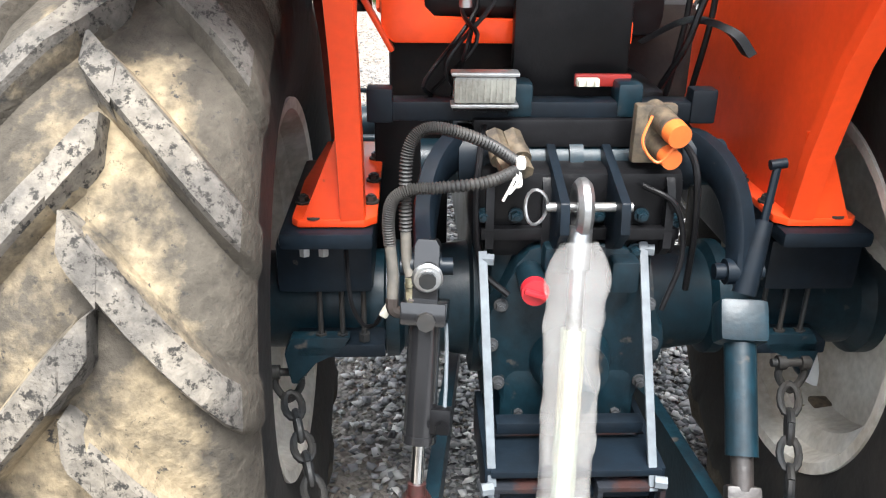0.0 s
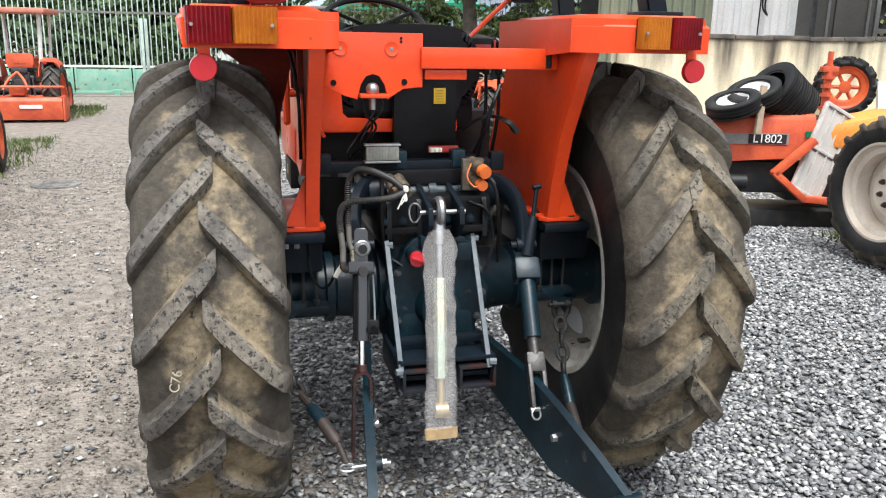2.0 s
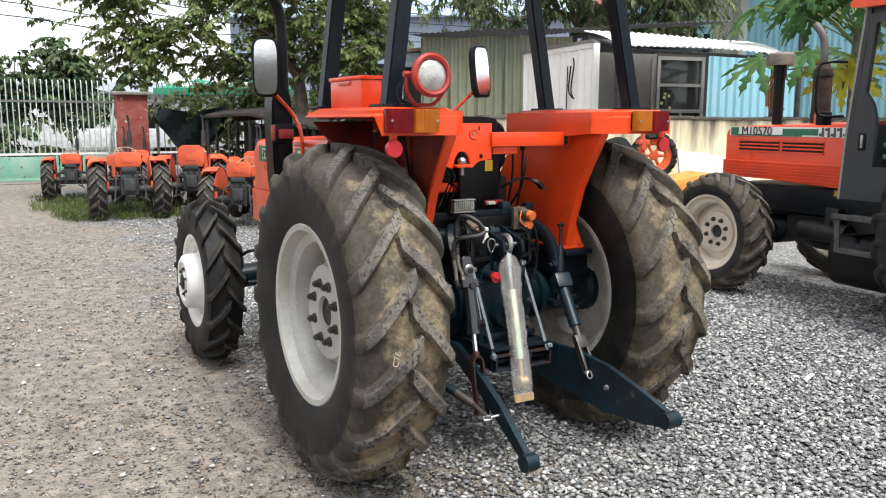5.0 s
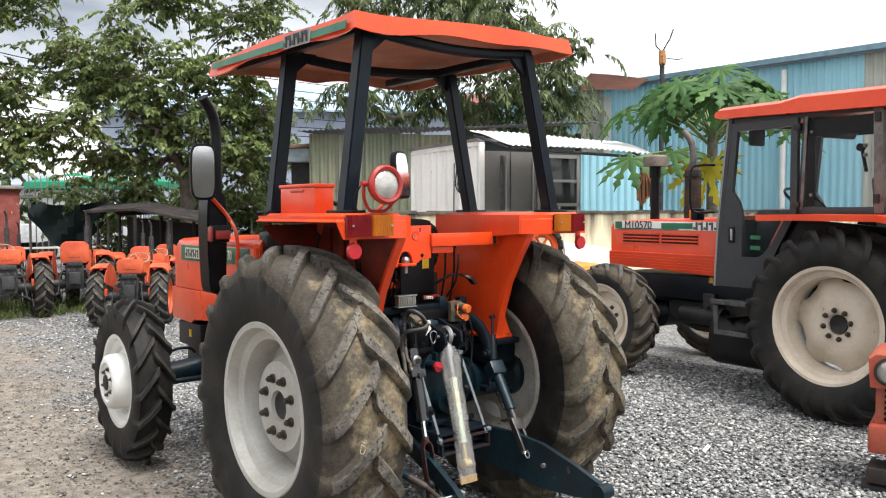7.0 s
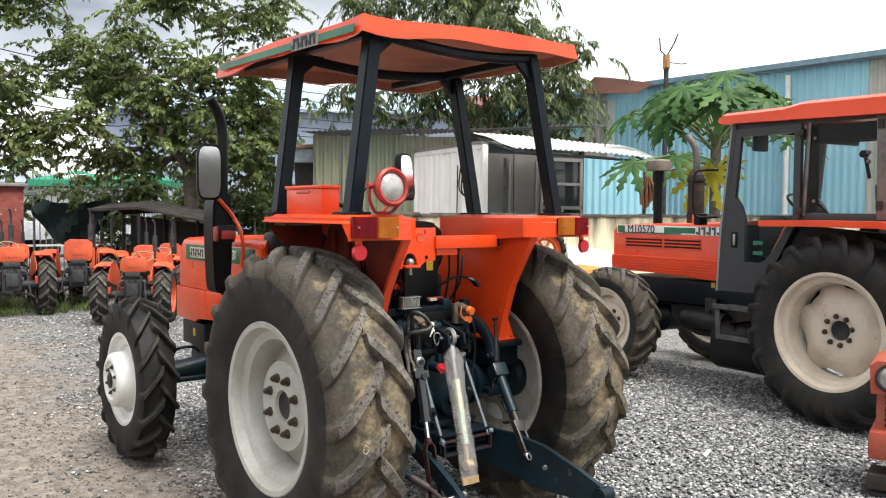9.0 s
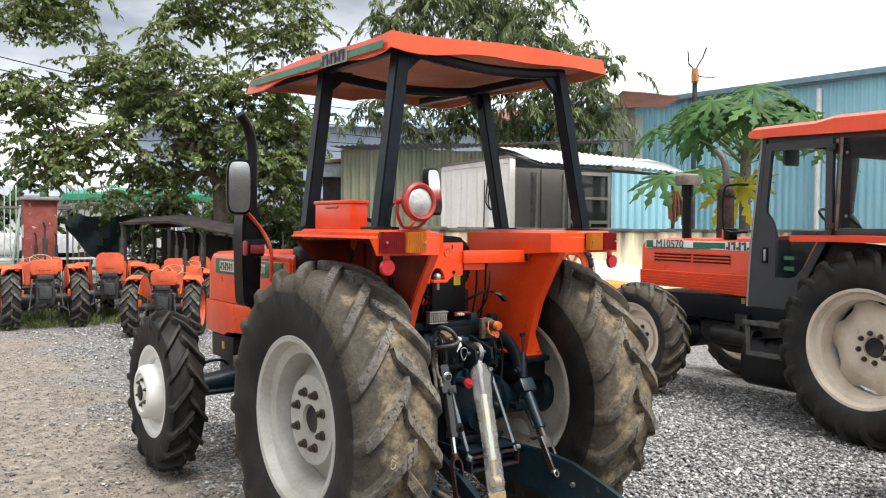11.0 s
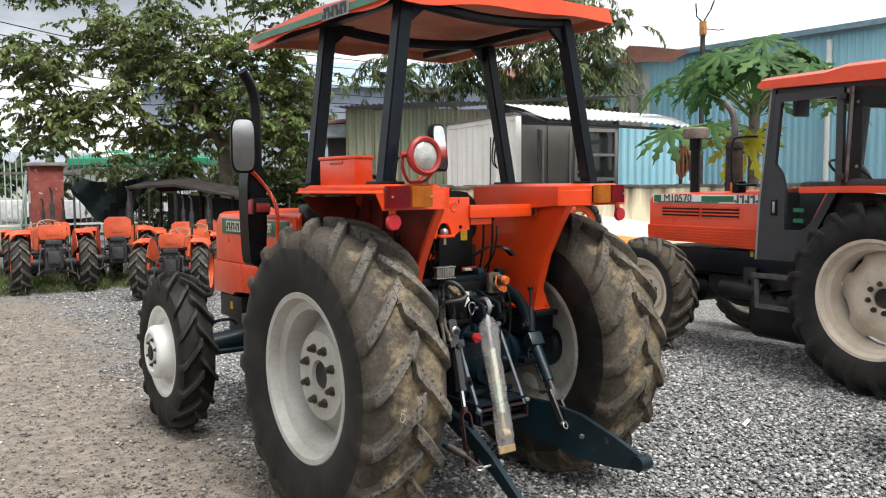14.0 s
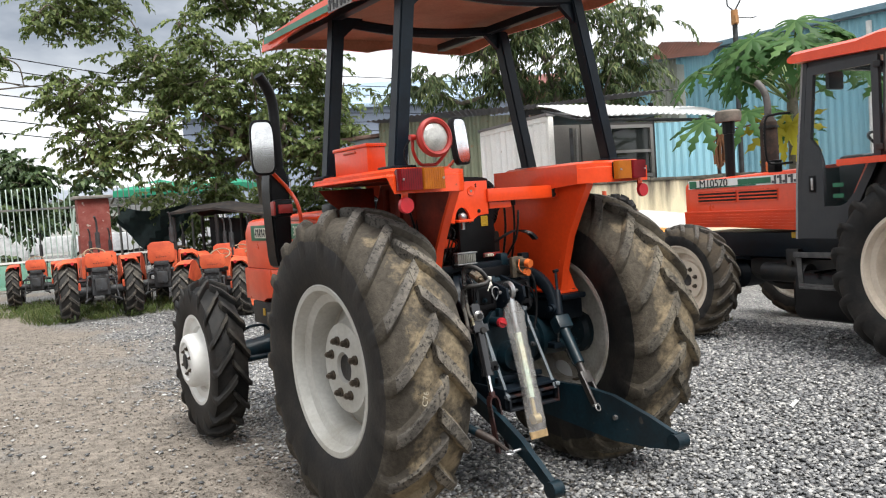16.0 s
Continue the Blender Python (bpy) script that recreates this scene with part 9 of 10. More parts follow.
# local +y is its front; it looks towards the lane
bm = bmesh.new()
loft(bm, [[(-0.30, y, 0.66), (-0.31, y, z1 - 0.03), (-0.27, y, z1), (0.27, y, z1), (0.31, y, z1 - 0.03), (0.30, y, 0.66)] for y, z1 in ((-0.34, 0.855), (-0.1, 0.86), (0.10, 0.86), (0.13, 0.85))])
rb = part("hood", bm, RED_OLD, red, "faded red hood with boxed lamp housing")
bm = bmesh.new()
loft(bm, [[(-0.275, y, 0.44), (-0.275, y, 0.665), (0.275, y, 0.665), (0.275, y, 0.44)] for y in (-0.33, 0.075)])
part("grille_body", bm, RED_OLD, red)
bm = bmesh.new()
for k in range(6):
    box(bm, (0, 0.078, 0.475 + 0.033 * k), (0.46, 0.012, 0.018))
part("grille_slot", bm, BLACK, red)
bm = bmesh.new()
box(bm, (0, -0.12, 0.36), (0.62, 0.50, 0.17), bevel=0.03)
part("bumper_box", bm, RED_OLD, red)
bm = bmesh.new()
box(bm, (0, 0.02, 0.15), (0.62, 0.22, 0.09), bevel=0.01)
for x in (-0.2, 0.2):
    box(bm, (x, -0.1, 0.24), (0.05, 0.05, 0.18))
part("front_bar", bm, RUST, red)
bm = bmesh.new()
cyl(bm, (-0.34, 0.05, 0.055), (0.34, 0.05, 0.055), 0.055, n=14)
part("roller", bm, DARK, red)
for s in (-1, 1):
    bm = bmesh.new()
    lathe(bm, [(0, 0.082), (0.018, 0.082), (0.02, 0.07), (0.008, 0.068)], 28)
    hl = part("headlamp", bm, DARK, red, m=pose(s * 0.20, 0.125, 0.757, 0, 0, 90))
    bm = bmesh.new()
    lathe(bm, [(0.008, 0.069), (0.018, 0.05), (0.024, 0.02), (0.025, 0.002)], 28)
    part("headlamp_glass", bm, LAMPGLASS, hl)

# ---- litter and the worn patches of the lane ----
paper = thing("paper_scrap", "scrap of white paper on the gravel", "litter", pose(2.135, -0.27, 0.032, 1, -2, 23))
bm = bmesh.new()
sheet(bm, [(-0.085, -0.012, 0), (0.06, -0.022, 0.002), (0.085, 0.006, 0), (-0.06, 0.012, 0.003)], (0, 0, 1), 0.002)
part("sheet", bm, WHITEPAINT, paper)
pipe = thing("plastic_strip", "white plastic strip lying by the grass", "litter", pose(3.67, 1.91, 0.02))
bm = bmesh.new()
tube(bm, smooth_line([(-0.35, 0.12, 0), (-0.1, 0.02, 0.01), (0.15, 0.04, 0), (0.42, -0.06, 0.0)], 5), 0.012, 6)
part("strip", bm, WHITEPAINT, pipe)
for x, y, sx, sy in ((-2.32, 6.20, 0.24, 0.12),):
    cover = thing("drain_cover", "dark round drain cover set in the lane", "drain cover", pose(x, y, 0))
    bm = bmesh.new()
    cyl(bm, (0, 0, -0.02), (0, 0, 0.008), sx, sx * 0.97, 28)
    for k in range(5):
        box(bm, (0, -sx * 0.6 + sx * 0.3 * k, 0.010), (sx * 1.2, 0.02, 0.006))
    part("plate", bm, mat("dusty_cast_iron", (0.09, 0.088, 0.084), 0.85, col2=(0.19, 0.178, 0.16), scale=7, lo=0.42, hi=0.58), cover)

# ---- street poles and wires ----
for x, y, h in ((-2.2, 26.0, 8.5), (-9.5, 27.0, 8.5), (12.0, 30.0, 9.0)):
    up = thing("utility_pole", "concrete street pole with cross arms", "pole", FAR @ pose(x, y, 0))
    bm = bmesh.new()
    cyl(bm, (0, 0, 0), (0, 0, h), 0.11, 0.07, 12)
    part("shaft", bm, mat("concrete", (0.33, 0.32, 0.30), 0.9), up)
    for z in (h - 1.2, h - 2.4):
        bm = bmesh.new()
        box(bm, (0, 0, z), (1.5, 0.09, 0.09))
        for k in (-0.6, -0.2, 0.2, 0.6):
            cyl(bm, (k, 0, z + 0.04), (k, 0, z + 0.18), 0.04, n=8)
        part("cross_arm", bm, DARK, up)
wires = thing("street_wires", "sagging black street wires", "wire", FAR, kind="structure")
rnd = random.Random(4)
for k in range(7):
    z = 7.4 - 0.42 * k
    bm = bmesh.new()
    tube(bm, smooth_line([(-40, 28 - 0.1 * k, z + 1.0), (-9.5, 27, z), (-6, 26.5, z - 0.35), (-2.2, 26, z), (5, 28, z - 0.5), (12, 30, z + 0.2), (40, 38, z + 1)], 6), 0.018, 5)
    part("wire", bm, BLACK, wires)

# dry straw and twigs blown under the cab tractor
rnd = random.Random(14)
bm = bmesh.new()
for k in range(150):
    x, y, a = 3.75 + rnd.gauss(0, 0.30), 1.35 + rnd.gauss(0, 0.22), rnd.uniform(0, 6.28)
    ln = rnd.uniform(0.05, 0.16)
    tube(bm, [(x, y, 0.015 + rnd.uniform(0, 0.02)), (x + ln * math.cos(a), y + ln * math.sin(a), 0.015 + rnd.uniform(0, 0.03))], 0.0025, 4)
straw = part("straw", bm, mat("dry_straw", (0.26, 0.19, 0.11), 0.9, col2=(0.13, 0.085, 0.05), scale=9))
tagged(straw, "dry straw and twigs on the gravel", "straw", kind="stuff")
twig = thing("twig", "thin bare twig lying on the gravel", "twig", pose(3.55, 0.95, 0.02, 0, 0, -28))
bm = bmesh.new()
tube(bm, smooth_line([(-0.35, 0.05, 0), (0, 0, 0.015), (0.4, -0.04, 0.0)], 5), 0.006, 5)
part("stem", bm, mat("twig_bark", (0.14, 0.10, 0.07), 0.9), twig)

# plain unseen walls, added south and west to block light from the low sky
BLOCKERGREY = mat("sky_blocker_grey", (0.17, 0.16, 0.145), 0.9, col2=(0.12, 0.115, 0.105), scale=0.8)
for nm, c, sz in (("wall_south", (2.0, -10.0, 1.1), (36, 0.25, 2.2)), ("wall_west", (-15.0, 1.0, 2.0), (0.25, 21.7, 4.0))):
    bm = bmesh.new()
    box(bm, c, sz, bevel=0.02)
    w = part(nm, bm, BLOCKERGREY)
    tagged(w, "plain grey wall added out of view to block low sky light", "wall", kind="structure")


# ---- plants ----
def leaf_material(name, c1, c2, c3, trans=0.35):
    ma = bpy.data.materials.new(name)
    ma.use_nodes = True
    N, L = ma.node_tree.nodes, ma.node_tree.links
    bs = N["Principled BSDF"]
    ge = N.new("ShaderNodeNewGeometry")
    rp = N.new("ShaderNodeValToRGB")
    rp.color_ramp.elements[0].color, rp.color_ramp.elements[1].color = (*c1, 1), (*c3, 1)
    e = rp.color_ramp.elements.new(0.55)
    e.color = (*c2, 1)
    L.new(ge.outputs["Random Per Island"], rp.inputs["Fac"])
    co = N.new("ShaderNodeTexCoord")
    no = N.new("ShaderNodeTexNoise")
    no.inputs["Scale"].default_value = 1.1
    L.new(co.outputs["Object"], no.inputs["Vector"])
    mr = N.new("ShaderNodeMapRange")
    mr.inputs["From Min"].default_value, mr.inputs["From Max"].default_value = 0.3, 0.7
    mr.inputs["To Min"].default_value, mr.inputs["To Max"].default_value = 0.7, 1.3
    L.new(no.outputs["Fac"], mr.inputs["Value"])
    sc = N.new("ShaderNodeVectorMath")
    sc.operation = "SCALE"
    L.new(rp.outputs[0], sc.inputs[0])
    L.new(mr.outputs["Result"], sc.inputs["Scale"])
    L.new(sc.outputs[0], bs.inputs["Base Color"])
    bs.inputs["Roughness"].default_value = 0.5
    bs.inputs["Specular IOR Level"].default_value = 0.3
    tr = N.new("ShaderNodeBsdfTranslucent")
    L.new(sc.outputs[0], tr.inputs["Color"])
    mx = N.new("ShaderNodeMixShader")
    mx.inputs[0].default_value = trans
    L.new(bs.outputs[0], mx.inputs[1])
    L.new(tr.outputs[0], mx.inputs[2])
    L.new(mx.outputs[0], N["Material Output"].inputs["Surface"])
    return ma


LEAF_BROAD = leaf_material("broad_leaf", (0.078, 0.115, 0.036), (0.145, 0.195, 0.064), (0.27, 0.32, 0.125), 0.5)
LEAF_MANGO = leaf_material("long_leaf", (0.060, 0.088, 0.040), (0.105, 0.150, 0.062), (0.24, 0.27, 0.11), 0.45)
LEAF_FAR = leaf_material("far_leaf", (0.030, 0.055, 0.022), (0.050, 0.085, 0.030), (0.09, 0.13, 0.045), 0.2)
LEAF_PAPAYA = leaf_material("papaya_leaf", (0.048, 0.118, 0.034), (0.075, 0.160, 0.048), (0.125, 0.22, 0.070), 0.45)
LEAF_YELLOW = leaf_material("yellow_leaf", (0.45, 0.38, 0.03), (0.55, 0.48, 0.05), (0.5, 0.42, 0.06), 0.45)
GRASS = leaf_material("grass_blade", (0.055, 0.085, 0.022), (0.085, 0.125, 0.035), (0.16, 0.17, 0.065), 0.3)
BARK = mat("grey_brown_bark", (0.15, 0.12, 0.09), 0.9, col2=(0.09, 0.075, 0.06), scale=7, bump=0.7, bscale=18, dist=0.02)


def leaf_mesh(name, P, D, U, L, W, material, fold=0.25, droop=0.25):
    """Leaves as folded blades: P bases, D directions, U ups, L lengths, W half-widths."""
    n = len(P)
    D = D / np.linalg.norm(D, axis=1, keepdims=True)
    S = np.cross(D, U)
    S /= np.linalg.norm(S, axis=1, keepdims=True) + 1e-9
    Nn = np.cross(S, D)
    L, W = L[:, None], W[:, None]
    mid = P + D * L * 0.5 + Nn * L * 0.04
    tip = P + D * L - Nn * L * droop
    a = mid + S * W + Nn * W * fold
    b = mid - S * W + Nn * W * fold
    V = np.stack([P, a, tip, b, mid], 1).reshape(-1, 3)
    base = (np.arange(n) * 5)[:, None]
    F = np.concatenate([base + [[0, 1, 4]], base + [[1, 2, 4]], base + [[2, 3, 4]], base + [[3, 0, 4]]], 1).reshape(-1, 3)
    me = bpy.data.meshes.new(name)
    me.vertices.add(len(V))
    me.vertices.foreach_set("co", V.ravel())
    me.loops.add(F.size)
    me.loops.foreach_set("vertex_index", F.ravel().astype(np.int32))
    me.polygons.add(len(F))
    me.polygons.foreach_set("loop_start", np.arange(0, F.size, 3, dtype=np.int32))
    me.polygons.foreach_set("loop_total", np.full(len(F), 3, np.int32))
    me.update(calc_edges=True)
    me.materials.append(material)
    return me


def tree(name, label, base, lean, clumps, leaf, size, width, per, spread, seed, trunk_r=0.16, fork=2.2, droop=0.5, limbs=9):
    """A tree: clumps are (centre, radius) of its foliage; limbs branch from one another towards them, sprays of leaves hang there."""
    rng = np.random.default_rng(seed)
    t = thing(name, label, "tree", FAR)
    base = Vector(base)
    top = base + Vector((lean[0], lean[1], fork))
    bm = bmesh.new()
    line = smooth_line([base, base.lerp(top, 0.5) + Vector((0.06, -0.05, 0)), top], 6)
    tube(bm, line, 0.1, 10, radii=[trunk_r * (1.25 - 0.5 * i / len(line)) for i in range(len(line))])
    nodes = [(top, trunk_r * 0.8)]
    P, D, U = [], [], []
    cs = sorted(((Vector(c), r) for c, r in clumps), key=lambda q: (q[0] - top).length)
    for c, r in cs:
        # nearest earlier node that lies nearer to the trunk
        o, ro = min(nodes, key=lambda q: (q[0] - c).length + 0.35 * (q[0] - top).length)
        mid = o.lerp(c, 0.5) + Vector(rng.uniform(-0.18, 0.18, 3)) + Vector((0, 0, 0.16))
        ln = smooth_line([o, mid, c], 5)
        m = len(ln)
        r1 = max(ro * 0.66, 0.016)
        tube(bm, ln, 0.05, 6, radii=[ro * 0.85 + (r1 - ro * 0.85) * i / (m - 1) for i in range(m)])
        nodes += [(ln[m // 2], (ro * 0.85 + r1) / 2), (c, r1)]
        for q in range(max(4, per // 3)):
            d = rng.normal(size=3)
            d[2] = abs(d[2]) * 0.5 - 0.05
            d /= np.linalg.norm(d)
            ll = r * rng.uniform(0.8, 1.5)
            o2 = np.array(c) + rng.normal(size=3) * r * 0.38
            sag = droop * rng.uniform(0.7, 1.4)
            pts = [o2 + d * ll * u - np.array((0, 0, sag * ll * u * u)) for u in (0, 0.35, 0.7, 1.0)]
            tube(bm, [Vector(p) for p in pts], 0.01, 4, radii=[0.009, 0.007, 0.005, 0.003])
            sd = np.cross(d, (0, 0, 1))
            sd /= np.linalg.norm(sd) + 1e-9
            nst = int(rng.integers(9, 14))
            for j in range(nst):
                u = 0.15 + 0.85 * j / (nst - 1)
                p = o2 + d * ll * u - np.array((0, 0, sag * ll * u * u))
                tang = d - np.array((0, 0, 2 * sag * u))
                for k in (-1, 1):
                    P.append(p + rng.normal(size=3) * 0.012)
                    D.append(sd * k * rng.uniform(0.6, 1.1) + tang * 0.7 + rng.normal(size=3) * 0.22 - np.array((0, 0, droop * 0.7)))
                    U.append(np.array((0, 0, 1)) + rng.normal(size=3) * 0.35)
    part("trunk", bm, BARK, t, "forked grey-brown trunk and limbs", angle=60)
    P, D, U = np.array(P), np.array(D), np.array(U)
    n = len(P)
    L = rng.uniform(0.7, 1.25, n) * size
    crown = new("crown", leaf_mesh("crown", P, D, U, L, L * width, leaf))
    crown.parent = t
    return t, n


def clump_cloud(rng, boxes):
    out = []
    for (cx, cy, cz), (rx, ry, rz), n, r in boxes:
        k = 0
        while k < n:
            p = rng.uniform(-1, 1, 3)
            if np.dot(p, p) > 1:
                continue
            out.append(((cx + p[0] * rx, cy + p[1] * ry, cz + p[2] * rz), r * rng.uniform(0.75, 1.2)))
            k += 1
    return out


rng = np.random.default_rng(21)
boxes = [((0.55, 14.3, 5.95), (1.0, 0.9, 0.65), 20, 0.46), ((0.2, 14.2, 4.15), (0.75, 0.8, 0.45), 13, 0.42), ((0.4, 14.2, 3.05), (1.2, 0.8, 0.42), 15, 0.40), ((2.05, 14.2, 4.75), (1.35, 1.1, 0.95), 38, 0.48), ((3.2, 14.2, 6.5), (0.65, 0.9, 0.7), 14, 0.46), ((4.8, 14.0, 6.4), (1.35, 1.2, 0.9), 28, 0.48),
         ((3.8, 13.4, 4.2), (1.8, 1.2, 0.85), 44, 0.46), ((2.4, 14.0, 2.85), (1.0, 0.8, 0.45), 12, 0.38), ((5.2, 13.8, 3.0), (0.85, 0.9, 0.85), 18, 0.44), ((-0.5, 14.3, 5.7), (0.3, 0.5, 0.25), 2, 0.3), ((2.5, 13.3, 3.45), (1.5, 0.8, 0.5), 18, 0.42), ((4.3, 13.1, 3.05), (1.0, 0.7, 0.45), 12, 0.4), ((-1.5, 14.0, 4.5), (0.7, 0.8, 0.5), 6, 0.34)]
tree("shade_tree", "broad-leaved shade tree with drooping leaf clusters behind the row", (3.5, 13.6, 0), (0.1, 0.3), clump_cloud(rng, boxes), LEAF_BROAD, 0.128, 0.27, 21, 0.5, 3, 0.16, 2.5, droop=0.45)
boxes = [((11.3, 14.3, 6.4), (2.5, 1.8, 2.1), 44, 0.6), ((11.2, 14.3, 8.2), (2.3, 1.6, 1.0), 22, 0.55), ((13.3, 12.9, 5.2), (1.1, 1.2, 1.9), 24, 0.55), ((9.6, 15.2, 4.8), (1.6, 1.3, 1.2), 10, 0.5), ((12.6, 13.6, 3.8), (1.5, 1.2, 0.9), 12, 0.5), ((8.8, 15.0, 7.4), (1.2, 1.0, 1.0), 10, 0.5)]
tree("mango_tree", "dense mango tree with long drooping leaves behind the sheds", (11.4, 14.6, 0), (0.1, 0.0), clump_cloud(rng, boxes), LEAF_MANGO, 0.25, 0.12, 26, 0.6, 5, 0.22, 3.0, droop=0.8)
for k, (x, y, h, r, n) in enumerate(((-12.5, 33, 2.4, 2.4, 22), (-9.0, 36, 3.2, 2.3, 22), (-5.0, 36, 2.5, 2.3, 22), (-0.6, 37, 3.4, 2.0, 18), (-16.5, 36, 2.6, 2.4, 18), (3.6, 40, 3.0, 2.2, 16))):
    tree("street_tree", "bushy green street tree beyond the fence", (x, y, 0), (0, 0), clump_cloud(rng, [((x, y, h), (r, 1.4, h * 0.55), n, 0.9)]), LEAF_FAR, 0.34, 0.30, 16, 0.9, 30 + k, 0.16, 1.4, limbs=4)


hedge = [((-4.6, 23.6, 2.1), (1.5, 0.9, 0.7), 18, 0.6), ((-2.7, 23.8, 2.2), (1.4, 0.9, 0.8), 18, 0.6), ((-0.5, 24.5, 2.7), (1.0, 0.9, 1.0), 18, 0.6), ((-10.5, 21.5, 1.1), (2.6, 1.2, 1.0), 26, 0.7), ((-6.8, 21.8, 1.15), (2.6, 1.2, 1.1), 30, 0.7), ((-3.2, 22.2, 1.0), (2.2, 1.0, 0.9), 20, 0.65), ((-7.3, 24.5, 2.5), (1.6, 1.0, 0.9), 16, 0.7), ((-4.8, 24.5, 2.3), (1.8, 1.0, 0.6), 14, 0.65), ((-9.8, 25, 2.3), (1.5, 1.0, 0.7), 12, 0.7)]
tree("roadside_bushes", "dark green bushes grown together behind the fence", (-6.5, 23, 0), (0, 0), clump_cloud(rng, hedge), LEAF_FAR, 0.19, 0.30, 34, 0.9, 77, 0.12, 0.5, limbs=4)


bush = [((3.3, 16.9, 1.7), (1.9, 0.8, 1.2), 26, 0.5), ((6.3, 15.7, 1.9), (1.5, 0.8, 1.2), 22, 0.5), ((4.9, 16.4, 1.1), (1.5, 0.8, 0.9), 18, 0.5), ((6.6, 15.4, 1.2), (1.0, 0.7, 0.9), 10, 0.5)]
tree("garden_bush", "leafy green bush behind the lean-to", (5.2, 16.4, 0), (0, 0), clump_cloud(rng, bush), LEAF_BROAD, 0.15, 0.28, 24, 0.5, 91, 0.05, 0.4, limbs=3)


def papaya(x, y, label, h0=2.0, scale=1.0, seed=1):
    rng = np.random.default_rng(seed)
    t = thing("papaya_tree", label, "tree", FAR @ pose(x, y, 0))
    bm = bmesh.new()
    ln = smooth_line([(0, 0, 0), (0.03, 0.02, h0 * 0.5), (0.0, 0.0, h0 + 0.55)], 14)
    tube(bm, ln, 0.1, 12, radii=[0.11 - 0.035 * i / len(ln) + (0.006 if i % 2 else 0) for i in range(len(ln))])
    part("trunk", bm, mat("ringed_papaya_bark", (0.20, 0.18, 0.14), 0.9, col2=(0.12, 0.11, 0.09), scale=9, bump=0.5, bscale=20, dist=0.01), t)
    stalk_mat = mat("pale_green_stalk", (0.16, 0.22, 0.08), 0.6)
    nleaf = 38
    for k in range(nleaf):
        a = k * 2.4 + rng.uniform(-0.25, 0.25)
        low = k < 5
        yellow = k in (0, 1)
        el = radians(rng.uniform(-4, 8)) if low else radians(rng.uniform(16, 64))
        if yellow:
            a, el = radians(196 + 26 * k), radians(-14)
        elif k == 2:
            a, el = radians(184), radians(2)
        reach = (0.55 if yellow else 1.75 if k == 2 else rng.uniform(1.0, 1.3) if low else rng.uniform(1.0, 1.55) * (1.15 - 0.3 * math.sin(el))) * scale
        p0 = Vector((0, 0, h0 + 0.05 if low else h0 + 0.10 + 0.40 * k / nleaf))
        d = Vector((math.cos(a) * math.cos(el) * 1.12, math.sin(a) * math.cos(el) * 0.8, math.sin(el)))
        p1 = p0 + d * reach - Vector((0, 0, 0.10 * reach))
        sb = bmesh.new()
        tube(sb, smooth_line([p0, p0 + d * reach * 0.55, p1], 5), 0.013, 6)
        part("stalk", sb, stalk_mat, t)
        u = Vector((d.x, d.y, -2.4 if yellow else -0.8 if low else -rng.uniform(0.15, 0.75))).normalized()
        nn = (Vector((rng.uniform(-0.25, 0.25), rng.uniform(-0.25, 0.25), 1)) - u * u.z).normalized()
        v = nn.cross(u).normalized()
        bl = bmesh.new()
        for q in range(9):
            th = (q - 4) * 0.62
            ll = (0.56 - 0.03 * abs(q - 4)) * scale * rng.uniform(0.9, 1.1)
            dr = u * math.cos(th) + v * math.sin(th)
            sd = nn.cross(dr)
            cols = []
            for sx, w in ((0.0, 0.05), (0.2, 0.10), (0.36, 0.09), (0.48, 0.055), (0.58, 0.17), (0.68, 0.055), (0.80, 0.12), (0.88, 0.03), (1.0, 0.004)):
                c = p1 + dr * (ll * sx) - nn * (ll * 0.36 * sx * sx)
                fw = 0.08 * ll if w > 0.12 and sx > 0.4 else 0
                cols.append((bl.verts.new(c + sd * (w * ll) + dr * fw - nn * 0.02), bl.verts.new(c + nn * 0.012 * (1 - sx)), bl.verts.new(c - sd * (w * ll) + dr * fw - nn * 0.02)))
            for e, f in zip(cols, cols[1:]):
                bl.faces.new((e[0], e[1], f[1], f[0]))
                bl.faces.new((e[1], e[2], f[2], f[1]))
        part("leaf", bl, LEAF_YELLOW if yellow else LEAF_PAPAYA, t, "yellowing lobed leaf" if yellow else "", angle=180)
    return t


papaya(9.28, 4.86, "papaya tree with large lobed leaves behind the wall", 2.50, 1.10, 4)
dead = thing("dead_leaf", "withered brown leaf hanging from its stalk", "leaf", FAR @ pose(7.55, 4.85, 0))
bm = bmesh.new()
tube(bm, smooth_line([(1.45, 0.1, 2.55), (0.6, 0.05, 2.35), (0.05, 0, 2.32)], 5), 0.012, 6)
rnd = random.Random(6)
for k in range(14):
    a = rnd.uniform(0, 6.28)
    r = rnd.uniform(0.02, 0.11)
    tube(bm, smooth_line([(0.03, 0, 2.30), (0.03 + r * math.cos(a), r * math.sin(a), 2.05 + rnd.uniform(-0.1, 0.1)), (0.03 + 0.8 * r * math.cos(a + 0.6), 0.8 * r * math.sin(a), 1.78 + rnd.uniform(-0.1, 0.12))], 4), 0.02, 5, radii=None)
    p = Vector((0.03 + r * math.cos(a), r * math.sin(a), rnd.uniform(1.78, 2.22)))
    u, v = Vector((rnd.uniform(-1, 1), rnd.uniform(-1, 1), -0.8)).normalized() * 0.09, Vector((rnd.uniform(-1, 1), rnd.uniform(-1, 1), 0.3)).normalized() * 0.05
    q = [bm.verts.new(c) for c in (p, p + u * 0.5 + v, p + u, p + u * 0.6 - v)]
    bm.faces.new(q)
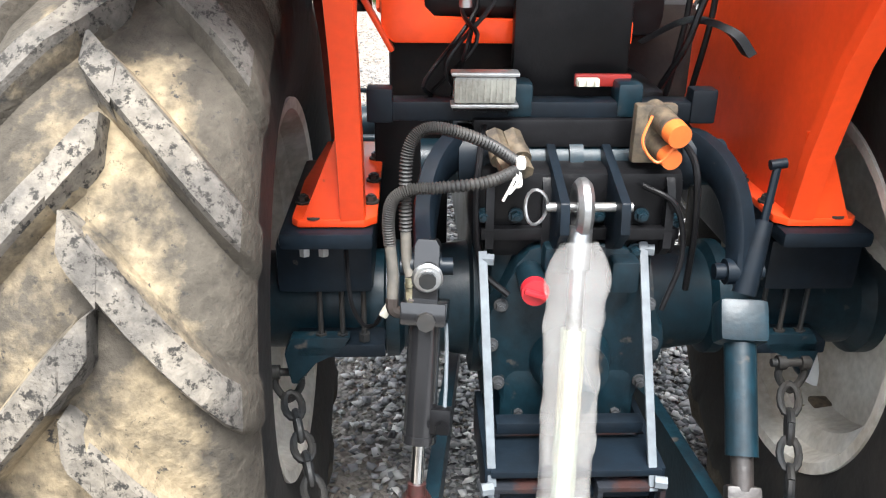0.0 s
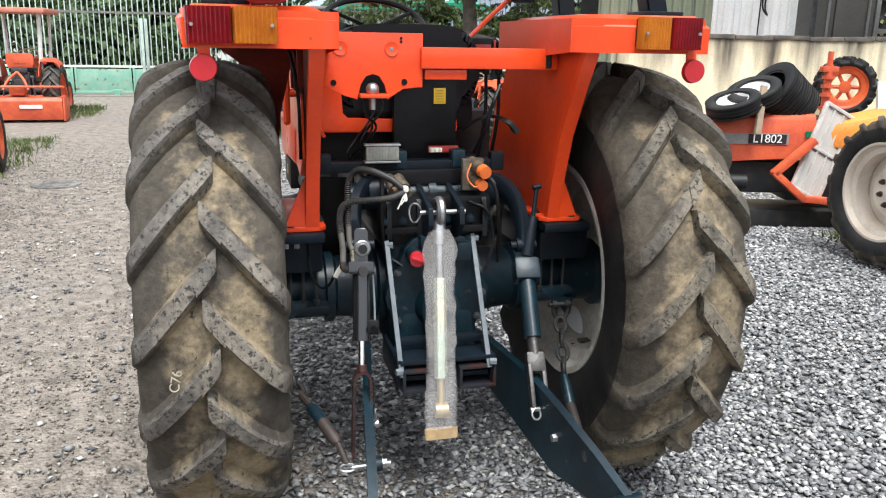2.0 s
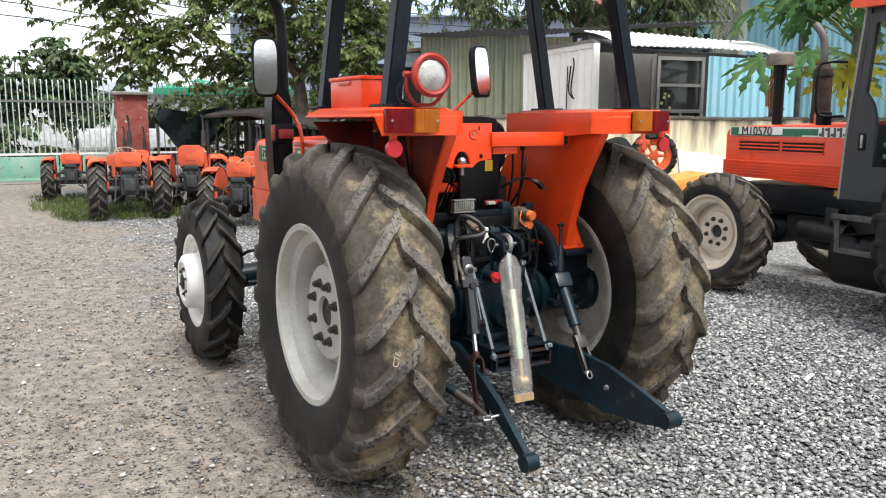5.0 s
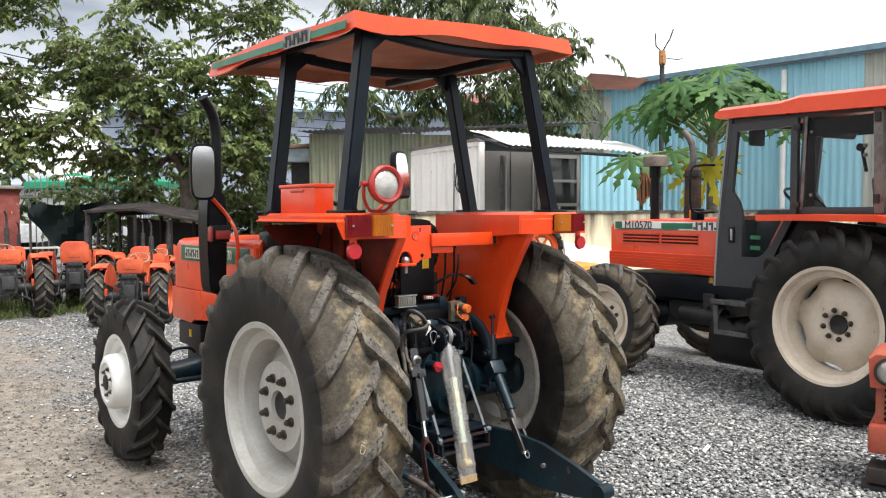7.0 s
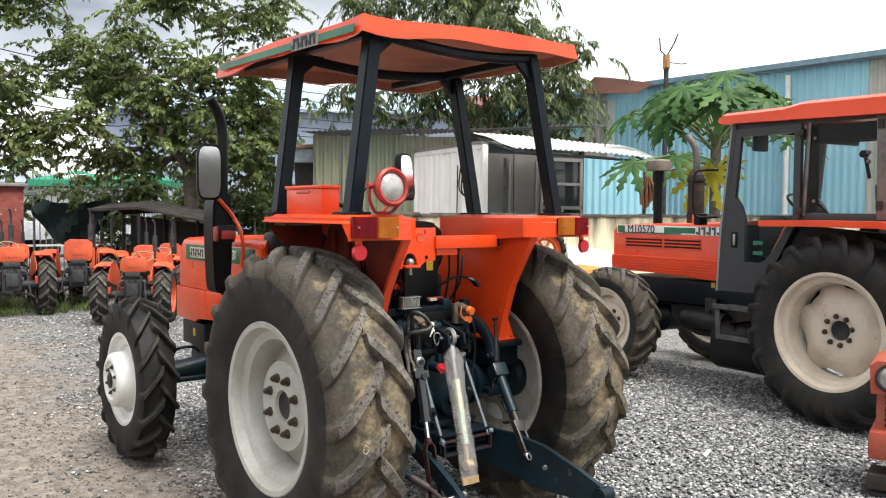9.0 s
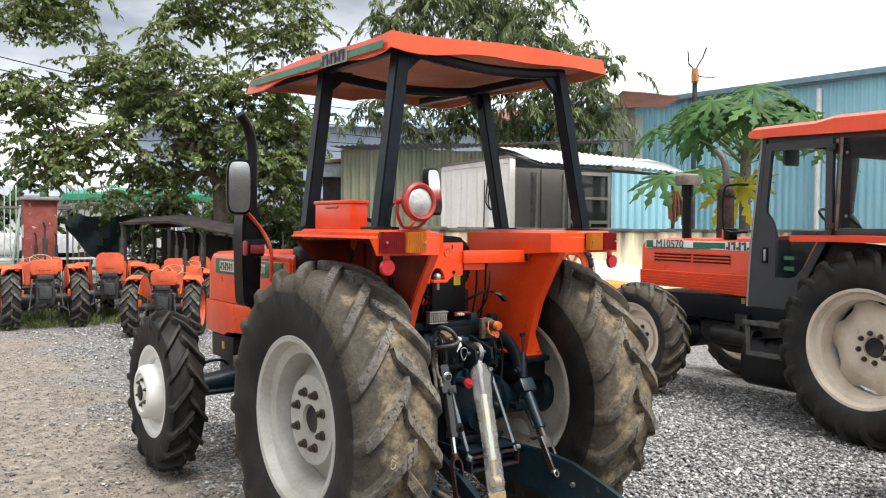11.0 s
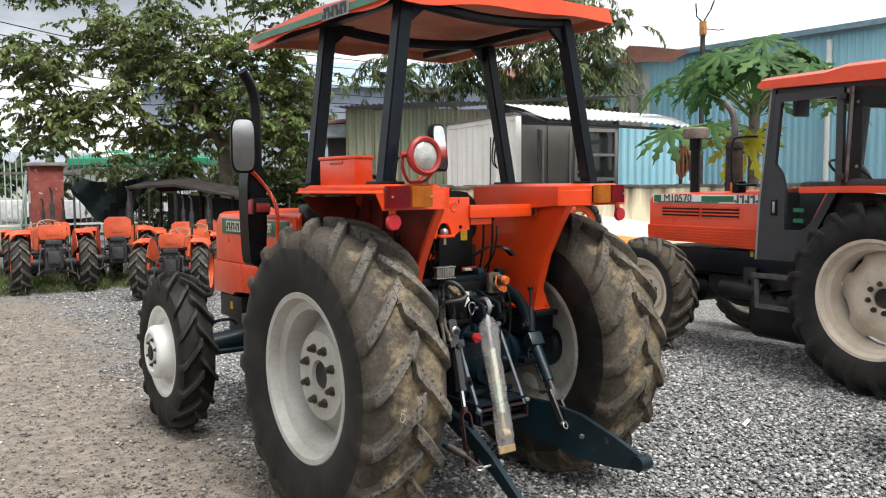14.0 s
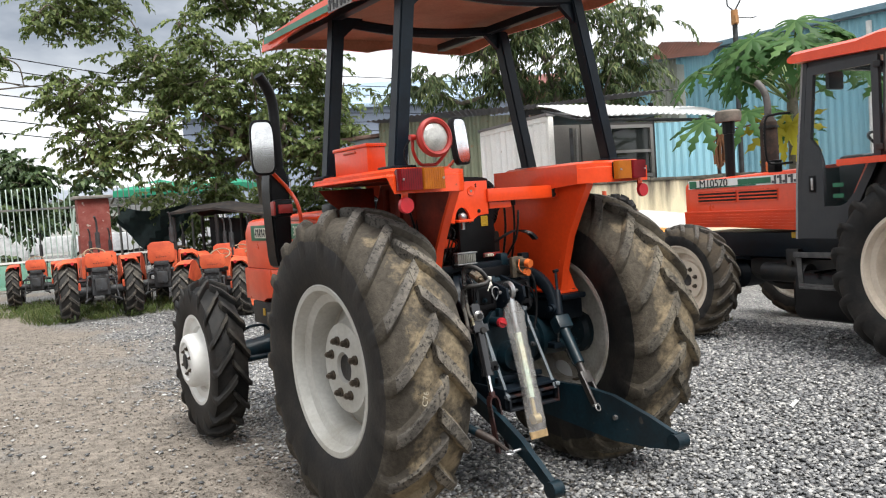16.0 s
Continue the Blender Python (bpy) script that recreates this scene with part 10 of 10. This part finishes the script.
part("blade", bm, mat("dry_brown_leaf", (0.22, 0.095, 0.045), 0.9), dead)


def grass_patch(x0, x1, y0, y1, n, h, seed, name="grass"):
    rng = np.random.default_rng(seed)
    cen = np.stack([rng.uniform(x0, x1, n // 14), rng.uniform(y0, y1, n // 14)], 1)
    pick = rng.integers(0, len(cen), n)
    xy = cen[pick] + rng.normal(size=(n, 2)) * 0.07
    P = np.concatenate([xy, np.zeros((n, 1)) - 0.005], 1)
    D = np.concatenate([rng.normal(size=(n, 2)) * 0.45, np.ones((n, 1))], 1)
    L = rng.uniform(0.5, 1.2, n) * h
    me = leaf_mesh(name, P, D, rng.normal(size=(n, 3)), L, np.full(n, 0.006) * (1 + h), GRASS, 0.2, 0.3)
    return me


for nm, args in (("by the west row", (-3.75, -2.95, 2.6, 10.0, 3600, 0.10, 1)), ("under the row", (-0.9, 2.6, 9.9, 12.0, 5000, 0.15, 2)), ("at the fence", (-4.7, -3.0, 12.9, 15.6, 2600, 0.12, 3)), ("by the scrap", (3.8, 4.4, 2.05, 2.55, 1400, 0.12, 4)), ("left of the row", (-1.1, -0.1, 11.8, 14.6, 1500, 0.11, 5))):
    g = new("grass", grass_patch(*args))
    tagged(g, "rough green grass tufts " + nm, "grass", kind="stuff")

# ---- loose stones ----

def stone_material(name, c0, c1, c2, c3):
    ma = bpy.data.materials.new(name)
    ma.use_nodes = True
    N, L = ma.node_tree.nodes, ma.node_tree.links
    bs = N["Principled BSDF"]
    ge = N.new("ShaderNodeNewGeometry")
    rp = N.new("ShaderNodeValToRGB")
    cr = rp.color_ramp
    cr.elements[0].color, cr.elements[1].color = (*c0, 1), (*c3, 1)
    e = cr.elements.new(0.45)
    e.color = (*c1, 1)
    e = cr.elements.new(0.85)
    e.color = (*c2, 1)
    L.new(ge.outputs["Random Per Island"], rp.inputs["Fac"])
    L.new(rp.outputs[0], bs.inputs["Base Color"])
    bs.inputs["Roughness"].default_value = 0.8
    return ma


def stones(name, label, n, x0, x1, y0, y1, s0, s1, seed, thin=None, material=None):
    rng = np.random.default_rng(seed)
    xy = np.stack([rng.uniform(x0, x1, n), rng.uniform(y0, y1, n)], 1)
    if thin is not None:
        xy = xy[rng.uniform(size=n) < thin(xy)]
        n = len(xy)
    oct_v = np.array([[1, 0, 0], [0, 1, 0], [-1, 0, 0], [0, -1, 0], [0.1, 0.1, 0.8], [0, 0, -0.6]], float)
    oct_f = np.array([[0, 1, 4], [1, 2, 4], [2, 3, 4], [3, 0, 4], [1, 0, 5], [2, 1, 5], [3, 2, 5], [0, 3, 5]])
    size = rng.uniform(s0, s1, n) ** 1.0
    ang = rng.uniform(0, math.tau, n)
    V = oct_v[None] * (1 + rng.uniform(-0.35, 0.35, (n, 6, 3))) * size[:, None, None] * np.array([1.0, 0.74, 0.46])
    tx = rng.normal(size=n) * 0.5
    c, s = np.cos(tx)[:, None], np.sin(tx)[:, None]
    V = np.stack([V[..., 0], V[..., 1] * c - V[..., 2] * s, V[..., 1] * s + V[..., 2] * c], -1)
    c, s = np.cos(ang)[:, None], np.sin(ang)[:, None]
    V = np.stack([V[..., 0] * c - V[..., 1] * s, V[..., 0] * s + V[..., 1] * c, V[..., 2]], -1)
    V[..., 0] += xy[:, :1]
    V[..., 1] += xy[:, 1:]
    V[..., 2] += (size * 0.25 - 0.004 + 0.045 * np.clip((xy[:, 0] - 1) / 2, 0, 1))[:, None]
    F = (oct_f[None] + (np.arange(n) * 6)[:, None, None]).reshape(-1, 3)
    me = bpy.data.meshes.new(name)
    me.vertices.add(n * 6)
    me.vertices.foreach_set("co", V.ravel())
    me.loops.add(F.size)
    me.loops.foreach_set("vertex_index", F.ravel().astype(np.int32))
    me.polygons.add(len(F))
    me.polygons.foreach_set("loop_start", np.arange(0, F.size, 3, dtype=np.int32))
    me.polygons.foreach_set("loop_total", np.full(len(F), 3, np.int32))
    me.update(calc_edges=True)
    me.materials.append(material or CHIPPINGS)
    return tagged(new(name, me), label, "gravel", kind="stuff")


CHIPPINGS = stone_material("chippings", (0.075, 0.078, 0.082), (0.20, 0.202, 0.206), (0.34, 0.335, 0.32), (0.60, 0.59, 0.565))
PEBBLES = stone_material("lane_pebbles", (0.085, 0.074, 0.061), (0.165, 0.143, 0.117), (0.245, 0.217, 0.182), (0.38, 0.35, 0.31))
stones("gravel", "loose blue-grey stone chippings", 100000, -0.75, 4.6, -1.9, 4.2, 0.008, 0.024, 1, lambda p: np.clip((p[:, 0] + 0.75) * 1.1, 0.12, 1))
stones("gravel", "loose blue-grey stone chippings", 24000, -0.4, 4.5, 4.2, 9.8, 0.010, 0.026, 2, lambda p: np.clip((p[:, 0] + 0.6) * 0.5, 0.15, 1))
stones("pebbles", "fine brownish pebbles scattered on trodden dirt", 70000, -4.6, 0.7, -1.4, 10, 0.004, 0.0125, 3, lambda p: np.clip(0.95 - 0.06 * p[:, 1], 0.2, 1) * np.clip(0.85 + 0.5 * np.sin(p[:, 0] * 2.1 + 1.7 * np.sin(p[:, 1] * 0.9)) * np.sin(p[:, 1] * 1.3 + p[:, 0]), 0.3, 1), PEBBLES)
stones("pebbles", "fine brownish pebbles scattered on trodden dirt", 2600, -4.6, 0.7, -1.4, 8, 0.012, 0.024, 4, None, CHIPPINGS)
